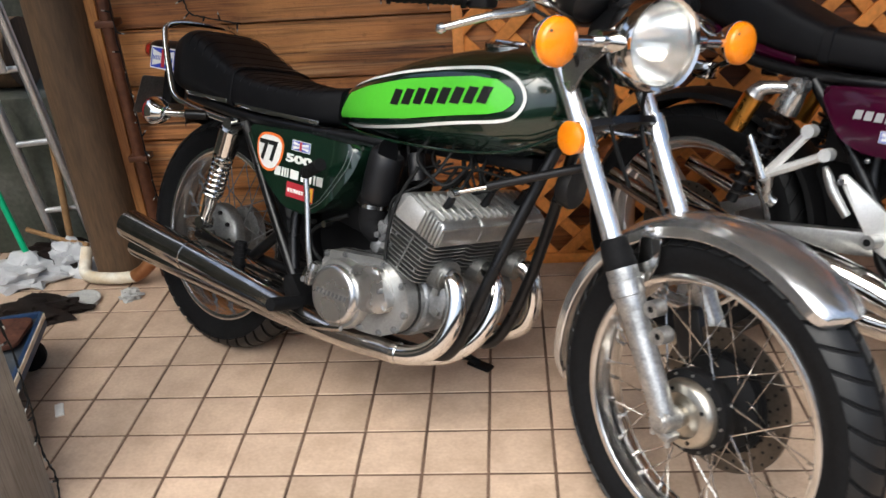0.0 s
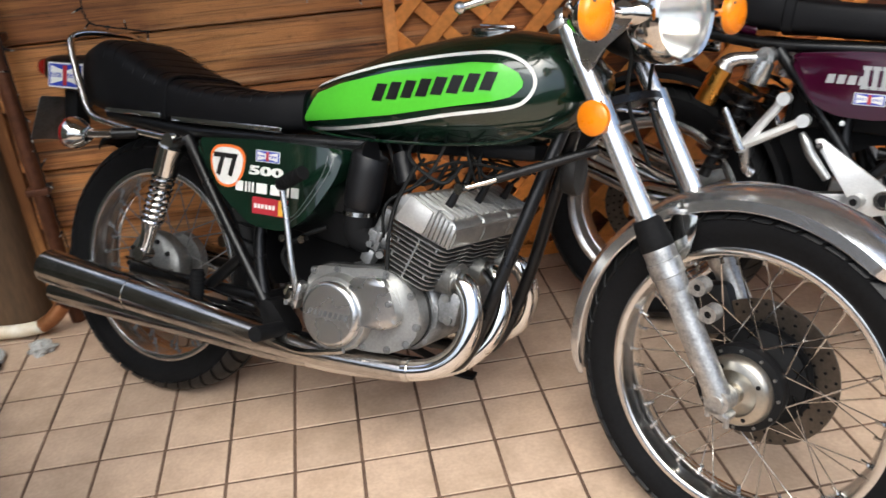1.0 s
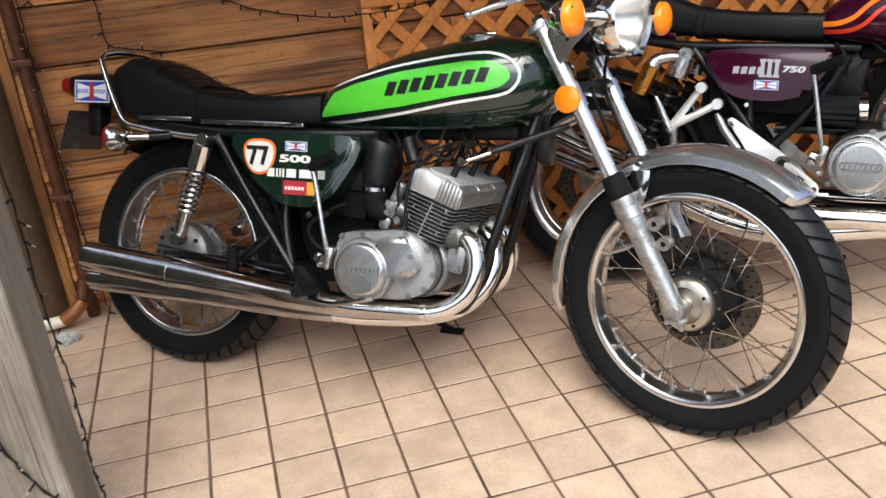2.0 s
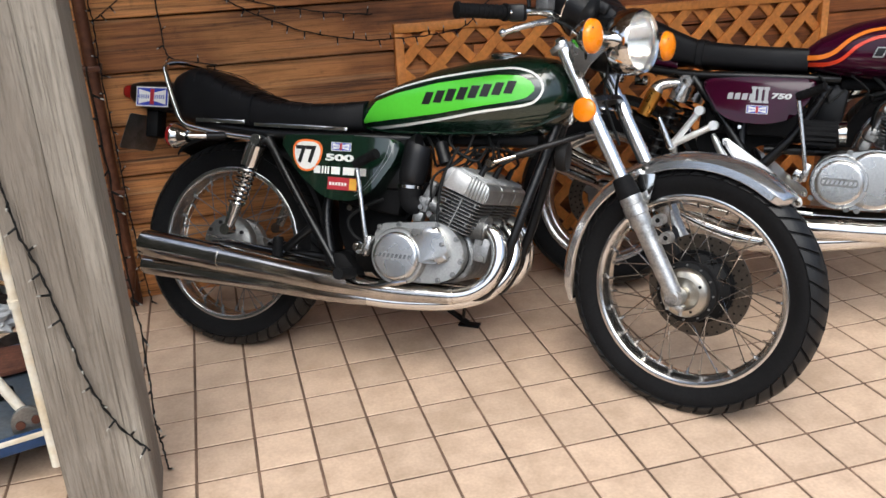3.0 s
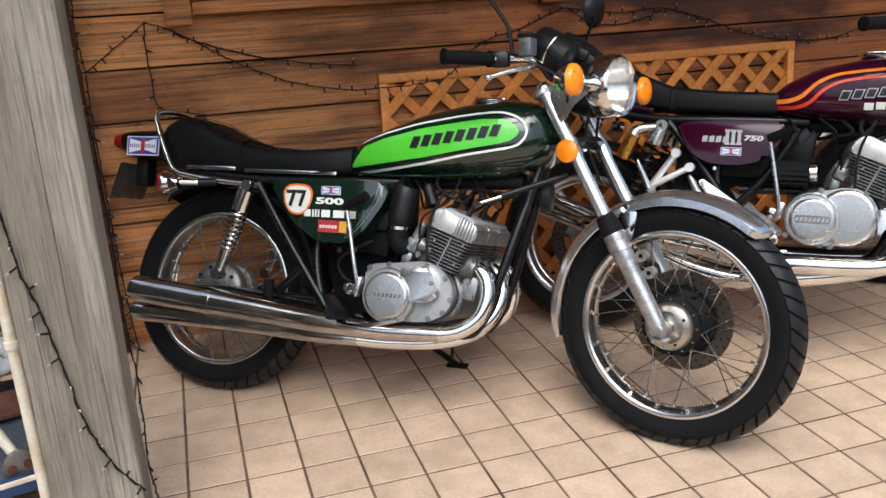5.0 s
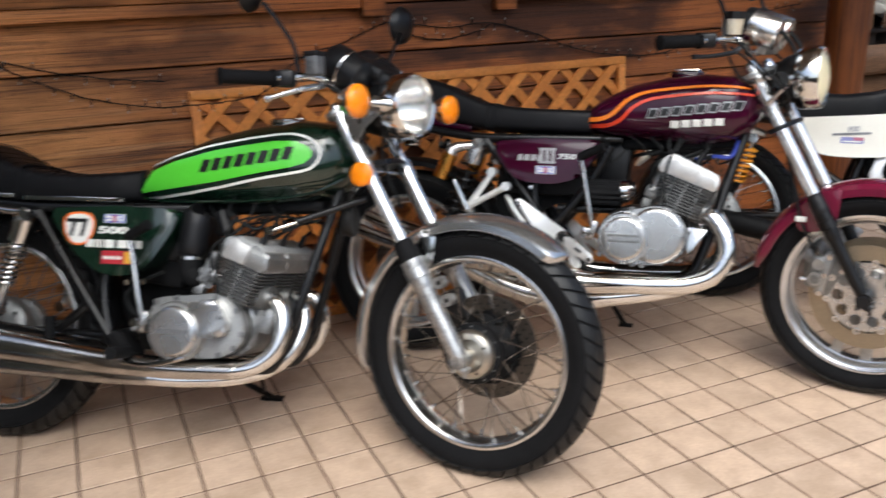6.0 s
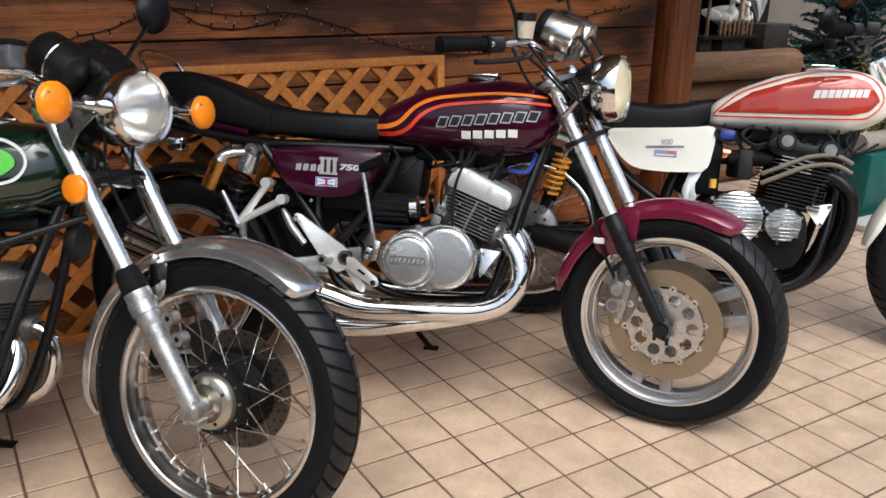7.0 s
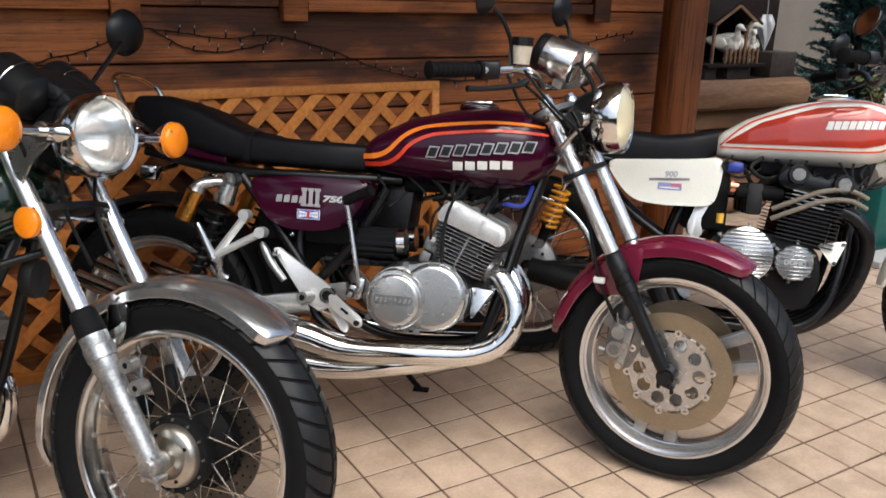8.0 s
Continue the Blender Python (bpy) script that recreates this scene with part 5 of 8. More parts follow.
    shield = rounded([(0.334 + u, 0.608 + v) for u, v in ((-0.049, 0.024), (-0.034, 0.043), (0, 0.047), (0.034, 0.043), (0.049, 0.024), (0.044, -0.012), (0.024, -0.040), (0, -0.046), (-0.024, -0.040), (-0.044, -0.012))], 0.014)
    badge = part("number_badge", plate(bmesh.new(), shield, Y - 0.0012, Y), ORANGERIM, cover, "white number badge with orange rim", smooth=False)
    part("badge_field", plate(bmesh.new(), [(0.334 + (x - 0.334) * 0.87, 0.608 + (z - 0.608) * 0.87) for x, z in shield], Y - 0.002, Y - 0.001), WHITELINE, badge, smooth=False)
    words_on(badge, "number", "77", 0.064, 0.334, 0.609, Y - 0.0024, INK, -0.15, 0.0022)
    place("capacity_figure", text_mesh("500", 0.025, 0.0, 0.0010), WHITELINE, cover, smooth=False, m=pose(0.436, Y - 0.001, 0.606) @ Matrix.Diagonal((2.35, 1, 1, 1)) @ FACING)
    club_sticker(cover, 0.408, 0.470, 0.626, 0.650, Y)
    flat_sticker(cover, "sticker", 0.404, 0.496, 0.517, 0.552, Y, [(RED, FULL), (YELLOW, [(0.74, 0.05), (0.98, 0.05), (0.98, 0.95), (0.74, 0.95)])])
    bm = bmesh.new()
    for k in range(6):
        plate(bm, [(0.410 + 0.0095 * k, 0.529), (0.416 + 0.0095 * k, 0.529), (0.416 + 0.0095 * k, 0.538), (0.410 + 0.0095 * k, 0.538)], Y - 0.0022, Y - 0.0008)
    part("print", bm, WHITELINE, cover, smooth=False)
    bm = bmesh.new()
    for x0, x1 in ((0.358, 0.378), (0.383, 0.388), (0.392, 0.397), (0.401, 0.406), (0.413, 0.440), (0.450, 0.485), (0.492, 0.497), (0.502, 0.521)):
        plate(bm, [(x0, 0.560), (x1, 0.560), (x1, 0.581), (x0, 0.581)], Y - 0.0012, Y)
    pieces("maker_block", bm, WHITELINE, cover, "row of white blocks")
    # frame
    frame_tubes(top, [
        [(1.05, 0, 0.88), (1.0, 0, 0.75)],
        [(1.025, 0.028, 0.78), (0.965, 0.07, 0.55), (0.930, 0.085, 0.42), (0.880, 0.085, 0.28), (0.81, 0.085, 0.245), (0.60, 0.09, 0.24), (0.45, 0.12, 0.26), (0.40, 0.125, 0.33), (0.37, 0.11, 0.48), (0.42, 0.08, 0.62)],
        [(1.02, 0.0, 0.80), (0.75, 0.0, 0.72), (0.5, 0.0, 0.68)],
        [(0.62, 0.06, 0.68), (0.40, 0.11, 0.672), (0.15, 0.12, 0.668), (-0.10, 0.11, 0.688)],
        [(0.165, 0.128, 0.655), (0.29, 0.130, 0.475), (0.425, 0.130, 0.29)],
        [(0.415, 0.105, 0.315), (0.2, 0.105, 0.318), (-0.02, 0.105, 0.32)],
        [(0.25, 0.13, 0.33), (0.34, 0.13, 0.41)],
    ])
    part("frame_tube", cyl(bmesh.new(), (1.05, 0, 0.93), (0.985, 0, 0.80), 0.032, n=20), BLACK, top)
    shock(top, (0.150, -0.158, 0.645), (0.055, -0.145, 0.372), POLISHED, CHROME)
    shock(top, (0.150, 0.158, 0.645), (0.055, 0.145, 0.372), POLISHED, CHROME)
    part("rear_mudguard", arc_band(bmesh.new(), (0, rr), 0.362, 2, 130, 0.066), BLACKMAT, top, "black rear mudguard")
    part("battery_box", box(bmesh.new(), (0.20, 0.17, 0.20), pose(0.50, 0, 0.565, 0, 8, 0), 0.015), BLACKMAT, top, "black battery box")
    # added black sheet that keeps the gaps behind the engine dark
    part("dark_backing", plate(bmesh.new(), rounded([(0.352, 0.64), (0.62, 0.64), (0.61, 0.47), (0.575, 0.44), (0.56, 0.29), (0.42, 0.27), (0.365, 0.40)], 0.02), -0.02, 0.02, 0.004), BLACKMAT, top, "black plate added to darken the gap behind the engine")
    part("swing_pivot", cyl(bmesh.new(), (0.405, -0.135, 0.315), (0.405, 0.135, 0.315), 0.022, n=16), BLACK, top)
    part("oil_hose", tube(bmesh.new(), [(0.55, -0.12, 0.50), (0.50, -0.135, 0.475), (0.455, -0.14, 0.435), (0.47, -0.13, 0.39), (0.52, -0.13, 0.37)], 0.005, 8), CABLE, top)
    for x, z in ((0.512, 0.472), (0.463, 0.468)):
        part("hose_bolt", cyl(bmesh.new(), (x, -0.14, z), (x, -0.158, z), 0.0085, n=8), WORNCHROME, top)
    part("torque_rod", cyl(bmesh.new(), (0.02, -0.10, 0.29), (0.37, -0.115, 0.285), 0.006, n=8), BLACK, top)
    part("brake_rod", cyl(bmesh.new(), (-0.04, -0.11, 0.345), (0.40, -0.16, 0.31), 0.0035, n=6), WORNCHROME, top)
    part("wiring_tray", box(bmesh.new(), (0.34, 0.09, 0.035), pose(0.80, 0, 0.690, 0, -2, 0), 0.012), BLACKMAT, top, "black tray of wiring below the tank")
    rng = random.Random(12)
    for k in range(9):
        x, y = 0.66 + 0.028 * k, rng.uniform(-0.11, 0.02)
        line = [(x - 0.03, y, 0.705), (x + rng.uniform(-0.03, 0.03), y - 0.03, 0.665), (x + rng.uniform(-0.02, 0.05), y - 0.02, 0.628 + rng.uniform(-0.03, 0.02)), (x + 0.06 + rng.uniform(0, 0.04), y + 0.02, 0.66)]
        part("wiring", tube(bmesh.new(), line, rng.choice((0.003, 0.004, 0.0055)), 7, 5), CABLE, top)
    part("ignition_coil", cyl(bmesh.new(), (0.70, -0.09, 0.668), (0.725, -0.10, 0.612), 0.019, n=16), PLASTIC, top, "black ignition coil")
    # engine, air box and exhausts
    triple_engine(top, 0, 0, ALLOY, SATIN, ALLOY, DULL, 20)
    part("air_box", box(bmesh.new(), (0.14, 0.22, 0.15), pose(0.545, 0, 0.60), 0.03), PLASTIC, top, "black air box")
    part("air_can", tube(bmesh.new(), [(0.650, -0.125, 0.662), (0.648, -0.125, 0.655), (0.641, -0.125, 0.60), (0.635, -0.125, 0.558), (0.634, -0.125, 0.552)], [0.034, 0.039, 0.040, 0.038, 0.030], 24, 2), PLASTIC, top, "upright black air can")
    part("hose_clamp", lathe(bmesh.new(), [(0.0335, -0.005), (0.0355, -0.0045), (0.0355, 0.0045), (0.0335, 0.005)], 32, pose(0.632, -0.125, 0.541) @ pose(0, 0, 0, 90), closed=True), WORNCHROME, top, "worn steel hose clamp")
    for y in (-0.135, 0, 0.135):
        part("intake_boot", tube(bmesh.new(), [(0.674, y, 0.488), (0.655, y, 0.490), (0.636, y * 0.97, 0.506), (0.632, y * 0.93, 0.556)], [0.023, 0.028, 0.031, 0.033], 16), RUBBER, top, "black rubber intake boot")
    up_pipe = [(0.856, -0.132, 0.443), (0.884, -0.138, 0.438), (0.908, -0.146, 0.405), (0.913, -0.154, 0.358), (0.896, -0.162, 0.308), (0.855, -0.169, 0.272), (0.80, -0.174, 0.255), (0.72, -0.178, 0.249)]
    for sg in (1, -1):
        f = lambda p: (p[0], p[1] * sg, p[2])
        hd = part("header_pipe", tube(bmesh.new(), [f(p) for p in up_pipe], 0.0215, 18, 8), CHROME, top, "chrome header pipe with heat tint")
        part("pipe_collar", tube(bmesh.new(), [f((0.852, -0.132, 0.444)), f((0.870, -0.135, 0.441))], 0.035, 18, 1), DULL, hd)
        part("pipe_ring", tube(bmesh.new(), [f((0.802, -0.174, 0.2555)), f((0.790, -0.1745, 0.254))], 0.0245, 18, 1), CHROME, hd)
        mf = part("silencer", tube(bmesh.new(), [f(p) for p in ((0.795, -0.1745, 0.254), (0.64, -0.182, 0.250), (0.52, -0.188, 0.256), (0.40, -0.193, 0.265), (0.22, -0.198, 0.280), (0.0, -0.202, 0.296), (-0.178, -0.205, 0.309), (-0.190, -0.205, 0.310))], [0.0225, 0.027, 0.031, 0.036, 0.040, 0.0415, 0.042, 0.039], 24, 5), WORNCHROME, top, "long worn chrome silencer")
        part("silencer_mouth", tube(bmesh.new(), [f((-0.186, -0.205, 0.3097)), f((-0.194, -0.205, 0.3104))], 0.033, 20, 1), BLACKMAT, mf)
        part("silencer_clamp", tube(bmesh.new(), [f((0.085, -0.2005, 0.290)), f((0.055, -0.201, 0.2925))], 0.0432, 20, 1), WORNCHROME, mf)
    part("header_pipe", tube(bmesh.new(), [(0.856, 0, 0.443), (0.888, -0.005, 0.438), (0.915, -0.015, 0.402), (0.919, -0.028, 0.355), (0.898, -0.045, 0.298), (0.845, -0.066, 0.250), (0.75, -0.09, 0.222), (0.62, -0.115, 0.212), (0.52, -0.13, 0.214)], 0.0215, 18, 8), CHROME, top, "chrome header pipe with heat tint")
    low_s = part("silencer", tube(bmesh.new(), [(0.53, -0.13, 0.214), (0.40, -0.138, 0.218), (0.22, -0.148, 0.226), (0.0, -0.155, 0.232), (-0.205, -0.16, 0.237), (-0.215, -0.16, 0.237)], [0.022, 0.027, 0.029, 0.030, 0.030, 0.027], 24, 5), WORNCHROME, top, "long worn chrome silencer")
    part("silencer_mouth", tube(bmesh.new(), [(-0.212, -0.16, 0.237), (-0.219, -0.16, 0.237)], 0.023, 20, 1), BLACKMAT, low_s)
    # foot pegs, pedals, stand
    peg = part("foot_peg", cyl(bmesh.new(), (0.505, -0.20, 0.288), (0.505, -0.285, 0.292), 0.016, n=14), RUBBER, top, "black rubber foot peg")
    for x, z in ((0.502, 0.362), (0.452, 0.322)):
        bolt = part("peg_bolt", cyl(bmesh.new(), (x, -0.160, z), (x, -0.182, z), 0.0095, n=6), POLISHED, peg)
        part("bolt_washer", cyl(bmesh.new(), (x, -0.158, z), (x, -0.170, z), 0.0145, n=16), WORNCHROME, bolt)
    part("peg_bracket", plate(bmesh.new(), rounded([(0.44, 0.335), (0.47, 0.345), (0.515, 0.30), (0.53, 0.275), (0.49, 0.265), (0.455, 0.295)], 0.012), -0.200, -0.150, 0.005), BLACKMAT, peg)
    part("brake_pedal", tube(bmesh.new(), [(0.50, -0.215, 0.262), (0.58, -0.235, 0.262), (0.66, -0.245, 0.280), (0.69, -0.245, 0.288)], 0.006, 8), WORNCHROME, top, "dull brake pedal")
    for sg in (-1, 1):
        pp = part("passenger_peg", cyl(bmesh.new(), (0.250, 0.175 * sg, 0.368), (0.253, 0.178 * sg, 0.302), 0.0145, n=14), RUBBER, top, "folded ribbed passenger peg")
        bm = bmesh.new()
        for k in range(6):
            cyl(bm, (0.2505, 0.1755 * sg, 0.360 - 0.01 * k), (0.2508, 0.1757 * sg, 0.355 - 0.01 * k), 0.017, n=14)
        part("peg_ribs", bm, RUBBER, pp)
        part("peg_bolt", cyl(bmesh.new(), (0.253, 0.178 * sg, 0.302), (0.254, 0.178 * sg, 0.288), 0.010, n=8), CHROME, pp)
    st = part("side_stand", tube(bmesh.new(), [(0.62, 0.11, 0.22), (0.66, 0.20, 0.165), (0.70, 0.29, 0.115)], 0.0095, 10), BLACKMAT, top, "black side stand")
    part("stand_foot", box(bmesh.new(), (0.07, 0.03, 0.008), pose(0.705, 0.295, 0.109, 19.6), 0.002), BLACKMAT, st)
    part("stand_spring", tube(bmesh.new(), [(0.69, 0.27, 0.13), (0.72, 0.18, 0.17), (0.73, 0.12, 0.22)], 0.005, 8), BLACKMAT, st)
    # tail
    tail = part("tail_housing", Shell([(-0.42, 0.045, 0.755, 0.815), (-0.38, 0.058, 0.735, 0.822), (-0.28, 0.062, 0.722, 0.826), (-0.20, 0.062, 0.715, 0.80)], 4).mesh(20, 24), BLACK, top, "black tail housing")
    part("tail_lamp", Shell([(-0.468, 0.022, 0.775, 0.80), (-0.452, 0.042, 0.762, 0.812), (-0.42, 0.046, 0.756, 0.815)], 3).mesh(10, 20), REDLENS, tail, "dark red tail lamp")
    club_sticker(tail, -0.376, -0.250, 0.737, 0.800, -0.0655)
    part("number_plate", plate(bmesh.new(), rounded([(-0.085, -0.06), (0.085, -0.06), (0.085, 0.06), (-0.085, 0.06)], 0.01), -0.0008, 0.0008, 0, pose(-0.40, 0, 0.655, 0, 0, 90) @ pose(0, 0, 0, 18)), DULL, tail, "grey metal plate seen from behind")
    part("plate_bracket", box(bmesh.new(), (0.05, 0.05, 0.10), pose(-0.345, 0, 0.69), 0.01), BLACKMAT, tail)
    half = [(0.165, -0.150, 0.648), (0.05, -0.150, 0.655), (-0.06, -0.148, 0.668), (-0.125, -0.145, 0.684), (-0.165, -0.140, 0.74), (-0.21, -0.132, 0.83), (-0.224, -0.12, 0.862), (-0.215, -0.09, 0.876), (-0.20, -0.04, 0.880)]
    part("grab_rail", tube(bmesh.new(), half + [(x, -y, z) for x, y, z in half[::-1]], 0.0088, 12), CHROME, top, "chrome passenger grab rail")
    part("rail_bolt", cyl(bmesh.new(), (0.155, -0.14, 0.648), (0.155, -0.175, 0.648), 0.012, n=10), CHROME, top)
    for sg in (-1, 1):
        blinker(top, pose(-0.092, 0.215 * sg, 0.640, 0, 0, 90), REDLENS if sg < 0 else AMBER, 0.037, CHROME, "chrome rear turn signal")
        part("signal_stem", cyl(bmesh.new(), (-0.055, 0.213 * sg, 0.642), (-0.012, 0.185 * sg, 0.646), 0.010, n=12), CHROME, top)
        part("stem_collar", cyl(bmesh.new(), (-0.012, 0.185 * sg, 0.646), (0.03, 0.15 * sg, 0.652), 0.0125, n=12), BLACK, top)
    # fork, mudguard, lamps; the fork leans a little in its head
    U = S @ pose(0, -0.034, 0)
    H = S @ pose(0, -0.024, 0)
    fork(top, S, (1.065, 0.962), (1.402, 0.326), 0.098, 0.555, STANCHION, SLIDER, RUBBER, lean=-0.034)
    for z in (0.945, 0.805):
        x = 1.065 + (0.962 - z) * 0.53
        part("fork_yoke", plate(bmesh.new(), rounded([(-0.122, -0.022), (0.122, -0.022), (0.122, 0.022), (0.04, 0.045), (-0.04, 0.045), (-0.122, 0.022)], 0.02), -0.007, 0.007, 0.002, U @ pose(x - 0.012, 0, z, 0, 0, 90) @ pose(0, 0, 0, 63)), ALLOY if z > 0.9 else BLACK, top)
    guard = part("front_mudguard", arc_band(bmesh.new(), (WB, rf), 0.355, 47, 193, 0.064, drop=0.032, steps=100, tip=0.045), GUARDCHROME, top, "hazy chrome front mudguard", m=S)
    for sg in (-1, 1):
        bm = plate(bmesh.new(), rounded([(1.268, 0.628), (1.318, 0.634), (1.318, 0.605), (1.300, 0.548), (1.272, 0.552)], 0.008), -0.003, 0.003, 0.001, pose(0, 0.066 * sg, 0))
        part("mudguard_bracket", bm, CHROME, guard)
        part("bracket_arm", cyl(bmesh.new(), (1.285, 0.066 * sg, 0.553), (1.268, 0.092 * sg, 0.545), 0.009, n=10), ALLOY, guard)
        part("mudguard_bolt", cyl(bmesh.new(), (1.285, 0.064 * sg, 0.645), (1.285, 0.070 * sg, 0.645), 0.007, n=8), WORNCHROME, guard)
        ear = plate(bmesh.new(), rounded([(1.095, 0.940), (1.108, 0.956), (1.205, 0.986), (1.224, 0.968), (1.205, 0.945), (1.160, 0.908), (1.138, 0.870), (1.122, 0.876)], 0.010), -0.003, 0.003, 0.001, pose(0, 0.112 * sg, 0))
        part("lamp_ear", ear, SATIN, top, "bright headlamp bracket", m=U)
        part("ear_boss", cyl(bmesh.new(), (1.207, 0.095 * sg, 0.967), (1.207, 0.135 * sg, 0.967), 0.02, n=18), CHROME, top, m=U)
        part("signal_stem", cyl(bmesh.new(), (1.207, 0.13 * sg, 0.967), (1.212, 0.205 * sg, 0.967), 0.010, n=12), CHROME, top, m=U)
        blinker(top, U @ axis_x(1.212, 0.238 * sg, 0.967), AMBER, 0.041)
        if sg < 0:
            part("side_reflector", lathe(bmesh.new(), [(0.030, -0.004), (0.031, 0.008), (0.026, 0.012), (0.002, 0.014)], 24), AMBER, top, "round amber side reflector", m=H @ pose(1.150, -0.122, 0.792, 0, 0, 180))
        part("reflector_clamp", tube(bmesh.new(), [(1.140, 0.098 * sg, 0.820), (1.165, 0.098 * sg, 0.772)], 0.023, 18, 1), CHROME, top, m=H)
    for x, z in ((1.312, 0.505), (1.335, 0.462)):
        bm = cyl(bmesh.new(), (x - 0.012, -0.098, z - 0.010), (x + 0.034, -0.098, z + 0.014), 0.013, 0.011, 12)
        lug = part("slider_lug", lathe(bm, [(0.0065, -0.014), (0.0155, -0.014), (0.0155, 0.014), (0.0065, 0.014)], 18, pose(x + 0.036, -0.098, z + 0.015), closed=True), SLIDER, top, m=S)
        part("lug_thread", cyl(bmesh.new(), (x + 0.036, -0.110, z + 0.015), (x + 0.036, -0.086, z + 0.015), 0.0066, n=12), BLACKMAT, lug)
    part("front_caliper", box(bmesh.new(), (0.07, 0.06, 0.10), pose(1.315, 0.075, 0.43, 0, -20, 0), 0.015), PLASTIC, top, "black brake caliper", m=S)
    headlight(top, U, 1.241, 0.965, 0.079, CHROME, "round chrome headlight", -0.016, -7)
    part("lamp_shell", lathe(bmesh.new(), [(0.02, -0.06), (0.066, -0.05), (0.080, 0.0), (0.078, 0.02)], 32), BLACK, top, m=U @ axis_x(1.165, 0, 0.962))
    for sg in (-1, 1):
        g = part("instrument", lathe(bmesh.new(), [(0.003, -0.064), (0.048, -0.062), (0.053, -0.054), (0.054, -0.012), (0.047, 0.045), (0.028, 0.060), (0.003, 0.062)], 32), PLASTIC, top, "black instrument cup", m=U @ axis_x(1.088, 0.066 * sg, 1.055, -28))
        part("instrument_ring", lathe(bmesh.new(), [(0.0545, -0.006), (0.0555, -0.004), (0.0545, -0.002)], 32), CHROME, g)
    part("instrument_bridge", box(bmesh.new(), (0.11, 0.12, 0.035), pose(1.125, 0, 1.065, 0, 25, 0), 0.012), PLASTIC, top, m=U)
    part("ignition_panel", box(bmesh.new(), (0.06, 0.10, 0.05), pose(1.16, 0, 1.035, 0, 35, 0), 0.012), PLASTIC, top, m=U)
    handlebar(top, S, [(1.052, 0, 0.992), (1.055, 0.07, 0.995), (1.06, 0.13, 1.02), (1.045, 0.20, 1.036), (1.0, 0.28, 1.030), (0.93, 0.405, 1.028)], (0.992, 0.292, 1.029), (0.93, 0.408, 1.028))
    lever = part("brake_lever", tube(bmesh.new(), [(1.075, -0.205, 1.015), (1.085, -0.24, 1.008), (1.078, -0.30, 0.998), (1.035, -0.365, 0.975)], [0.011, 0.009, 0.0075, 0.006], 10), SATIN, top, "bright brake lever", m=S)
    part("lever_ball", lathe(bmesh.new(), [(0.001, -0.01), (0.007, -0.007), (0.010, 0), (0.007, 0.007), (0.001, 0.01)], 14, pose(1.033, -0.367, 0.974)), SATIN, lever)
    part("brake_lever", tube(bmesh.new(), [(1.075, 0.235, 1.012), (1.075, 0.27, 1.005), (1.045, 0.34, 0.995), (1.01, 0.40, 0.982)], [0.009, 0.007, 0.006, 0.006], 10), POLISHED, top, "bright clutch lever", m=S)
    mc = part("master_cylinder", box(bmesh.new(), (0.036, 0.040, 0.05), pose(1.066, -0.222, 1.062), 0.005), CARBGREY, top, "square black brake reservoir", m=S)
    part("reservoir_cap", box(bmesh.new(), (0.042, 0.046, 0.012), pose(1.066, -0.222, 1.090), 0.003), PLASTIC, mc)
    mirror(top, S, [(1.03, -0.24, 1.045), (1.02, -0.245, 1.11), (0.985, -0.26, 1.17), (0.955, -0.275, 1.215)], (0.935, -0.30, 1.245), (-0.9, -0.1, 0.1))
    mirror(top, S, [(1.05, 0.09, 1.04), (1.06, 0.135, 1.10), (1.05, 0.205, 1.165), (1.04, 0.245, 1.197)], (1.03, 0.272, 1.225), (-0.9, 0.1, 0.1))
    for pts in ([(1.07, -0.18, 1.02), (1.14, -0.15, 0.98), (1.14, -0.10, 0.90), (1.06, -0.05, 0.82)], [(1.09, 0.06, 1.02), (1.17, 0.05, 0.95), (1.16, 0.06, 0.80), (1.26, 0.07, 0.60)], [(1.06, 0.18, 1.02), (1.15, 0.14, 0.96), (1.10, 0.08, 0.86)], [(1.10, -0.05, 1.02), (1.18, -0.06, 0.92), (1.17, -0.04, 0.82), (1.20, 0.0, 0.70)]):
        part("control_cable", tube(bmesh.new(), pts, 0.004, 7), CABLE, top, m=U)
    part("horn_bar", tube(bmesh.new(), [(1.13, -0.06, 0.80), (1.165, 0.0, 0.79), (1.13, 0.07, 0.79)], 0.004, 8), WORNCHROME, top, m=S)
    # steering damper rod towards the front down tube
    d = part("damper_rod", cyl(bmesh.new(), (0.875, -0.155, 0.622), (0.94, -0.13, 0.648), 0.0048, n=10), CHROME, top, "chrome damper rod")
    part("damper_body", cyl(bmesh.new(), (0.93, -0.134, 0.645), (1.10, -0.075, 0.715), 0.0085, n=14), PLASTIC, d)
    part("damper_end", cyl(bmesh.new(), (0.868, -0.166, 0.62), (0.872, -0.15, 0.622), 0.011, n=12), CHROME, d)
    part("down_horn", lathe(bmesh.new(), [(0.004, -0.03), (0.04, -0.02), (0.045, 0.0), (0.042, 0.01), (0.02, 0.012), (0.002, 0.014)], 28), CYLBLACK, top, m=pose(1.03, 0.03, 0.66, 0, 0, -90))
    return top


green_motorcycle()


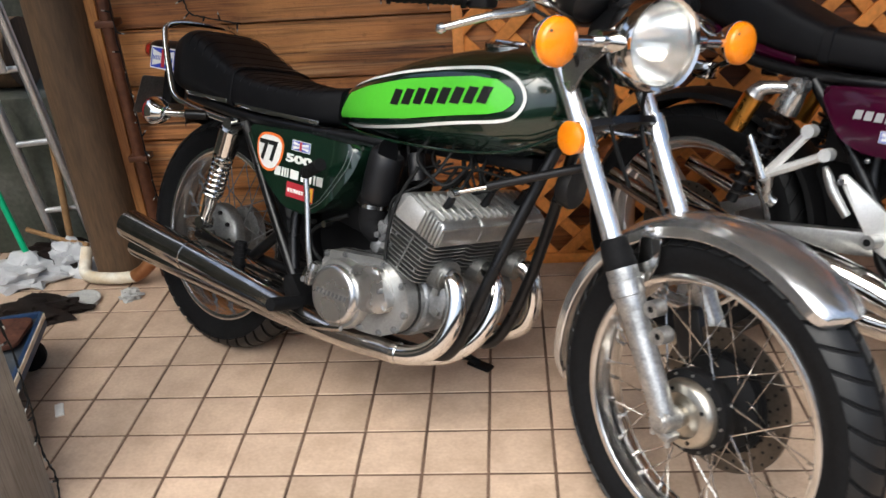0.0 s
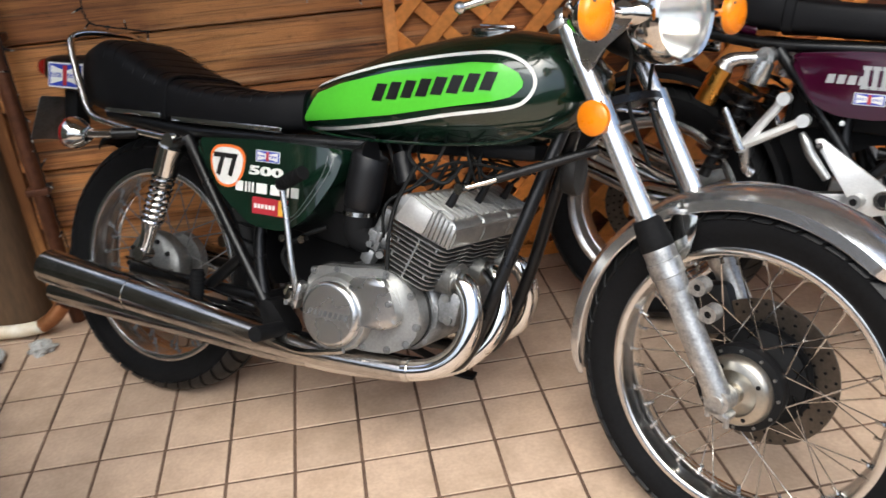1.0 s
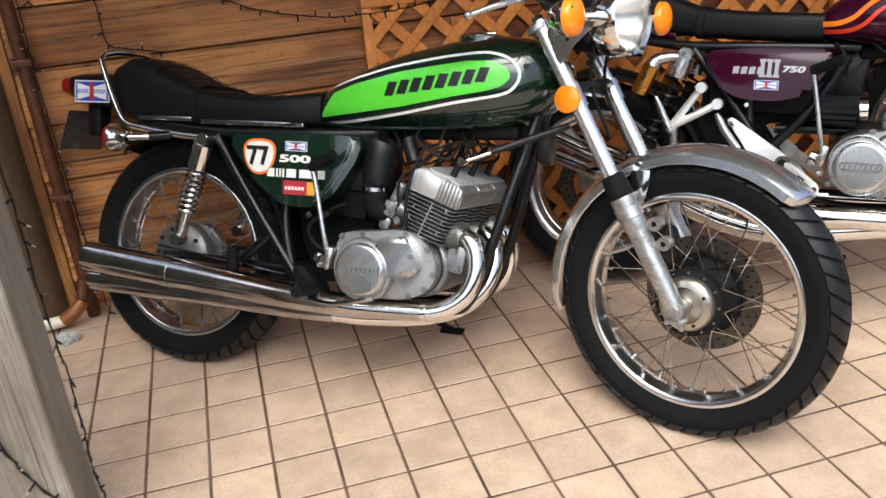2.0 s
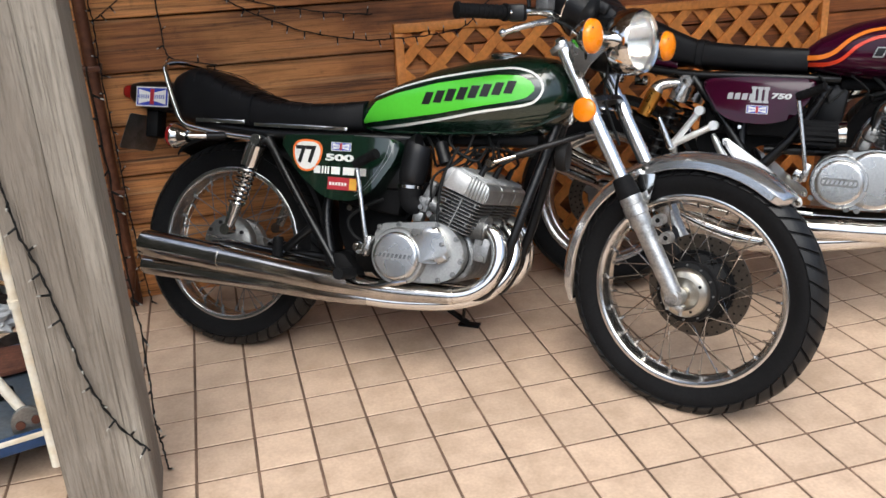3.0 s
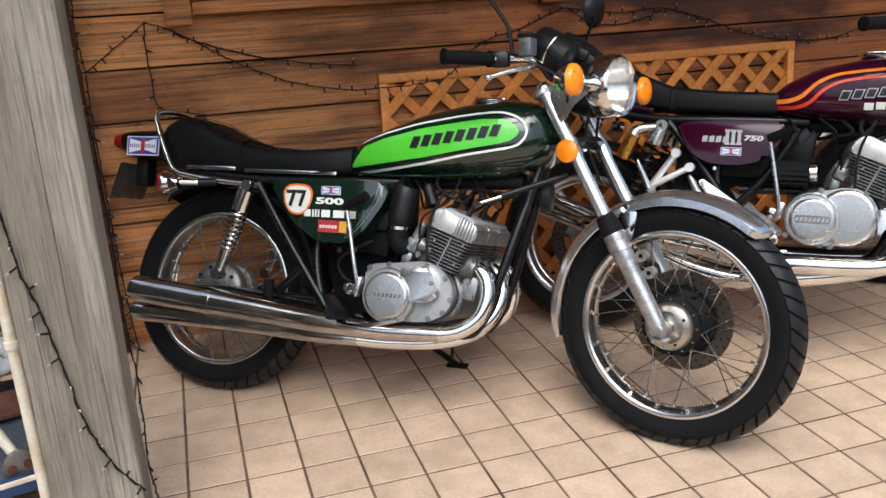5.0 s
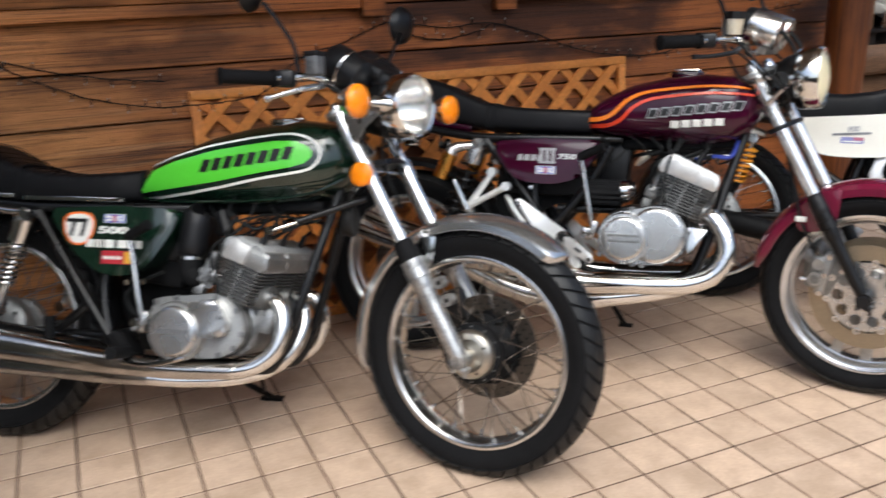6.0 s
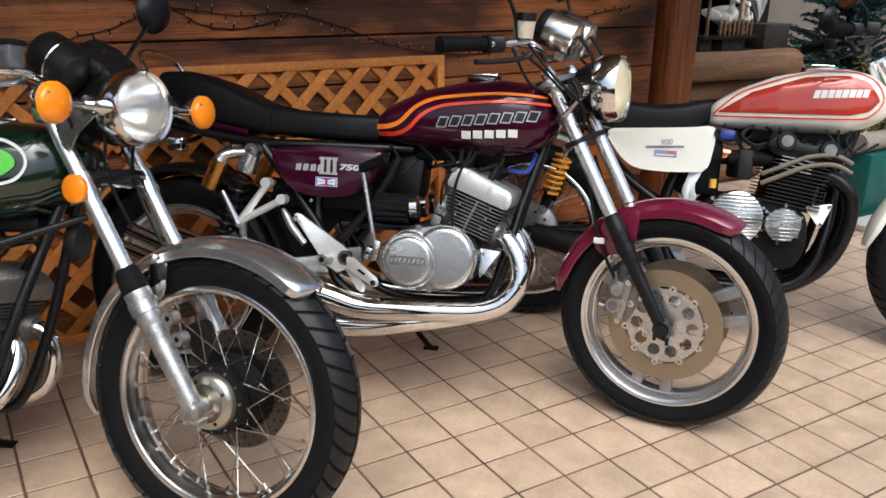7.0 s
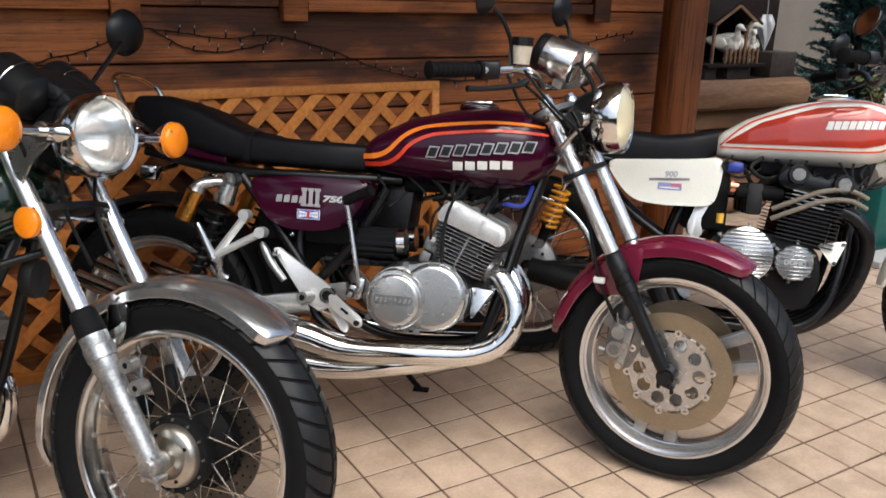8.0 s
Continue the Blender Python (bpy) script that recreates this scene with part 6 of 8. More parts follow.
# ---- the purple three-cylinder machine ----
def purple_motorcycle():
    top = group_top("motorcycle", pose(1.412, 0.125, 0, 0, 0, -41.3) @ pose(0, 0, 0, -13), "dark purple motorcycle with orange tank stripes and polished engine", "motorcycle", "parked motorcycles")
    WB, rr, rf = 1.455, 0.312, 0.312
    base = Vector((WB, 0, rf)) - 0.06 * Vector((math.cos(radians(27)), 0, math.sin(radians(27))))
    S = steer_matrix(base, 27, 18.7)
    CAST = ALLOYWHEEL
    rw = cast_wheel(top, "rear_wheel", pose(0, 0, rr), 0.231, rr, 0.135, "silver three-spoke cast rear wheel", CAST)
    drilled_disc(rw, -0.062, 0.07, 0.118, RUSTDISC, "drilled rear brake disc")
    fw = cast_wheel(top, "front_wheel", S @ pose(WB, 0, rf), 0.243, rf, 0.112, "silver three-spoke cast front wheel", CAST)
    floating_disc(fw, -0.064, -1)
    floating_disc(fw, 0.064, 1)
    part("axle_nut", cyl(bmesh.new(), (0, -0.128, 0), (0, -0.06, 0), 0.017, n=16), PLASTIC, fw)
    tank = Shell([(0.592, 0.098, 0.768, 0.835), (0.63, 0.122, 0.757, 0.868), (0.72, 0.146, 0.748, 0.914), (0.84, 0.158, 0.735, 0.943), (0.95, 0.162, 0.732, 0.953), (1.03, 0.152, 0.742, 0.945), (1.08, 0.122, 0.772, 0.917), (1.108, 0.07, 0.81, 0.88), (1.116, 0.03, 0.83, 0.86)], 2.8)
    tk = part("fuel_tank", tank.mesh(56, 40), PURPLE, top, "dark purple metallic fuel tank")
    side = lambda x, z: tank.side(x, z, 0.0024)
    part("stripe", ribbon(bmesh.new(), [(0.600, 0.802), (0.64, 0.805), (0.675, 0.820), (0.715, 0.858), (0.76, 0.882), (0.82, 0.893), (0.95, 0.905), (1.075, 0.902)], 0.0145, side, 8, 0.007), ORANGE, tk, "orange stripe")
    part("stripe", ribbon(bmesh.new(), [(0.604, 0.783), (0.66, 0.785), (0.70, 0.802), (0.735, 0.838), (0.78, 0.862), (0.84, 0.873), (0.96, 0.884), (1.085, 0.882)], 0.012, side, 8, 0.007), REDDECAL, tk, "red-orange stripe")
    pieces("name_block", slant_bars(bmesh.new(), 0.782, 1.062, 0.820, 0.030, 8, lambda x, z: tank.side(x, z, 0.0026), 0.35, 0.030, 0.8), SILVERDECAL, tk, "row of slanted silver name blocks")
    pieces("name_core", slant_bars(bmesh.new(), 0.7855, 1.0655, 0.820, 0.0225, 8, lambda x, z: tank.side(x, z, 0.0034), 0.35, 0.030, 0.60), INK, tk)
    pieces("maker_block", slant_bars(bmesh.new(), 0.850, 1.008, 0.789, 0.021, 5, lambda x, z: tank.side(x, z, 0.0026), 0.0, 0.012, 0.8), WHITELINE, tk, "row of white blocks")
    fuel_cap(top, 0.885, 0.950)
    sh = Shell([(-0.095, 0.06, 0.855, 0.905), (-0.06, 0.10, 0.838, 0.935), (0.03, 0.122, 0.815, 0.938), (0.12, 0.130, 0.788, 0.915), (0.20, 0.132, 0.772, 0.878), (0.28, 0.132, 0.764, 0.848), (0.40, 0.132, 0.759, 0.838), (0.52, 0.126, 0.757, 0.835), (0.606, 0.106, 0.759, 0.834)], 5.5)
    seat(top, sh, (), 0.285, "plain black vinyl seat with raised tail")
    part("tail_cowl", Shell([(-0.13, 0.05, 0.80, 0.835), (-0.08, 0.085, 0.79, 0.85), (0.05, 0.11, 0.765, 0.83), (0.22, 0.118, 0.745, 0.79)], 3).mesh(24, 24), PURPLE, top, "purple tail cowl")
    part("tail_lamp", Shell([(-0.165, 0.025, 0.805, 0.83), (-0.15, 0.04, 0.797, 0.838), (-0.125, 0.045, 0.795, 0.84)], 3).mesh(8, 16), REDLENS, top, "red tail lamp")
    half = [(0.06, -0.135, 0.79), (0.0, -0.14, 0.81), (-0.05, -0.14, 0.87), (-0.105, -0.125, 0.955), (-0.125, -0.09, 0.985), (-0.12, 0, 0.992)]
    part("grab_rail", tube(bmesh.new(), half + [(x, -y, z) for x, y, z in half[-2::-1]], 0.008, 10), CHROME, top, "chrome grab rail")
    for sg in (-1, 1):
        part("signal_stem", cyl(bmesh.new(), (0.06, 0.08 * sg, 0.745), (0.05, 0.165 * sg, 0.725), 0.008, n=10), CHROME, top)
        part("turn_signal", box(bmesh.new(), (0.05, 0.05, 0.04), pose(0.046, 0.187 * sg, 0.722), 0.008), CHROME, top, "small square chrome rear signal")
    Y = -0.178
    cover = part("side_cover", plate(bmesh.new(), rounded([(0.305, 0.725), (0.45, 0.738), (0.645, 0.738), (0.63, 0.68), (0.585, 0.617), (0.51, 0.597), (0.42, 0.600), (0.37, 0.622)], 0.03), Y, -0.09, 0.013), PURPLE, top, "dark purple flank cover")
    place("capacity_figure", text_mesh("750", 0.0215, 0.15, 0.001), LIGHTDECAL, cover, smooth=False, m=pose(0.546, Y - 0.001, 0.683) @ Matrix.Diagonal((1.75, 1, 1, 1)) @ FACING)
    bm = bmesh.new()
    for k in range(4):
        plate(bm, [(0.392 + 0.021 * k, 0.668), (0.408 + 0.021 * k, 0.669), (0.410 + 0.021 * k, 0.688), (0.395 + 0.021 * k, 0.687)], Y - 0.001, Y)
    pieces("model_block", bm, SILVERDECAL, cover, "grey model name blocks")
    bm = bmesh.new()
    for x in (0.464, 0.482, 0.500):
        plate(bm, [(x, 0.662), (x + 0.010, 0.662), (x + 0.010, 0.708), (x, 0.708)], Y - 0.0014, Y)
        plate(bm, [(x - 0.003, 0.701), (x + 0.013, 0.701), (x + 0.013, 0.709), (x - 0.003, 0.709)], Y - 0.0016, Y)
        plate(bm, [(x - 0.003, 0.661), (x + 0.013, 0.661), (x + 0.013, 0.668), (x - 0.003, 0.668)], Y - 0.0016, Y)
    pieces("model_block", bm, SILVERDECAL, cover)
    club_sticker(cover, 0.452, 0.514, 0.628, 0.653, Y)
    part("cover_screw", screw(bmesh.new(), 0.437, -0.16, 0.585), CHROME, top)
    frame_tubes(top, [
        [(1.115, 0, 0.92), (1.06, 0, 0.80)],
        [(1.085, 0.028, 0.82), (1.02, 0.07, 0.60), (0.985, 0.10, 0.46), (0.945, 0.105, 0.345), (0.88, 0.105, 0.30), (0.66, 0.105, 0.29), (0.53, 0.115, 0.34), (0.48, 0.12, 0.42), (0.44, 0.11, 0.58), (0.50, 0.09, 0.70)],
        [(1.08, 0.0, 0.85), (0.82, 0.0, 0.775), (0.55, 0.0, 0.74)],
        [(0.70, 0.06, 0.745), (0.45, 0.11, 0.742), (0.22, 0.118, 0.742), (-0.02, 0.10, 0.78)],
        [(0.275, 0.125, 0.73), (0.40, 0.130, 0.58), (0.53, 0.13, 0.40)],
        [(0.675, 0.12, 0.72), (0.60, 0.125, 0.58), (0.50, 0.125, 0.46)],
        [(0.51, 0.09, 0.52), (0.70, 0.09, 0.525)],
    ])
    part("frame_tube", cyl(bmesh.new(), (1.125, 0, 0.955), (1.055, 0, 0.81), 0.032, n=20), BLACK, top)
    for sg in (-1, 1):
        bm = box(bmesh.new(), (0.56, 0.035, 0.055), pose(0.245, 0.112 * sg, 0.365, 0, -9.5, 0), 0.006)
        part("swing_arm", bm, ALLOY, top, "silver box-section swing arm")
        s = part("shock_absorber", tube(bmesh.new(), [(0.258, 0.165 * sg, 0.705), (0.247, 0.164 * sg, 0.675), (0.241, 0.163 * sg, 0.655)], [0.024, 0.028, 0.028], 18, 3), SATIN, top, "gas shock absorber with gold reservoir")
        part("shock_mount", cyl(bmesh.new(), (0.262, 0.145 * sg, 0.715), (0.262, 0.186 * sg, 0.715), 0.020, n=18), SATIN, s)
        part("mount_bolt", cyl(bmesh.new(), (0.262, 0.184 * sg, 0.715), (0.262, 0.193 * sg, 0.715), 0.008, n=6), WORNCHROME, s)
        part("spring", coil(bmesh.new(), (0.238, 0.162 * sg, 0.650), (0.165, 0.155 * sg, 0.46), 0.027, 8.0, 0.0048, 6), BLACK, s, "black coil spring")
        part("shock_body", cyl(bmesh.new(), (0.23, 0.162 * sg, 0.63), (0.155, 0.155 * sg, 0.43), 0.014, n=12), PLASTIC, s)
        part("reservoir", cyl(bmesh.new(), (0.176, 0.192 * sg, 0.682), (0.144, 0.192 * sg, 0.605), 0.0235, n=24), GOLD, s, "gold cylindrical reservoir")
        part("reservoir_arm", tube(bmesh.new(), [(0.177, 0.192 * sg, 0.684), (0.190, 0.19 * sg, 0.700), (0.225, 0.178 * sg, 0.708), (0.255, 0.166 * sg, 0.708)], [0.022, 0.017, 0.014, 0.017], 14, 4), SATIN, s)
        bm = bmesh.new()
        for a, b, w in (((0.243, 0.515), (0.318, 0.628), 0.0108), ((0.243, 0.515), (0.364, 0.585), 0.0105)):
            tube(bm, [(a[0], 0.205 * sg, a[1]), (b[0], 0.19 * sg, b[1])], w, 8, 1)
        for c in ((0.243, 0.515), (0.318, 0.628), (0.364, 0.585)):
            cyl(bm, (c[0], 0.18 * sg, c[1]), (c[0], 0.212 * sg, c[1]), 0.0145, n=16)
        hanger = part("peg_hanger", bm, BRIGHT, top, "forked silver peg hanger")
        part("passenger_peg", tube(bmesh.new(), [(0.243, 0.213 * sg, 0.508), (0.212, 0.223 * sg, 0.575), (0.20, 0.228 * sg, 0.600)], [0.012, 0.0095, 0.006], 10, 3), POLISHED, hanger, "folded polished peg")
        part("hanger_foot", tube(bmesh.new(), [(0.25, 0.20 * sg, 0.515), (0.255, 0.195 * sg, 0.47), (0.27, 0.185 * sg, 0.455)], [0.012, 0.011, 0.013], 12, 3), SATIN, hanger)
        plate_pts = rounded([(0.388, 0.544), (0.404, 0.550), (0.542, 0.462), (0.574, 0.430), (0.562, 0.404), (0.522, 0.392), (0.488, 0.408)], 0.008)
        rs = part("rearset", plate(bmesh.new(), plate_pts, 0.168 * sg - 0.005, 0.168 * sg + 0.005, 0.002), BRIGHT, top, "polished rearset plate")
        for lug, off in ((((0.550, 0.438), (0.574, 0.434), (0.643, 0.382), (0.646, 0.362), (0.632, 0.356), (0.556, 0.402)), 0.012), (((0.536, 0.412), (0.566, 0.402), (0.606, 0.354), (0.602, 0.338), (0.586, 0.338)), -0.008)):
            part("rearset_lever", plate(bmesh.new(), rounded(list(lug), 0.008), 0.168 * sg - 0.004 + off * sg, 0.168 * sg + 0.004 + off * sg, 0.0015), BRIGHT, rs)
        part("rearset_ring", cyl(bmesh.new(), (0.546, 0.168 * sg, 0.433), (0.546, 0.182 * sg, 0.433), 0.021, n=18), POLISHED, rs)
        part("rearset_hole", cyl(bmesh.new(), (0.546, 0.180 * sg, 0.433), (0.546, 0.1835 * sg, 0.433), 0.013, n=14), BLACKMAT, rs)
        part("rearset_slot", box(bmesh.new(), (0.024, 0.003, 0.007), pose(0.596, 0.1845 * sg, 0.397, 0, 33, 0), 0.001), BLACKMAT, rs)
        part("foot_peg", cyl(bmesh.new(), (0.497, 0.17 * sg, 0.425), (0.492, 0.222 * sg, 0.428), 0.0155, n=14), ALLOY, rs)
        part("peg_bore", cyl(bmesh.new(), (0.492, 0.222 * sg, 0.428), (0.4918, 0.2235 * sg, 0.428), 0.008, n=12), BLACKMAT, rs)
        for x, z in ((0.404, 0.534), (0.632, 0.370)):
            part("rearset_bolt", cyl(bmesh.new(), (x, 0.17 * sg, z), (x, 0.194 * sg, z), 0.008, n=10), WORNCHROME, rs)
        part("rear_master", tube(bmesh.new(), [(0.362, 0.185 * sg, 0.558), (0.375, 0.187 * sg, 0.538), (0.392, 0.187 * sg, 0.508), (0.430, 0.187 * sg, 0.464)], [0.006, 0.011, 0.011, 0.009], 12, 3), ALLOY, rs)
        part("engine_plate", plate(bmesh.new(), rounded([(0.915, 0.486), (0.980, 0.478), (0.922, 0.398)], 0.012), 0.15 * sg - 0.004, 0.15 * sg + 0.004, 0.001), POLISHED, top, "polished triangular engine plate")
    part("rear_mudguard", arc_band(bmesh.new(), (0, rr), 0.352, 0, 150, 0.075), BLACKMAT, top, "black rear mudguard")
    part("battery_box", box(bmesh.new(), (0.28, 0.22, 0.17), pose(0.46, 0, 0.645), 0.015), BLACKMAT, top, "black battery box")
    # added black sheet, darkens the openings above the swing arm
    part("dark_backing", plate(bmesh.new(), rounded([(0.30, 0.66), (0.62, 0.66), (0.62, 0.545), (0.47, 0.525), (0.42, 0.46), (0.40, 0.36), (0.33, 0.33), (0.29, 0.48)], 0.02), -0.03, 0.03, 0.004), BLACKMAT, top, "black plate added to darken the gap over the swing arm")
    part("wiring_tray", box(bmesh.new(), (0.36, 0.09, 0.035), pose(0.88, 0, 0.738, 0, -2, 0), 0.012), BLACKMAT, top, "black tray of wiring below the tank")
    rng = random.Random(21)
    for k in range(12):
        x, y = 0.66 + 0.030 * k, rng.uniform(-0.12, 0.04)
        line = [(x - 0.02, y, 0.755), (x + rng.uniform(-0.03, 0.03), y - 0.02, 0.715), (x + rng.uniform(-0.02, 0.04), y - 0.01, 0.675 + rng.uniform(-0.03, 0.03)), (x + 0.05 + rng.uniform(0, 0.04), y + 0.02, 0.715)]
        part("wiring", tube(bmesh.new(), line, rng.choice((0.003, 0.004, 0.006)), 7, 5), CABLE, top)
    part("oil_tank", box(bmesh.new(), (0.11, 0.14, 0.13), pose(0.672, 0.04, 0.675, 0, 6, 0), 0.015), PLASTIC, top, "black oil tank under the seat")
    triple_engine(top, 0.087, 0.093, SATIN, COVERALLOY, HEADALLOY, DULL, 20.5, True)
    for y in (-0.135, 0, 0.135):
        f = part("air_filter", cyl(bmesh.new(), (0.615, y, 0.575), (0.725, y, 0.585), 0.038, 0.033, 20), RUBBER, top, "black cone air filter")
        part("filter_clamp", cyl(bmesh.new(), (0.718, y, 0.584), (0.738, y, 0.586), 0.034, n=20), CHROME, f)
        bm = bmesh.new()
        for k in range(14):
            a = 2 * math.pi * k / 14
            box(bm, (0.095, 0.006, 0.008), pose(0.665, y + 0.037 * math.cos(a), 0.579 + 0.037 * math.sin(a)))
        part("filter_pleats", bm, BLACKMAT, f, smooth=False)
    up_pipe = [(0.955, -0.135, 0.53), (0.99, -0.15, 0.515), (1.028, -0.165, 0.46), (1.033, -0.172, 0.40), (0.998, -0.176, 0.345), (0.93, -0.178, 0.315), (0.84, -0.180, 0.306), (0.73, -0.182, 0.302), (0.60, -0.184, 0.300), (0.50, -0.188, 0.325), (0.40, -0.195, 0.345), (0.22, -0.20, 0.36), (0.05, -0.203, 0.375), (0.0, -0.203, 0.383), (-0.15, -0.203, 0.428)]
    rad = [0.023, 0.025, 0.027, 0.028, 0.029, 0.030, 0.030, 0.031, 0.034, 0.038, 0.040, 0.040, 0.034, 0.022, 0.022]
    for sg in (1, -1):
        pts = [(x, y * sg, z) for x, y, z in up_pipe]
        ch = part("expansion_chamber", tube(bmesh.new(), pts, rad, 24, 5), CHROME, top, "bright chrome expansion chamber")
        for i in (2, 3, 4, 5, 6, 8, 10):
            a, b = Vector(pts[i]), Vector(pts[i + 1])
            part("weld_bead", tube(bmesh.new(), [a, a + (b - a).normalized() * 0.005], rad[i] + 0.0016, 24, 1), CHROME, ch)
        part("pipe_collar", tube(bmesh.new(), [(0.948, -0.132 * sg, 0.535), (0.968, -0.14 * sg, 0.528)], 0.036, 18, 1), DULL, ch)
        for off in (-0.027, 0.027):
            part("pipe_spring", coil(bmesh.new(), (0.958, -0.142 * sg, 0.545 + off * 0.4), (1.01, -0.162 * sg + off * 0.8, 0.50 + off * 0.3), 0.005, 9, 0.0012, 4), WORNCHROME, ch)
    mid_pipe = [(0.955, 0, 0.53), (1.0, -0.01, 0.515), (1.03, -0.02, 0.45), (1.01, -0.035, 0.36), (0.94, -0.05, 0.30), (0.85, -0.07, 0.272), (0.72, -0.09, 0.250), (0.58, -0.10, 0.232), (0.45, -0.11, 0.240), (0.30, -0.12, 0.285), (0.15, -0.14, 0.36), (0.04, -0.15, 0.405), (-0.12, -0.15, 0.465)]
    part("expansion_chamber", tube(bmesh.new(), mid_pipe, [0.022, 0.023, 0.024, 0.025, 0.026, 0.028, 0.031, 0.036, 0.038, 0.036, 0.030, 0.022, 0.022], 24, 5), CHROME, top, "bright chrome expansion chamber")
    st = part("side_stand", tube(bmesh.new(), [(0.64, 0.12, 0.26), (0.68, 0.24, 0.16), (0.712, 0.335, 0.085)], 0.009, 10), BLACKMAT, top, "black side stand")
    part("stand_foot", box(bmesh.new(), (0.05, 0.03, 0.008), pose(0.716, 0.342, 0.080, 13), 0.002), BLACKMAT, st)
    fork(top, S, (1.098, 0.985), (1.455, 0.314), 0.098, 0.575, STANCHION, BLACK, PLASTIC, 0.0190, 0.0190)
    for z in (0.955, 0.80):
        x = 1.098 + (0.985 - z) * 0.53
        part("fork_yoke", plate(bmesh.new(), rounded([(-0.124, -0.024), (0.124, -0.024), (0.124, 0.024), (0.04, 0.05), (-0.04, 0.05), (-0.124, 0.024)], 0.02), -0.007, 0.007, 0.002, S @ pose(x - 0.012, 0, z, 0, 0, 90) @ pose(0, 0, 0, 63)), ALLOY if z > 0.9 else BLACK, top)
    guard = part("front_mudguard", arc_band(bmesh.new(), (WB, rf), 0.338, 58, 172, 0.066, drop=0.036, steps=64, tip=0.09), FENDERRED, top, "glossy plum front mudguard", m=S)
    for sg in (-1, 1):
        part("mudguard_skirt", plate(bmesh.new(), rounded([(1.235, 0.545), (1.30, 0.612), (1.372, 0.632), (1.36, 0.525), (1.335, 0.50), (1.26, 0.49)], 0.02), 0.068 * sg - 0.002, 0.068 * sg + 0.002, 0.001), FENDERRED, guard)
        caliper(top, S, pose(1.318, 0.064 * sg, 0.375, 0, 12, 0) @ pose(0, 0, 0, 0, 0, 0 if sg < 0 else 180))
        part("brake_hose", tube(bmesh.new(), [(1.31, 0.07 * sg, 0.43), (1.27, 0.085 * sg, 0.52), (1.245, 0.08 * sg, 0.60), (1.20, 0.05 * sg, 0.75)], 0.005, 8), CABLE, top, m=S)
        part("hose_clip", box(bmesh.new(), (0.03, 0.012, 0.016), pose(1.265, 0.088 * sg, 0.535), 0.003), WHITELINE, top, m=S)
        br = tube(bmesh.new(), [(1.122, 0.118 * sg, 0.943), (1.17, 0.118 * sg, 0.952), (1.222, 0.118 * sg, 0.948)], [0.009, 0.0065, 0.011], 8, 3)
        tube(br, [(1.158, 0.118 * sg, 0.872), (1.185, 0.118 * sg, 0.905), (1.218, 0.118 * sg, 0.942)], [0.009, 0.006, 0.009], 8, 3)
        part("lamp_bracket", br, SATIN, top, "silver lamp bracket", m=S)
        for u in (0.05, 0.85):
            p = on_line((1.112, 0.098 * sg, 0.958), (1.165, 0.098 * sg, 0.858), u)
            part("bracket_clamp", tube(bmesh.new(), [p, on_line(p, (1.165 + p.x - 1.112, 0.098 * sg, p.z - 0.1), 0.18)], 0.0225, 18, 1), SATIN, top, m=S)
    headlight(top, S, 1.265, 0.945, 0.087, BLACK, "round black headlight with chrome rim", 0.0, 0, WARMGLASS)
    part("position_lamp", cyl(bmesh.new(), (1.20, -0.125, 0.945), (1.20, -0.165, 0.945), 0.024, n=18), CHROME, top, m=S)
    for sg in (-1, 1):
        g = part("instrument", lathe(bmesh.new(), [(0.003, -0.062), (0.046, -0.060), (0.050, -0.05), (0.050, -0.035)], 32), PLASTIC, top, "chrome instrument cup", m=S @ axis_x(1.118, 0.060 * sg, 1.088, -22))
        part("instrument_shell", lathe(bmesh.new(), [(0.0495, -0.040), (0.050, -0.03), (0.050, 0.040), (0.048, 0.047), (0.043, 0.050), (0.002, 0.050)], 32), DULLCHROME, g, "bright chrome shell")
        part("drive_cable", tube(bmesh.new(), [(1.17, 0.055 * sg, 1.08), (1.21, 0.05 * sg, 1.02), (1.20, 0.05 * sg, 0.94), (1.17, 0.04 * sg, 0.85)], 0.006, 8), CABLE, top, m=S)
    part("instrument_plate", box(bmesh.new(), (0.03, 0.16, 0.06), pose(1.13, 0, 1.045, 0, 25, 0), 0.006), ALLOY, top, m=S)
    handlebar(top, S, [(1.075, 0, 1.02), (1.08, 0.07, 1.022), (1.085, 0.13, 1.045), (1.07, 0.20, 1.062), (1.03, 0.27, 1.060), (0.945, 0.42, 1.058)], (1.005, 0.305, 1.060), (0.94, 0.425, 1.058), CHROME)
    for sg in (-1, 1):
        part("hand_lever", tube(bmesh.new(), [(1.095, 0.225 * sg, 1.035), (1.09, 0.28 * sg, 1.025), (1.05, 0.35 * sg, 1.018), (1.02, 0.40 * sg, 1.018)], [0.009, 0.007, 0.006, 0.007], 10), PLASTIC, top, "black hand lever", m=S)
        mirror(top, S, [(1.06, 0.225 * sg, 1.07), (1.052, 0.228 * sg, 1.13), (1.035, 0.245 * sg, 1.18), (1.02, 0.26 * sg, 1.20)], (1.003, 0.275 * sg, 1.232), (-0.9, 0.1 * sg, 0.1), 0.050)
    res = part("brake_reservoir", cyl(bmesh.new(), (1.075, -0.215, 1.075), (1.078, -0.215, 1.118), 0.020, 0.024, 18), WHITEPVC, top, "translucent brake fluid cup", m=S)
    part("reservoir_cap", cyl(bmesh.new(), (1.078, -0.215, 1.118), (1.079, -0.215, 1.138), 0.027, n=8), PLASTIC, res)
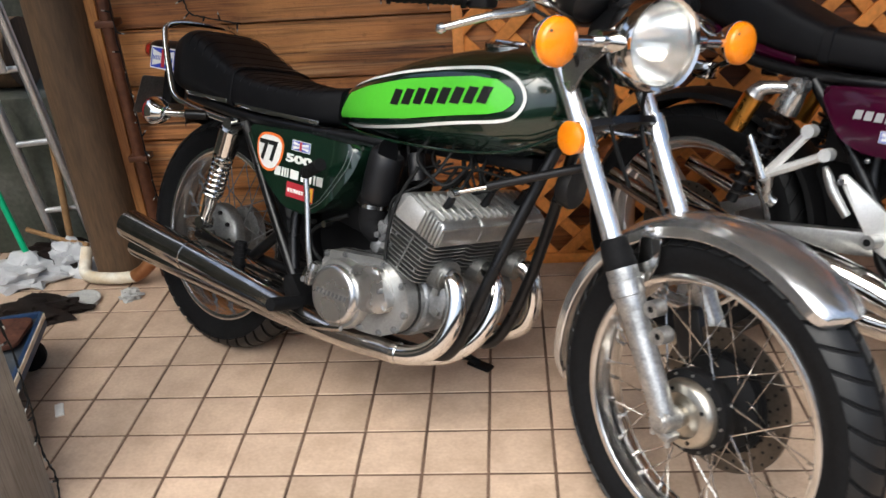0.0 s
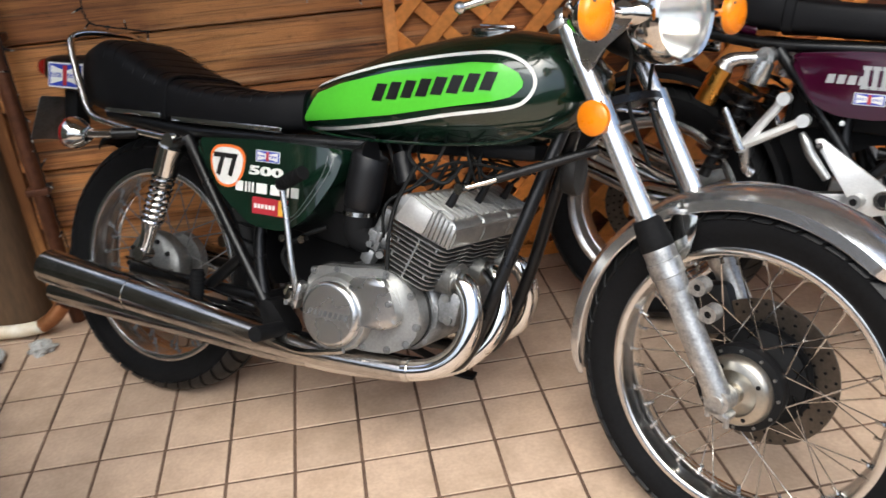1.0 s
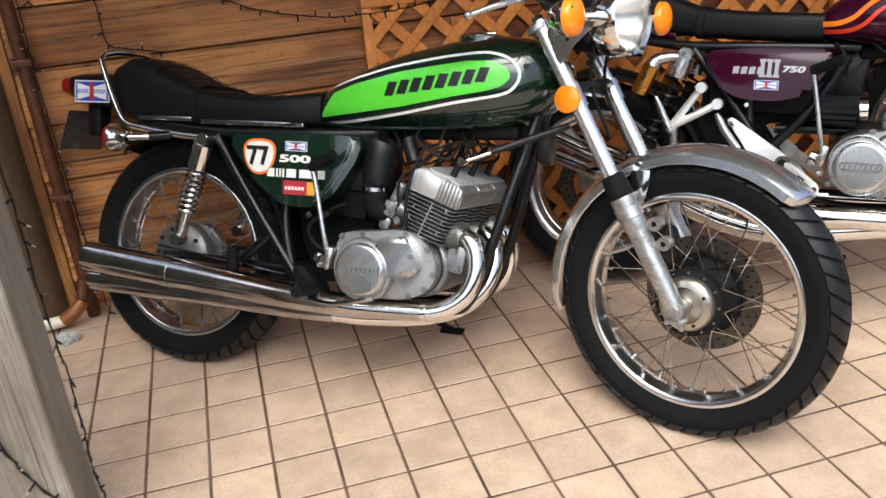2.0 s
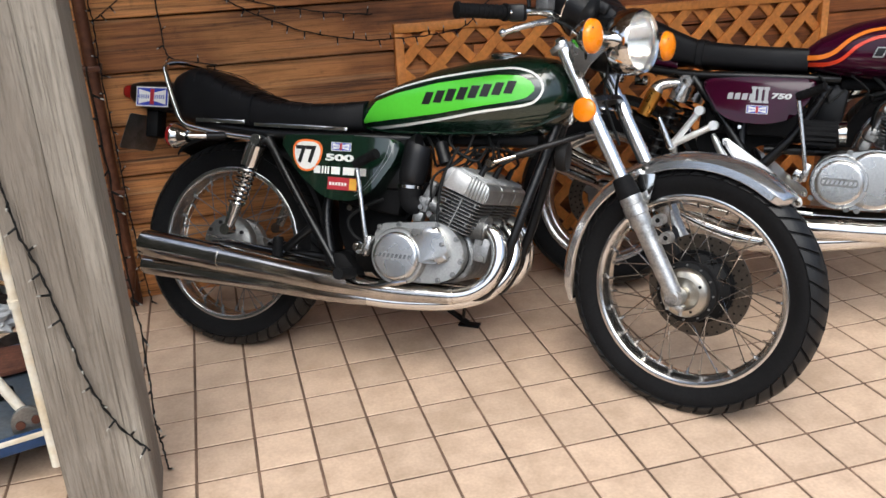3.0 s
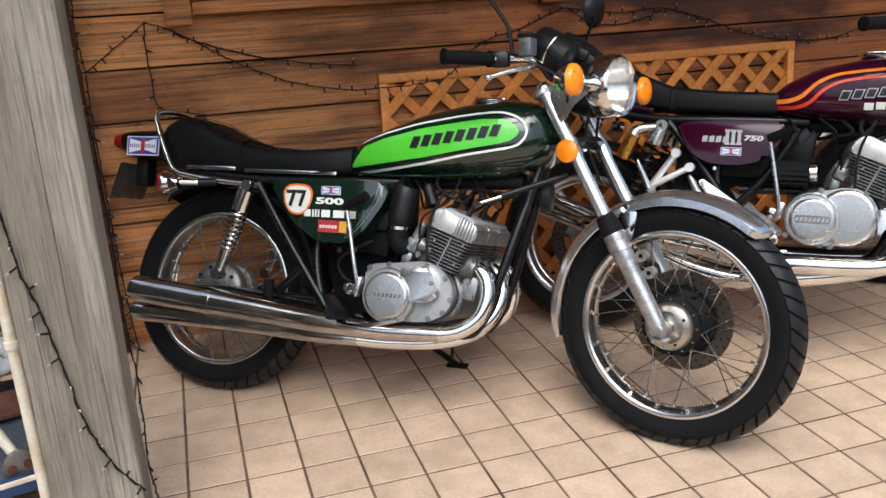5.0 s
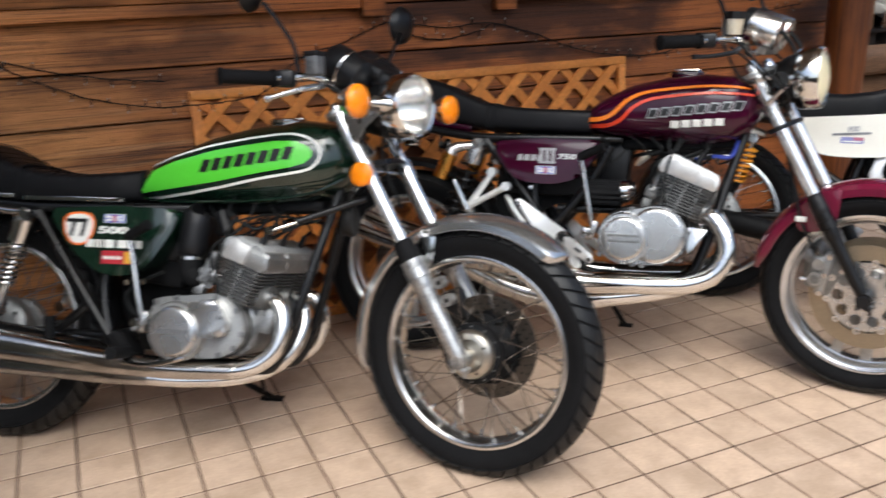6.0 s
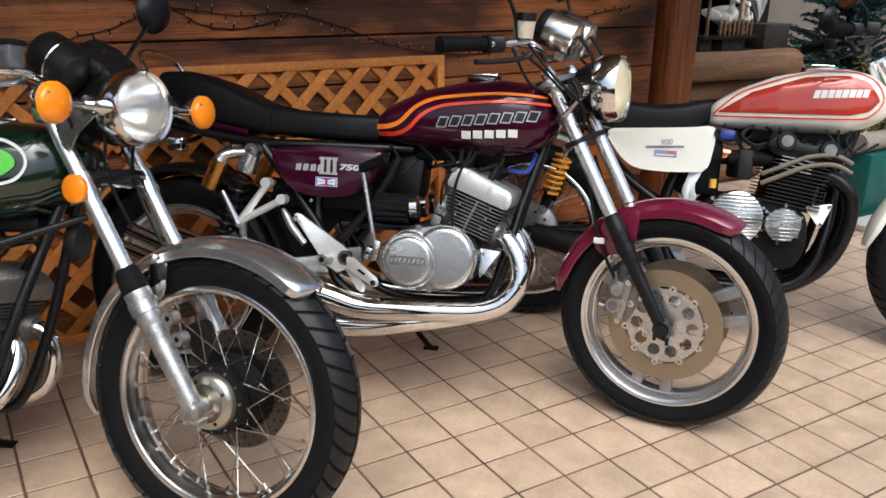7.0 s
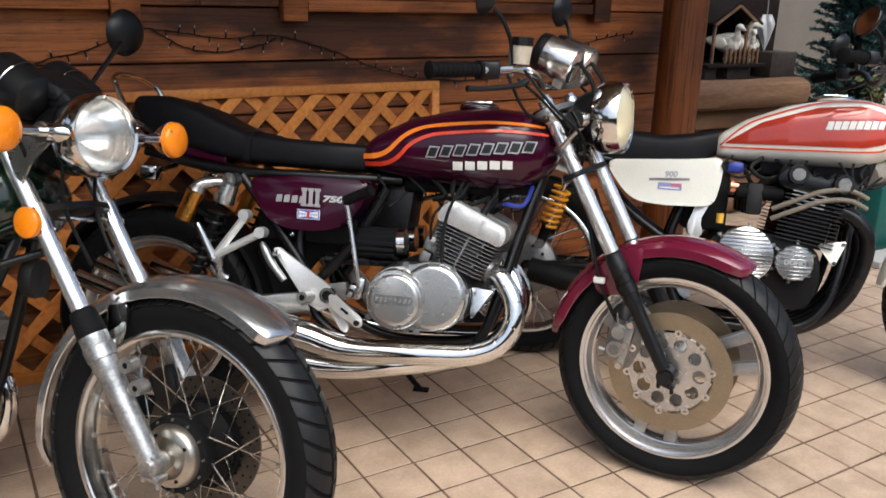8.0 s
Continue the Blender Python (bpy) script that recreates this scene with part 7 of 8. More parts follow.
    part("reservoir_stay", box(bmesh.new(), (0.012, 0.01, 0.09), pose(1.05, -0.215, 1.09), 0.002), ALLOY, res)
    for pts in ([(1.07, -0.22, 1.04), (1.14, -0.20, 0.98), (1.16, -0.10, 0.90), (1.05, -0.05, 0.84)], [(1.06, -0.26, 1.05), (1.10, -0.23, 0.96), (1.12, -0.10, 0.93), (1.20, -0.02, 0.85)], [(1.06, 0.22, 1.04), (1.15, 0.18, 0.96), (1.10, 0.08, 0.88)], [(1.08, -0.2, 1.06), (1.16, -0.22, 0.98), (1.22, -0.15, 0.90), (1.18, -0.03, 0.80)]):
        part("control_cable", tube(bmesh.new(), pts, 0.004, 7), CABLE, top, m=S)
    part("ignition_lead", tube(bmesh.new(), [(0.93, -0.03, 0.69), (0.98, -0.07, 0.70), (1.03, -0.08, 0.70), (1.05, -0.05, 0.75)], 0.006, 8), BLUELEAD, top, "blue ignition lead")
    return top


purple_motorcycle()


# ---- the white and red four-cylinder machine ----
def white_motorcycle():
    top = group_top("motorcycle", pose(2.66, 0.03, 0, 0, 0, -45) @ pose(0, 0, 0, -12), "ivory and red motorcycle with black exhaust headers", "motorcycle", "parked motorcycles")
    WB, rr, rf = 1.50, 0.315, 0.325
    base = Vector((WB, 0, rf)) - 0.06 * Vector((math.cos(radians(27)), 0, math.sin(radians(27))))
    S = steer_matrix(base, 27, 6)
    rw = spoked_wheel(top, "rear_wheel", pose(0, 0, rr), 0.2425, rr, 0.125, "spoked rear wheel with alloy rim", POLISHED)
    drum_hub(rw, 0.105)
    fw = spoked_wheel(top, "front_wheel", S @ pose(WB, 0, rf), 0.2545, rf, 0.10, "spoked front wheel with alloy rim", POLISHED)
    drilled_disc(fw, -0.056, 0.098, 0.148, RUSTDISC, "front brake disc")
    tank = Shell([(0.585, 0.05, 0.742, 0.782), (0.61, 0.082, 0.730, 0.815), (0.68, 0.118, 0.723, 0.862), (0.80, 0.150, 0.719, 0.912), (0.92, 0.165, 0.719, 0.938), (1.02, 0.165, 0.721, 0.944), (1.10, 0.145, 0.75, 0.925), (1.15, 0.10, 0.78, 0.89), (1.17, 0.04, 0.81, 0.85)], 3.4)
    tk = part("fuel_tank", tank.mesh(56, 40), CREAM, top, "ivory fuel tank")
    low = lambda x: float(np.interp(x, [0.62, 0.70, 1.02, 1.08, 1.11], [0.776, 0.777, 0.784, 0.80, 0.835]))
    high = lambda x: float(np.interp(x, [0.62, 0.72, 0.88, 1.0, 1.07, 1.11], [0.780, 0.848, 0.902, 0.912, 0.895, 0.84]))
    part("red_panel", field(bmesh.new(), 0.62, 1.11, low, high, lambda x, z: tank.side(x, z, 0.0022), 44, 10), REDPAINT, tk, "red-orange tank panel")
    part("pinstripe", ribbon(bmesh.new(), [(0.604, 0.770), (0.66, 0.826), (0.72, 0.862), (0.88, 0.916), (1.0, 0.927), (1.08, 0.908), (1.125, 0.845), (1.09, 0.79), (1.02, 0.772), (0.70, 0.764), (0.604, 0.764)], 0.005, lambda x, z: tank.side(x, z, 0.0024), 8), REDDECAL, tk, "thin red line")
    pieces("name_block", slant_bars(bmesh.new(), 0.905, 1.075, 0.846, 0.026, 8, lambda x, z: tank.side(x, z, 0.0036), 0.25, 0.012, 0.85), WHITELINE, tk, "row of white name blocks")
    fuel_cap(top, 0.95, 0.938)
    seat(top, Shell([(-0.05, 0.07, 0.74, 0.82), (0.0, 0.11, 0.71, 0.855), (0.10, 0.130, 0.69, 0.85), (0.30, 0.135, 0.68, 0.802), (0.42, 0.132, 0.685, 0.792), (0.52, 0.124, 0.70, 0.805), (0.595, 0.10, 0.735, 0.822)], 4.5), (), 0.12, "black vinyl seat")
    Y = -0.185
    cover = part("side_cover", plate(bmesh.new(), rounded([(0.240, 0.696), (0.53, 0.716), (0.612, 0.728), (0.614, 0.68), (0.600, 0.585), (0.575, 0.568), (0.45, 0.562), (0.355, 0.568), (0.305, 0.605)], 0.045, 8), Y, -0.09, 0.010), CREAM, top, "ivory flank cover")
    part("cover_strip", box(bmesh.new(), (0.125, 0.002, 0.008), pose(0.452, Y - 0.001, 0.646, 0, -4, 0)), CARBGREY, cover)
    words_on(cover, "capacity_figure", "900", 0.026, 0.455, 0.662, Y - 0.001, SILVERDECAL, 0.2, 0.0012, 4)
    flat_sticker(cover, "sticker", 0.418, 0.492, 0.612, 0.634, Y, [(PALEBLUE, FULL), (PALERED, [(0.55, 0.5), (1, 0.5), (1, 1), (0.55, 1)]), (WHITELINE, [(0.08, 0.2), (0.9, 0.2), (0.9, 0.42), (0.08, 0.42)])])
    frame_tubes(top, [
        [(1.10, 0.03, 0.83), (1.03, 0.08, 0.60), (1.0, 0.12, 0.40), (0.96, 0.13, 0.27), (0.86, 0.13, 0.20), (0.6, 0.13, 0.20), (0.50, 0.13, 0.27), (0.47, 0.12, 0.45), (0.55, 0.10, 0.68)],
        [(1.08, 0.0, 0.85), (0.8, 0.0, 0.73), (0.55, 0.06, 0.70), (0.2, 0.12, 0.70), (-0.05, 0.11, 0.74)],
        [(0.20, 0.13, 0.69), (0.33, 0.13, 0.54), (0.50, 0.13, 0.42), (0.53, 0.13, 0.36)],
        [(0.52, 0.11, 0.34), (0.25, 0.11, 0.335), (0.0, 0.11, 0.32)],
    ], 0.015)
    for sg in (-1, 1):
        shock(top, (0.125, 0.175 * sg, 0.62), (0.055, 0.165 * sg, 0.40), BLACKMAT, YELLOWSPRING, 0.028, False, 0.0050)
        bm = plate(bmesh.new(), rounded([(0.545, 0.575), (0.585, 0.575), (0.56, 0.52), (0.575, 0.48), (0.545, 0.455), (0.52, 0.50)], 0.012), 0.15 * sg - 0.006, 0.15 * sg + 0.006, 0.002)
        part("peg_plate", bm, BRIGHT, top, "polished peg plate")
        part("engine_plate", plate(bmesh.new(), rounded([(0.908, 0.482), (0.996, 0.498), (0.964, 0.412)], 0.014), 0.20 * sg - 0.004, 0.20 * sg + 0.004, 0.001), CREAM, top, "white triangular engine plate")
        for x, z in ((0.921, 0.479), (0.984, 0.487), (0.963, 0.427)):
            part("plate_bolt", cyl(bmesh.new(), (x, 0.2 * sg, z), (x, 0.209 * sg, z), 0.006, n=8), WORNCHROME, top)
    part("rear_mudguard", arc_band(bmesh.new(), (0, rr), 0.37, 62, 150, 0.07), CREAM, top, "ivory rear mudguard")
    # engine: cases, finned covers, four finned cylinders, cam box
    eng = part("crankcase", plate(bmesh.new(), rounded([(0.58, 0.34), (0.64, 0.27), (0.90, 0.27), (0.93, 0.36), (0.92, 0.46), (0.80, 0.50), (0.62, 0.50), (0.58, 0.44)], 0.03), -0.20, 0.20, 0.012), BLACKMAT, top, "black crankcase")
    for name, cx, cz, r in (("clutch_cover", 0.697, 0.430, 0.089), ("points_cover", 0.846, 0.419, 0.058)):
        c = part(name, lathe(bmesh.new(), [(0.002, -0.236), (r * 0.9, -0.235), (r * 0.98, -0.230), (r, -0.222), (r, -0.195)], 44, pose(cx, 0, cz)), POLISHED, eng, "round silver engine cover with ribs")
        k = -r + 0.010
        while k < r - 0.006:
            h = math.sqrt(max(0, r * r - k * k)) * 0.95
            if not (name == "points_cover" and abs(k) < 0.010):
                part("cover_rib", box(bmesh.new(), (2 * h, 0.008, 0.0055), pose(cx, -0.238, cz + k), 0.002, 1), POLISHED, c)
            k += 0.0118
        for q in range(6):
            a = 2 * math.pi * q / 6 + 0.4
            part("cover_screw", screw(bmesh.new(), cx + (r + 0.006) * math.cos(a), -0.20, cz + (r + 0.006) * math.sin(a), 0.006), WORNCHROME, c)
    words_on(eng, "engine_lettering", "DOHC", 0.021, 0.846, 0.419, -0.2385, SILVERDECAL, 0.0, 0.0008)
    C = pose(0.865, 0, 0.47, 0, 9, 0)
    bm = box(bmesh.new(), (0.13, 0.40, 0.16), C @ pose(0, 0, 0.08), 0.01)
    blk = part("cylinder_block", bm, BLACKMAT, eng, "black finned cylinder block")
    for k in range(12):
        part("cooling_fin", box(bmesh.new(), (0.175, 0.43, 0.0035), C @ pose(0, 0, 0.012 + 0.0125 * k)), CYLBLACK, blk, smooth=False)
    for k in range(4):
        part("bare_fin", box(bmesh.new(), (0.10, 0.436, 0.0035), C @ pose(-0.02, 0, 0.125 + 0.0125 * k)), ALLOY, blk, smooth=False)
    cam = plate(bmesh.new(), rounded([(-0.115, 0.165), (0.115, 0.165), (0.12, 0.22), (0.05, 0.235), (0.0, 0.205), (-0.05, 0.235), (-0.12, 0.22)], 0.02), -0.20, 0.20, 0.01, C)
    box_ob = part("cam_cover", cam, BLACK, eng, "black twin cam cover")
    for x in (-0.067, 0.067):
        p = C @ Vector((x, 0, 0.212))
        part("cam_end", cyl(bmesh.new(), (p.x, -0.20, p.z), (p.x, -0.222, p.z), 0.031, 0.029, 24), BLACK, box_ob)
        part("cam_cap", cyl(bmesh.new(), (p.x, -0.222, p.z), (p.x, -0.226, p.z), 0.019, n=20), DULL, box_ob, "dull round cam cap")
    for y in (-0.165, -0.055, 0.055, 0.165):
        cb = part("carburettor", box(bmesh.new(), (0.05, 0.05, 0.10), pose(0.715, y, 0.605), 0.010), CYLBLACK, eng, "dark carburettor")
        part("carb_throat", cyl(bmesh.new(), (0.66, y, 0.625), (0.80, y, 0.625), 0.024, n=16), RUBBER, cb)
        part("copper_trumpet", cyl(bmesh.new(), (0.665, y, 0.637), (0.64, y, 0.637), 0.020, 0.027, 18), COPPERBRIGHT, cb, "copper-coloured intake trumpet")
        pts = [(0.93, y, 0.575), (0.985, y * 1.02, 0.585), (1.05, y * 1.0, 0.53), (1.062, y * 0.9, 0.44), (1.03, y * 0.75, 0.32), (0.96, y * 0.6, 0.235), (0.86, y * 0.5, 0.185), (0.70, y * 0.4 - 0.02, 0.16)]
        part("exhaust_header", tube(bmesh.new(), pts, 0.0235, 16, 6), BLACK, top, "gloss black exhaust header")
    part("silencer", tube(bmesh.new(), [(0.70, -0.02, 0.165), (0.50, -0.12, 0.20), (0.36, -0.185, 0.245), (0.22, -0.198, 0.280), (0.03, -0.205, 0.316)], [0.03, 0.03, 0.036, 0.040, 0.040], 20, 5), BLACKMAT, top, "matt black silencer")
    for dz in (0.0, 0.03):
        part("breather_hose", tube(bmesh.new(), [(0.765, -0.215, 0.548 + dz), (0.83, -0.225, 0.580 + dz), (0.90, -0.225, 0.612 + dz), (0.98, -0.215, 0.622 + dz), (1.04, -0.19, 0.60 + dz)], 0.0078, 10), HOSE, top, "grey-beige hose")
    part("coil_box", box(bmesh.new(), (0.34, 0.16, 0.06), pose(0.90, 0, 0.712), 0.015), BLACKMAT, top, "black coil box below the tank")
    part("electrics_box", box(bmesh.new(), (0.14, 0.22, 0.22), pose(0.575, 0, 0.60), 0.015), BLACKMAT, top, "black electrics box behind the flank cover")
    rng = random.Random(31)
    for k in range(10):
        x, y = 0.64 + 0.045 * k, rng.uniform(-0.16, -0.04)
        line = [(x, y, 0.735), (x + rng.uniform(-0.04, 0.04), y - 0.03, 0.70), (x + rng.uniform(0, 0.06), y - 0.02, 0.67 + rng.uniform(-0.03, 0.01)), (x + 0.09, y + 0.02, 0.70)]
        part("wiring", tube(bmesh.new(), line, rng.choice((0.004, 0.005, 0.007)), 7, 5), CABLE, top)
    part("fuse_plug", cyl(bmesh.new(), (0.62, -0.17, 0.52), (0.62, -0.17, 0.55), 0.012, n=10), YELLOW, top, "yellow plug")
    part("blue_connector", box(bmesh.new(), (0.05, 0.04, 0.035), pose(0.655, -0.12, 0.70), 0.01), BLUELEAD, top)
    fork(top, S, (1.12, 0.97), (1.495, 0.327), 0.10, 0.52, STANCHION, BLACKMAT, PLASTIC, 0.019, 0.025)
    part("front_mudguard", arc_band(bmesh.new(), (WB, rf), 0.35, 50, 175, 0.062, drop=0.03), CREAM, top, "ivory front mudguard", m=S)
    headlight(top, S, 1.28, 0.94, 0.090, BLACK, "round black headlight")
    handlebar(top, S, [(1.07, 0, 1.0), (1.07, 0.12, 1.01), (1.05, 0.22, 1.05), (0.99, 0.30, 1.05), (0.92, 0.42, 1.045)], (0.985, 0.31, 1.05), (0.92, 0.42, 1.045), BLACK)
    for sg in (-1, 1):
        mirror(top, S, [(1.04, 0.25 * sg, 1.06), (1.03, 0.27 * sg, 1.11), (1.0, 0.30 * sg, 1.14)], (0.98, 0.335 * sg, 1.15), (-0.75, 0.5 * sg, 0.35), 0.048)
        part("hand_lever", tube(bmesh.new(), [(1.07, 0.23 * sg, 1.03), (1.05, 0.30 * sg, 1.015), (1.0, 0.40 * sg, 1.0)], 0.007, 8), PLASTIC, top, "black hand lever", m=S)
        part("turn_signal", lathe(bmesh.new(), [(0.003, -0.03), (0.03, -0.01), (0.032, 0.01), (0.002, 0.02)], 20), AMBER, top, m=S @ axis_x(1.20, 0.22 * sg, 0.90))
    part("brake_reservoir", box(bmesh.new(), (0.05, 0.05, 0.045), pose(1.06, -0.21, 1.06), 0.008), PLASTIC, top, m=S)
    st = part("side_stand", tube(bmesh.new(), [(0.66, 0.13, 0.20), (0.72, 0.16, 0.10), (0.74, 0.175, 0.045)], 0.009, 10), BLACKMAT, top, "black side stand")
    part("stand_foot", box(bmesh.new(), (0.05, 0.03, 0.008), pose(0.745, 0.18, 0.040, 12), 0.002), BLACKMAT, st)
    return top


white_motorcycle()


# ---- strings of small lights ----
def bulb_mesh():
    bm = cyl(bmesh.new(), (0, 0, 0), (0, 0, 0.020), 0.0029, 0.0024, 6)
    me = bpy.data.meshes.new("bulb_holder")
    bm.to_mesh(me)
    bm.free()
    me.materials.append(CABLE)
    b2 = cyl(bmesh.new(), (0, 0, 0.020), (0, 0, 0.028), 0.0022, 0.0013, 6)
    m2 = bpy.data.meshes.new("bulb")
    b2.to_mesh(m2)
    b2.free()
    m2.materials.append(BULB)
    return me, m2


HOLDER, GLOW = bulb_mesh()


def light_string(pts, label, seed, gap=0.042, double=0.002):
    rng = random.Random(seed)
    path = smooth_path(pts, 10)
    wig = [p + Vector((rng.uniform(-1, 1), rng.uniform(-0.4, 0.4), rng.uniform(-1, 1))) * 0.0016 for p in path]
    bm = tube(bmesh.new(), wig, 0.0019, 6, 1)
    # a second strand wound round the first
    n = len(wig)
    tube(bm, [p + Vector((math.cos(i * 1.3) * double, -abs(math.sin(i * 0.9)) * double, math.sin(i * 1.3) * double)) for i, p in enumerate(wig)], 0.0013, 5, 1)
    s = tagged(part("light_string", bm, CABLE), label, "string lights", "strings of lights")
    dist = 0.0
    for a, b in zip(wig, wig[1:]):
        dist += (b - a).length
        if dist > gap:
            dist = 0.0
            d = Vector((rng.uniform(-0.5, 0.5), rng.uniform(-0.7, 0.0), rng.choice((-1, 1)) * rng.uniform(0.5, 1.0)))
            d = (d - 0.8 * d.dot((b - a).normalized()) * (b - a).normalized()).normalized()
            m = Matrix.Translation(b) @ d.to_track_quat("Z", "Y").to_matrix().to_4x4()
            for name, me in (("bulb_holder", HOLDER), ("bulb", GLOW)):
                ob = new(name, me)
                ob.parent, ob.matrix_basis = s, m
    return s


LW = WALL_Y - 0.014
light_string([(-0.165, 0.52, 0.985), (-0.10, LW, 1.03), (0.0, LW, 1.10), (0.038, LW, 1.13)], "thin dark cable of unlit fairy lights on the boarded wall", 1)
light_string([(0.040, LW, 1.135), (0.032, LW, 1.05), (0.036, LW, 0.95), (0.045, LW - 0.02, 0.86), (0.11, LW - 0.03, 0.835), (0.20, LW - 0.03, 0.815)], "thin dark cable of unlit fairy lights hanging on the wall", 2)
light_string([(0.042, LW, 1.13), (0.12, LW, 1.10), (0.227, LW, 1.037), (0.351, LW, 0.964), (0.521, LW, 0.894), (0.70, LW - 0.02, 0.857), (0.80, 0.50, 0.862), (0.95, 0.50, 0.866), (1.06, 0.51, 0.885), (1.15, LW, 0.94), (1.244, LW, 0.995), (1.372, LW, 1.026), (1.50, LW, 1.075), (1.558, LW, 1.092)], "dark cable of unlit fairy lights swagged across the wall", 3)
light_string([(1.558, LW, 1.092), (1.679, LW, 1.075), (1.806, LW, 1.06), (1.961, LW, 1.07), (2.082, LW, 1.045), (2.208, LW, 1.006), (2.387, LW, 0.942), (2.579, LW, 0.906), (2.81, LW, 0.899), (3.08, LW, 0.96), (3.25, LW, 1.01), (3.403, LW, 1.046), (3.528, LW, 1.064), (3.59, LW, 1.068)], "dark cable of unlit fairy lights swagged across the wall", 4)
light_string([(0.124, LW, 1.09), (0.23, LW, 1.047), (0.396, LW, 0.994), (0.592, LW, 0.956), (0.744, LW, 0.939)], "thin second cable of unlit fairy lights on the wall", 8, 0.07)
light_string([(1.57, LW, 1.09), (1.60, LW, 1.072), (1.677, LW, 1.031), (1.786, LW, 1.017), (1.921, LW, 1.037), (1.98, LW, 1.062)], "thin second cable of unlit fairy lights on the wall", 9, 0.07)
light_string([(-0.166, 0.518, 1.5), (-0.164, 0.518, 1.25), (-0.168, 0.516, 1.10), (-0.160, 0.518, 0.98), (-0.166, 0.518, 0.80), (-0.162, 0.517, 0.59), (-0.160, 0.518, 0.35), (-0.150, 0.517, 0.12), (-0.14, 0.50, 0.012)], "dark cable of unlit fairy lights down the rain pipe", 5)
light_string([(-0.27, -0.699, 1.10), (-0.255, -0.699, 0.975), (-0.243, -0.699, 0.863), (-0.233, -0.699, 0.735), (-0.209, -0.699, 0.634), (-0.188, -0.699, 0.502), (-0.166, -0.699, 0.363), (-0.124, -0.699, 0.255), (-0.075, -0.699, 0.182)], "dark cable of unlit fairy lights wound on the grey post", 6, 0.045, 0.003)
light_string([(-0.074, -0.502, 1.0), (-0.072, -0.50, 0.75), (-0.075, -0.502, 0.55), (-0.070, -0.498, 0.38), (-0.074, -0.50, 0.22), (-0.078, -0.505, 0.12), (-0.072, -0.50, 0.05), (-0.068, -0.52, 0.004)], "dark cable of unlit fairy lights trailing beside the grey post", 7)


# ---- the yard beyond the brown post ----
def crumpled(name, c, size, material, label, category, seed, flat=1.0):
    """A crumpled bag or rag."""
    bm = bmesh.new()
    bmesh.ops.create_icosphere(bm, subdivisions=4, radius=1.0)
    for v in bm.verts:
        d = v.co.normalized()
        f = 1 + 0.55 * noise.noise(d * 2.1 + Vector((seed, 0, 0))) + 0.28 * abs(noise.noise(d * 5.5 + Vector((0, seed, 0)))) - 0.16 * abs(noise.noise(d * 11 + Vector((0, 0, seed))))
        q = d * f
        v.co = Vector((q.x * size[0], q.y * size[1], max(q.z, -0.35) * size[2]))
    low = min(v.co.z for v in bm.verts)
    for v in bm.verts:
        v.co += Vector((c[0], c[1], c[2] - low))
    return tagged(part(name, bm, material, smooth=True), label, category)


bm = box(bmesh.new(), (1.3, 0.30, 0.58), pose(-1.08, 0.88, 0.29), 0.02)
tagged(part("wall_yard", bm, CONCRETE), "low mossy concrete wall in the yard", "wall", kind="structure")
bm = tube(bmesh.new(), [(-1.8, 0.90, 0.70), (-1.2, 0.88, 0.71), (-0.66, 0.86, 0.70)], [0.115, 0.12, 0.118], 20, 5)
tagged(part("log", bm, LOGWOOD), "weathered brown log lying on the concrete wall", "log")
bm = box(bmesh.new(), (5.0, 0.12, 2.6), pose(-2.8, 2.4, 1.3), 0.01)
tagged(part("wall_back", bm, CONCRETE), "dark rendered wall at the back of the yard", "wall", kind="structure")


# unseen wall, added to block the sky's light from the left
bm = box(bmesh.new(), (0.12, 3.9, 2.5), pose(-1.75, 0.45, 1.25), 0.01)
tagged(part("wall_side", bm, CONCRETE), "unseen dark wall added to cut light from the left", "wall", kind="structure")


def ladder():
    top = group_top("ladder", pose(-0.535, 0.69, 0.0, 0, -4.5, 0) @ pose(0, 0, 0, 4), "aluminium ladder leaning behind the brown post", "ladder")
    for x in (-0.10, 0.04):
        part("stile", tube(bmesh.new(), [(x, 0, 0.0), (x, 0, 1.9)], 0.017, 12, 1), ALUMINIUM, top)
    for k in range(7):
        part("rung", tube(bmesh.new(), [(-0.10, 0, 0.2 + 0.25 * k), (0.04, 0, 0.2 + 0.25 * k)], 0.011, 10, 1), ALUMINIUM, top)
    part("hinge", box(bmesh.new(), (0.06, 0.05, 0.07), pose(-0.10, -0.01, 0.66), 0.01), PLASTIC, top, "black plastic hinge")
    part("stay", box(bmesh.new(), (0.07, 0.012, 0.9), pose(-0.03, -0.03, 1.15), 0.004), ALUMINIUM, top)


ladder()
tagged(part("stick", tube(bmesh.new(), [(-0.57, 0.64, 0.0), (-0.56, 0.65, 0.15), (-0.54, 0.66, 0.42), (-0.535, 0.665, 0.55)], [0.013, 0.012, 0.011, 0.010], 10, 4), STEM), "thin bare wooden stick leaning on the ladder", "stick")
broom = tagged(part("broom", tube(bmesh.new(), [(-0.665, 0.55, 0.03), (-0.715, 0.575, 0.24), (-0.82, 0.63, 0.70), (-0.88, 0.66, 0.95)], 0.0105, 12, 3), BROOMGREEN), "broom with bright green plastic handle", "broom")
bm = bmesh.new()
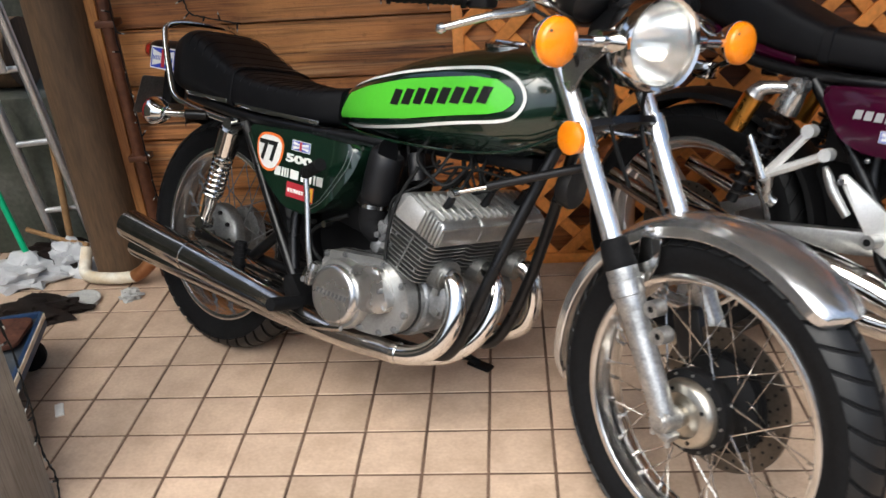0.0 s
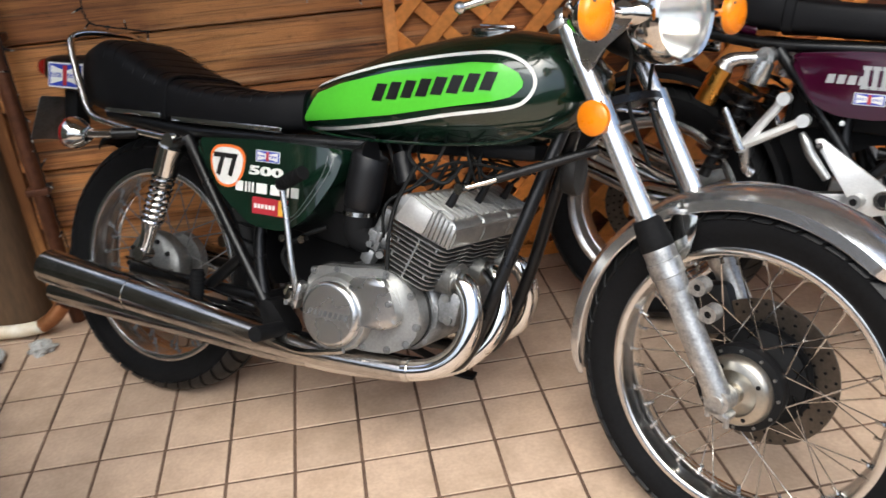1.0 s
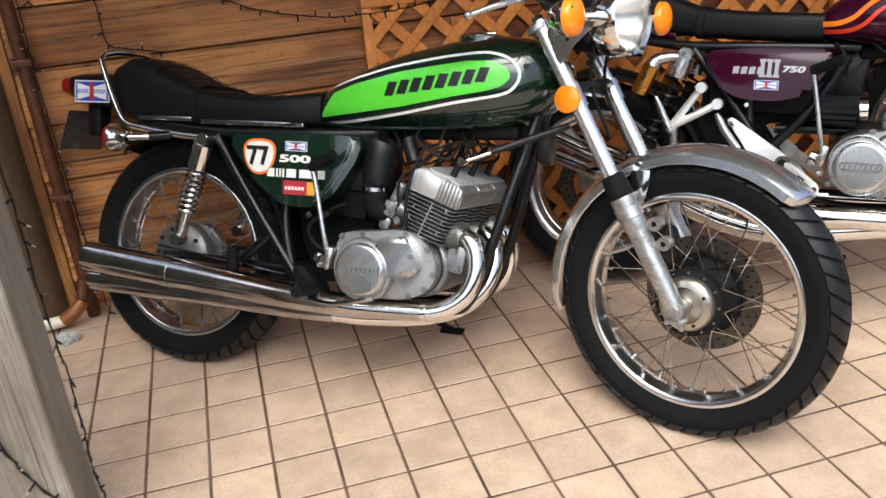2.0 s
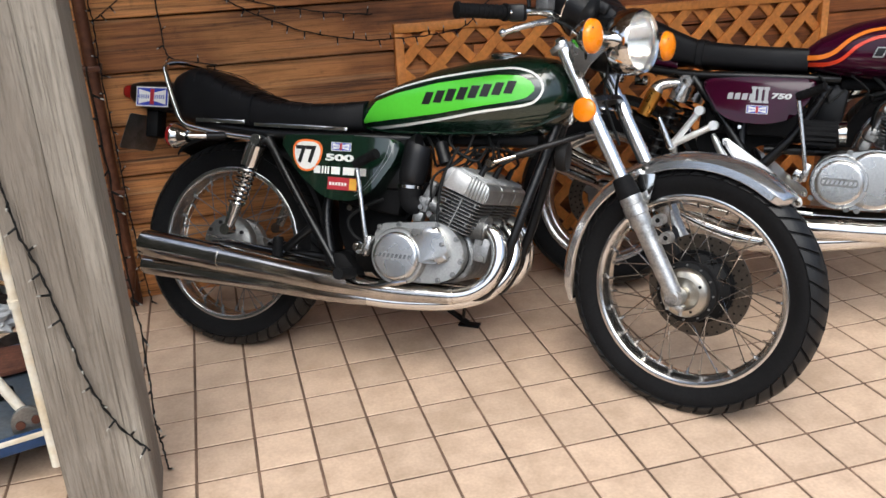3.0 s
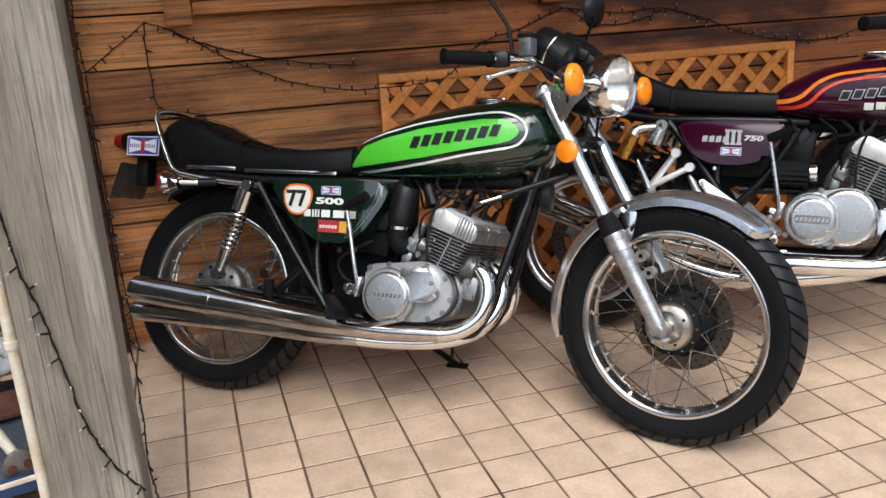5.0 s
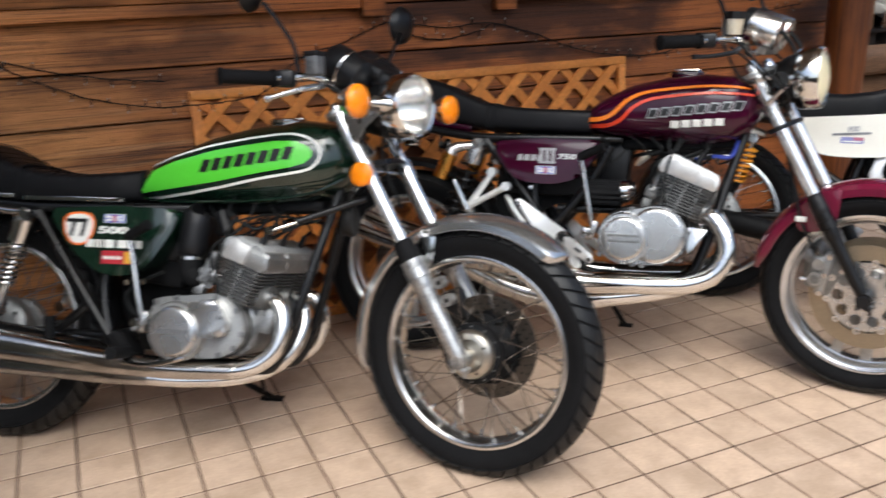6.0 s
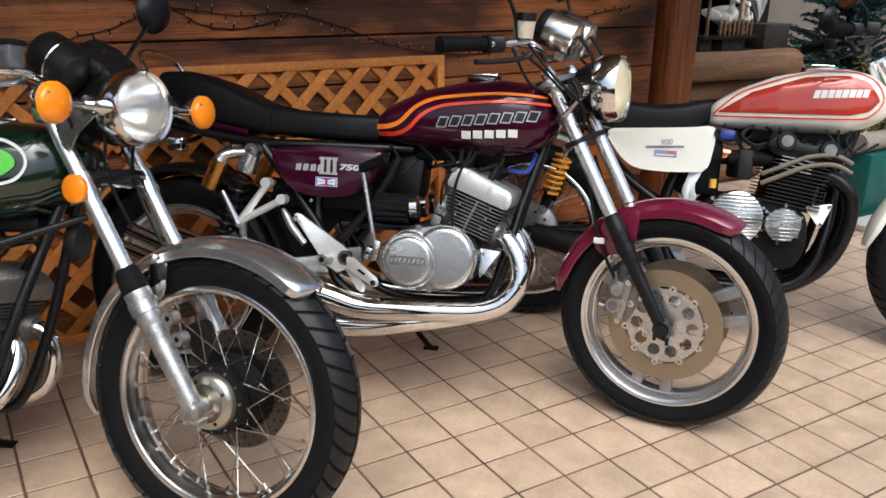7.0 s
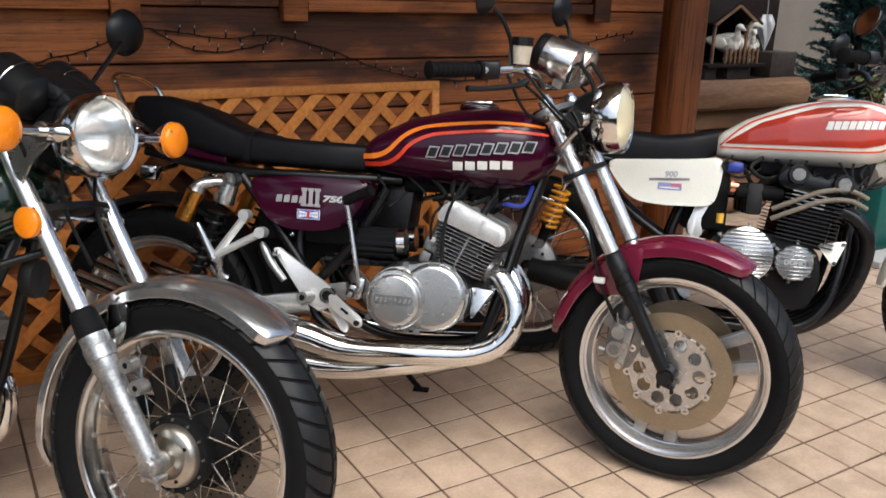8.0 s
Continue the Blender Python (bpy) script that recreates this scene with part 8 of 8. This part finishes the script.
for k in range(60):
    x, y = -0.665 + 0.05 * noise.random_unit_vector().x, 0.55 + 0.02 * noise.random_unit_vector().y
    cyl(bm, (x, y, 0.03), (x + 0.02 * noise.random_unit_vector().x, y + 0.02 * noise.random_unit_vector().y, 0.0), 0.002, 0.001, 4)
tagged(part("bristles", bm, BAG, broom), kind="stuff")
crumpled("plastic_bag", (-0.70, 0.53, 0.0), (0.12, 0.09, 0.06), BAG, "crumpled white plastic bag on the floor", "bag", 1.3)
crumpled("plastic_bag", (-0.54, 0.60, 0.0), (0.09, 0.06, 0.07), BAG, "crumpled white plastic bag beside the brown post", "bag", 4.7)
crumpled("dry_leaves", (-0.52, 0.30, 0.0), (0.13, 0.07, 0.035), DARKWOOD, "low heap of dark brown leaves beside the cart", "leaves", 9.1)
crumpled("dry_leaves", (-0.60, 0.64, 0.0), (0.17, 0.08, 0.055), DARKWOOD, "heap of dry brown leaves by the wall", "leaves", 8.2)
tagged(part("twig", tube(bmesh.new(), [(-0.72, 0.66, 0.13), (-0.60, 0.63, 0.105), (-0.48, 0.60, 0.09)], 0.009, 8, 3), STEM), "dry wooden twig lying on the bags", "twig")
tagged(part("drain_pipe", tube(bmesh.new(), [(-0.475, 0.58, 0.09), (-0.475, 0.54, 0.045), (-0.46, 0.505, 0.030), (-0.42, 0.480, 0.028), (-0.34, 0.470, 0.028), (-0.27, 0.470, 0.033)], 0.020, 16, 6), RUSTYWHITE), "dirty white plastic drain pipe round the post's foot", "pipe")
tagged(part("pipe_stub", tube(bmesh.new(), [(-0.275, 0.47, 0.034), (-0.24, 0.47, 0.055), (-0.205, 0.48, 0.088)], 0.0225, 16, 3), COPPERSTUB), "short copper-coloured pipe stub", "pipe")
crumpled("stone", (-0.265, 0.385, 0.0), (0.035, 0.028, 0.022), KERB, "small grey stone on the tiles", "stone", 3.1)
bm = box(bmesh.new(), (0.022, 0.055, 0.006), pose(-0.223, -0.198, 0.003, 0, 0, 28), 0.002)
tagged(part("paper_tag", bm, WHITELINE), "small white tag lying on the tiles", "tag")
tagged(part("sand_tray", lathe(bmesh.new(), [(0.002, 0.004), (0.055, 0.004), (0.060, 0.014), (0.064, 0.014), (0.060, 0.0), (0.002, 0.0)], 28, pose(-0.42, 0.36, 0.0, 90)), KERB), "shallow grey plant saucer on the tiles", "saucer")


def cart():
    """A small platform cart with a blue deck and a white tubular handle."""
    top = group_top("platform_cart", pose(-0.57, -0.262, 0.0, 0, 0, 15), "blue platform cart with chipped white tube handle", "cart")
    part("deck", box(bmesh.new(), (0.56, 0.50, 0.025), pose(0, 0, 0.125), 0.006), DECKBLUE, top, "dusty dark blue steel deck")
    for sg in (-1, 1):
        part("deck_edge", box(bmesh.new(), (0.57, 0.012, 0.045), pose(0, 0.257 * sg, 0.128), 0.003), CARTBLUE, top)
        part("edge_stripe", box(bmesh.new(), (0.56, 0.006, 0.014), pose(0, 0.262 * sg, 0.140), 0.001), RUSTYWHITE, top)
        part("deck_edge", box(bmesh.new(), (0.012, 0.51, 0.045), pose(0.287 * sg, 0, 0.128), 0.003), CARTBLUE, top)
        part("edge_stripe", box(bmesh.new(), (0.006, 0.50, 0.016), pose(0.293 * sg, 0, 0.140), 0.001), RUSTYWHITE, top)
        for sy in (-1, 1):
            fork_ = part("castor", box(bmesh.new(), (0.035, 0.045, 0.06), pose(0.22 * sg, 0.20 * sy, 0.085), 0.006), RUST, top)
            part("castor_wheel", lathe(bmesh.new(), [(0.008, -0.014), (0.045, -0.014), (0.05, -0.009), (0.05, 0.009), (0.045, 0.014), (0.008, 0.014)], 24, pose(0.235 * sg, 0.20 * sy, 0.05)), RUBBER, fork_)
    part("handle", tube(bmesh.new(), [(0.183, -0.275, 0.05), (0.183, -0.275, 0.5), (0.178, -0.275, 0.92), (0.14, -0.275, 0.97), (-0.20, -0.235, 0.97), (-0.262, -0.275, 0.92), (-0.28, -0.275, 0.13)], 0.0135, 12, 5), RUSTYWHITE, top, "chipped white tubular handle")
    part("brace", tube(bmesh.new(), [(0.140, -0.222, 0.19), (0.085, -0.215, 0.33), (0.02, -0.21, 0.47)], 0.0125, 12, 2), RUSTYWHITE, top)
    part("brace", tube(bmesh.new(), [(0.030, -0.235, 0.40), (0.095, -0.245, 0.47), (0.155, -0.262, 0.56)], 0.0115, 12, 2), RUSTYWHITE, top)
    part("brace", tube(bmesh.new(), [(0.150, -0.262, 0.57), (0.09, -0.25, 0.68), (0.02, -0.245, 0.82)], 0.0115, 12, 2), RUSTYWHITE, top)
    hinge = part("hinge_plate", plate(bmesh.new(), rounded([(0.108, 0.139), (0.182, 0.139), (0.180, 0.185), (0.155, 0.212), (0.122, 0.205), (0.106, 0.175)], 0.014), -0.240, -0.232, 0.002), DULL, top, "grey steel hinge plate")
    for x, z in ((0.127, 0.165), (0.163, 0.170)):
        part("rust_spot", cyl(bmesh.new(), (x, -0.2405, z), (x, -0.2445, z), 0.011, n=14), RUST, hinge)
    part("collar", cyl(bmesh.new(), (0.183, -0.275, 0.48), (0.183, -0.275, 0.50), 0.017, n=14), RUSTYWHITE, top)


cart()
tagged(part("dust_pan", plate(bmesh.new(), rounded([(-0.10, -0.07), (0.09, -0.09), (0.11, 0.05), (-0.06, 0.09)], 0.02), 0.0, 0.012, 0.003, pose(-0.44, -0.08, 0.1525, 90)), RUST), "rusty brown scrap of sheet metal on the cart", "scrap")
tagged(part("hose_piece", tube(bmesh.new(), [(-0.80, -0.12, 0.28), (-0.68, -0.20, 0.20), (-0.54, -0.25, 0.157), (-0.44, -0.27, 0.157)], 0.018, 12, 5), RUBBER), "thick black hose piece lying on the cart", "hose")
crumpled("plastic_bag", (-0.66, -0.10, 0.1385), (0.09, 0.08, 0.07), BAG, "crumpled white plastic bag on the cart", "bag", 6.4)


# ---- beyond the red-brown post ----
def log_stack():
    for k, (z, d) in enumerate(((0.722, -0.03), (0.582, 0.05), (0.452, 0.10), (0.322, 0.10), (0.192, 0.12), (0.065, 0.10))):
        bm = bmesh.new()
        rings = []
        for i in range(25):
            x = 4.26 + 1.0 * i / 24 - 0.05 * (k % 2)
            ring = []
            for j in range(20):
                a = 2 * math.pi * j / 20
                c, s = math.cos(a), math.sin(a)
                f = (0.080 if k == 0 else 0.062) / max(abs(c), abs(s)) ** 0.5 * (1 + 0.12 * noise.noise(Vector((x * 2, c * 2, s * 2 + k * 5))) + 0.05 * noise.noise(Vector((x * 5, c * 9, s * 9 + k * 3))))
                ring.append((x, 1.0 + d + f * c * 1.3, z + f * s))
            rings.append(ring)
        loft(bm, rings)
        tagged(part("split_log", bm, SAWNLOG), "squared split log in a low stack", "log", "stacked logs")


log_stack()


def goose(x, y, z, h, turn, wing=0.0):
    """A goose on thin legs; wing lifts the wing tips off the flanks."""
    body = [(-0.50, 0.04, 0.46, 0.54), (-0.40, 0.12, 0.38, 0.60), (-0.15, 0.24, 0.27, 0.68), (0.08, 0.26, 0.24, 0.70), (0.26, 0.19, 0.28, 0.70), (0.38, 0.07, 0.40, 0.62)]
    bm = Shell([tuple(v * h for v in r) for r in body], 2.1).mesh(24, 20)
    tube(bm, [(0.24 * h, 0, 0.58 * h), (0.36 * h, 0, 0.72 * h), (0.33 * h, 0, 0.86 * h), (0.40 * h, 0, 0.97 * h), (0.54 * h, 0, 0.93 * h), (0.64 * h, 0, 0.90 * h)], [0.14 * h, 0.09 * h, 0.07 * h, 0.095 * h, 0.05 * h, 0.015 * h], 14, 5)
    for sg in (-1, 1):
        rings = []
        for u, r in ((0.0, 0.02), (0.12, 0.12), (0.4, 0.17), (0.7, 0.13), (0.92, 0.07), (1.0, 0.01)):
            c = Vector((0.22 - 0.75 * u * (1 - 0.5 * wing), sg * (0.24 + 0.45 * wing * u), 0.52 + 0.10 * u)) * h
            rings.append([c + Vector((0, sg * 0.035 * math.cos(q), r * math.sin(q))) * h for q in [2 * math.pi * j / 12 for j in range(12)]])
        loft(bm, rings)
        tube(bm, [(0.02 * h, 0.08 * sg * h, 0.30 * h), (0.03 * h, 0.08 * sg * h, 0.0)], 0.022 * h, 8, 2)
    return tagged(part("goose_figure", bm, GLAZE, m=pose(x, y, z, 0, 0, turn)), "white glazed goose ornament behind a picket rail", "ornament", "goose ornaments")


def ornament_house():
    top = group_top("ornament_house", pose(4.75, 1.17, 0.797, 0, 0, 0), "small dark wooden ornamental house with picket rail", "ornament")
    part("back_wall", box(bmesh.new(), (0.31, 0.015, 0.30), pose(0, 0.14, 0.235), 0.003), DARKWOOD, top)
    for sg in (-1, 1):
        part("side_wall", box(bmesh.new(), (0.018, 0.22, 0.24), pose(0.148 * sg, 0.03, 0.206), 0.003), DARKWOOD, top)
        part("roof_board", box(bmesh.new(), (0.235, 0.34, 0.018), pose(0.098 * sg, 0.0, 0.352, 0, 30 * sg, 0), 0.003), DARKWOOD, top)
        part("gable_trim", box(bmesh.new(), (0.205, 0.012, 0.016), pose(0.090 * sg, -0.168, 0.338, 0, 30 * sg, 0), 0.003), SAWNLOG, top, "orange-brown gable edge")
        part("gable_post", box(bmesh.new(), (0.016, 0.016, 0.20), pose(0.128 * sg - 0.03, -0.150, 0.186), 0.003), SAWNLOG, top)
    part("base_board", box(bmesh.new(), (0.46, 0.40, 0.018), pose(0.0, 0, 0.077), 0.003), DARKWOOD, top)
    for x, w in ((-0.16, 0.09), (0.055, 0.17)):
        part("base_block", box(bmesh.new(), (w, 0.32, 0.069), pose(x, 0, 0.0335), 0.006), DARKBLOCK, top, "dark grey-brown block")
    for k in range(8):
        part("picket", box(bmesh.new(), (0.017, 0.010, 0.079 + 0.006 * (k % 3)), pose(-0.080 + 0.036 * k, -0.178, 0.127), 0.003), SAWNLOG, top)
    part("picket_rail", box(bmesh.new(), (0.28, 0.008, 0.012), pose(0.046, -0.169, 0.115), 0.002), SAWNLOG, top)


def furled_umbrella(x, y, z):
    top = group_top("furled_umbrella", pose(x, y, z, -4, 2, 0), "furled pale umbrella in clear plastic film", "umbrella")
    rings = []
    for u in range(15):
        q = u / 14
        r = 0.006 + 0.036 * math.sin(math.pi * min(1.0, q * 1.25) * 0.5) ** 1.2 * (1 - 0.55 * max(0, q - 0.75) * 4)
        rings.append([Vector(((r * (1 + 0.22 * math.sin(5 * a + 6 * q))) * math.cos(a), (r * (1 + 0.22 * math.sin(5 * a + 6 * q))) * math.sin(a), 0.012 + 0.19 * q)) for a in [2 * math.pi * j / 30 for j in range(30)]])
    part("canopy", loft(bmesh.new(), rings), BAG, top, "pale folded canopy")
    part("shaft", cyl(bmesh.new(), (0, 0, 0), (0, 0, 0.34), 0.005, n=10), DULL, top)
    part("handle", tube(bmesh.new(), [(0, 0, 0.30), (0, 0, 0.40), (0.02, 0, 0.44), (0.055, 0, 0.44), (0.07, 0, 0.40)], 0.012, 12, 5), RUST, top, "brown crook handle")


ornament_house()
goose(4.745, 1.055, 0.883, 0.20, 262, 0.8)
goose(4.845, 1.09, 0.883, 0.215, 300, 0.2)
goose(4.920, 1.055, 0.883, 0.175, 235, 0.1)
bm = box(bmesh.new(), (0.215, 0.14, 0.142), pose(5.137, 1.045, 0.868), 0.006)
tagged(part("wooden_box", bm, DARKBLOCK), "dark wooden box on the log stack", "box")
furled_umbrella(5.075, 1.075, 0.939)
crumpled("plastic_bag", (3.52, 0.18, 0.0), (0.10, 0.08, 0.10), BAG, "grey-white plastic bag at the post's foot", "bag", 5.2)
bm = box(bmesh.new(), (9.0, 0.15, 3.2), pose(8.6, 2.6, 1.6), 0.01)
tagged(part("wall_house", bm, PLASTER), "plain beige rendered house wall", "wall", kind="structure")


# walls outside the view, added to bound the sky that the chrome mirrors
bm = box(bmesh.new(), (26.0, 0.2, 1.9), pose(2.0, -7.5, 0.95), 0.01)
tagged(part("wall_south", bm, UNSEENBOARDS), "unseen plain dark boarded wall added for reflections", "wall", kind="structure")
for name, x in (("wall_west", -8.0), ("wall_east", 14.0)):
    bm = box(bmesh.new(), (0.2, 10.0, 3.4), pose(x, -2.4, 1.7), 0.01)
    tagged(part(name, bm, UNSEENBOARDS), "unseen plain dark boarded wall added to close the surroundings", "wall", kind="structure")


def fir_tree(x, y, height, seed):
    top = group_top("fir_tree", pose(x, y, 0), "bushy dark blue-green artificial fir tree", "tree")
    rng = random.Random(seed)
    part("trunk", tube(bmesh.new(), [(0, 0, 0), (0.01, 0, height * 0.5), (0, 0, height)], [0.035, 0.025, 0.006], 10, 4), DARKWOOD, top)
    vs, fs = [], []

    def needle(p, d, ln, w):
        s = d.cross(Vector((rng.uniform(-1, 1), rng.uniform(-1, 1), rng.uniform(-1, 1)))).normalized() * w
        k = len(vs)
        vs.extend([p - s, p + s, p + d * ln])
        fs.append((k, k + 1, k + 2))

    bmb = bmesh.new()
    for i in range(420):
        t = rng.random() ** 0.8
        z = 0.35 + (height - 0.4) * t
        r = (0.30 * (1 - t) + 0.10) * rng.uniform(0.4, 1.25)
        a = rng.uniform(0, 2 * math.pi)
        tip = Vector((r * math.cos(a), r * math.sin(a), z + 0.08 + rng.uniform(-0.10, 0.16)))
        root = Vector((0, 0, z))
        tube(bmb, [root, (root + tip) / 2 + Vector((0, 0, 0.02)), tip], 0.004, 4, 2)
        for k in range(190):
            u = rng.uniform(0.15, 1.05)
            p = root + (tip - root) * u
            d = ((tip - root).normalized() * rng.uniform(0.2, 0.9) + Vector((rng.uniform(-1, 1), rng.uniform(-1, 1), rng.uniform(-0.8, 1)))).normalized()
            needle(p, d, rng.uniform(0.016, 0.034), 0.0065)
    tagged(part("branch", bmb, DARKWOOD, top), kind="stuff")
    me = bpy.data.meshes.new("needles")
    me.from_pydata(vs, [], fs)
    tagged(place("crown", me, NEEDLE, top, smooth=False), kind="stuff")


fir_tree(6.06, 1.15, 1.75, 5)


def shrub(x, y, seed):
    top = group_top("shrub", pose(x, y, 0), "low yellow-green leafy shrub by the wall", "shrub")
    rng = random.Random(seed)
    vs, fs = [], []
    bm = bmesh.new()
    for i in range(26):
        a, r = rng.uniform(0, 6.28), rng.uniform(0.05, 0.35)
        tip = Vector((r * math.cos(a), r * math.sin(a), rng.uniform(0.35, 0.78)))
        tube(bm, [(0, 0, 0), tip * 0.5 + Vector((0, 0, 0.1)), tip], [0.008, 0.005, 0.002], 5, 3)
        for k in range(40):
            p = tip * rng.uniform(0.5, 1.05) + Vector((rng.uniform(-1, 1), rng.uniform(-1, 1), rng.uniform(-1, 1))) * 0.06
            d = Vector((rng.uniform(-1, 1), rng.uniform(-1, 1), rng.uniform(-0.5, 1))).normalized()
            s = d.orthogonal().normalized() * 0.012
            q = len(vs)
            vs.extend([p, p + d * 0.02 + s, p + d * 0.045, p + d * 0.02 - s])
            fs.append((q, q + 1, q + 2, q + 3))
    part("stems", bm, STEM, top)
    me = bpy.data.meshes.new("leaves")
    me.from_pydata(vs, [], fs)
    tagged(place("crown", me, OLIVE, top, smooth=False), kind="stuff")


shrub(6.15, 0.85, 3)
tagged(part("water_tub", box(bmesh.new(), (1.6, 0.32, 0.34), pose(5.78, 0.33, 0.17), 0.02), TEAL), "dark teal plastic tub standing on the tiles", "tub")
tagged(part("log", tube(bmesh.new(), [(4.95, 0.24, 0.39), (5.6, 0.25, 0.395), (6.5, 0.24, 0.39)], [0.052, 0.05, 0.052], 16, 5), GREYWOOD), "weathered grey-brown log lying on the teal tub", "log")
bm = bmesh.new()
for k in range(10):
    box(bm, (0.138, 0.02, 1.75), pose(4.26 + 0.14 * k, 1.42, 0.875), 0.002, 1)
tagged(part("wall_shed", bm, DARKWOOD, smooth=False), "dark boarded shed wall behind the log stack", "wall", kind="structure")
tagged(part("kerb_stone", box(bmesh.new(), (1.7, 0.14, 0.035), pose(5.60, 0.05, 0.0175), 0.006), KERB), "pale grey flat kerb stone before the tub", "kerb")


# ---- paved floor: tiles of 15 cm on a bed that reaches the horizon ----
def tile_mesh():
    bm = box(bmesh.new(), (0.1425, 0.1425, 0.012), pose(0, 0, -0.006), 0.0012, 1)
    me = bpy.data.meshes.new("tile")
    bm.to_mesh(me)
    bm.free()
    me.materials.append(TILE)
    return me


def paving():
    bm = box(bmesh.new(), (1200, 1200, 0.2), pose(0, 0, -0.1026))
    bed = tagged(part("ground", bm, GROUT, smooth=False), "brown mortar bed under pinkish terracotta paving tiles", "floor", kind="structure")
    rng = random.Random(2)
    me = tile_mesh()
    rest = []
    for i in range(-14, 60):
        for j in range(-32, 34):
            x, y = (i + 0.5) * 0.15, (j + 0.5) * 0.15
            if y > WALL_Y + 0.02 and -0.1 < x < 3.7:
                continue
            m = pose(x, y, rng.uniform(-0.0005, 0.0003), rng.uniform(-0.15, 0.15), rng.uniform(-0.15, 0.15), rng.uniform(-0.25, 0.25))
            if -2 <= i < 18 and -11 <= j < 4:
                ob = new("tile", me)
                ob.parent, ob.matrix_basis = bed, m
            else:
                rest.append(m)
    vs, fs = [], []
    n = len(me.vertices)
    for m in rest:
        k = len(vs)
        vs += [m @ v.co for v in me.vertices]
        fs += [[k + q for q in p.vertices] for p in me.polygons]
    far = bpy.data.meshes.new("paving")
    far.from_pydata(vs, [], fs)
    ob = place("paving", far, TILE, bed, smooth=False)
    tagged(ob, kind="stuff")


paving()
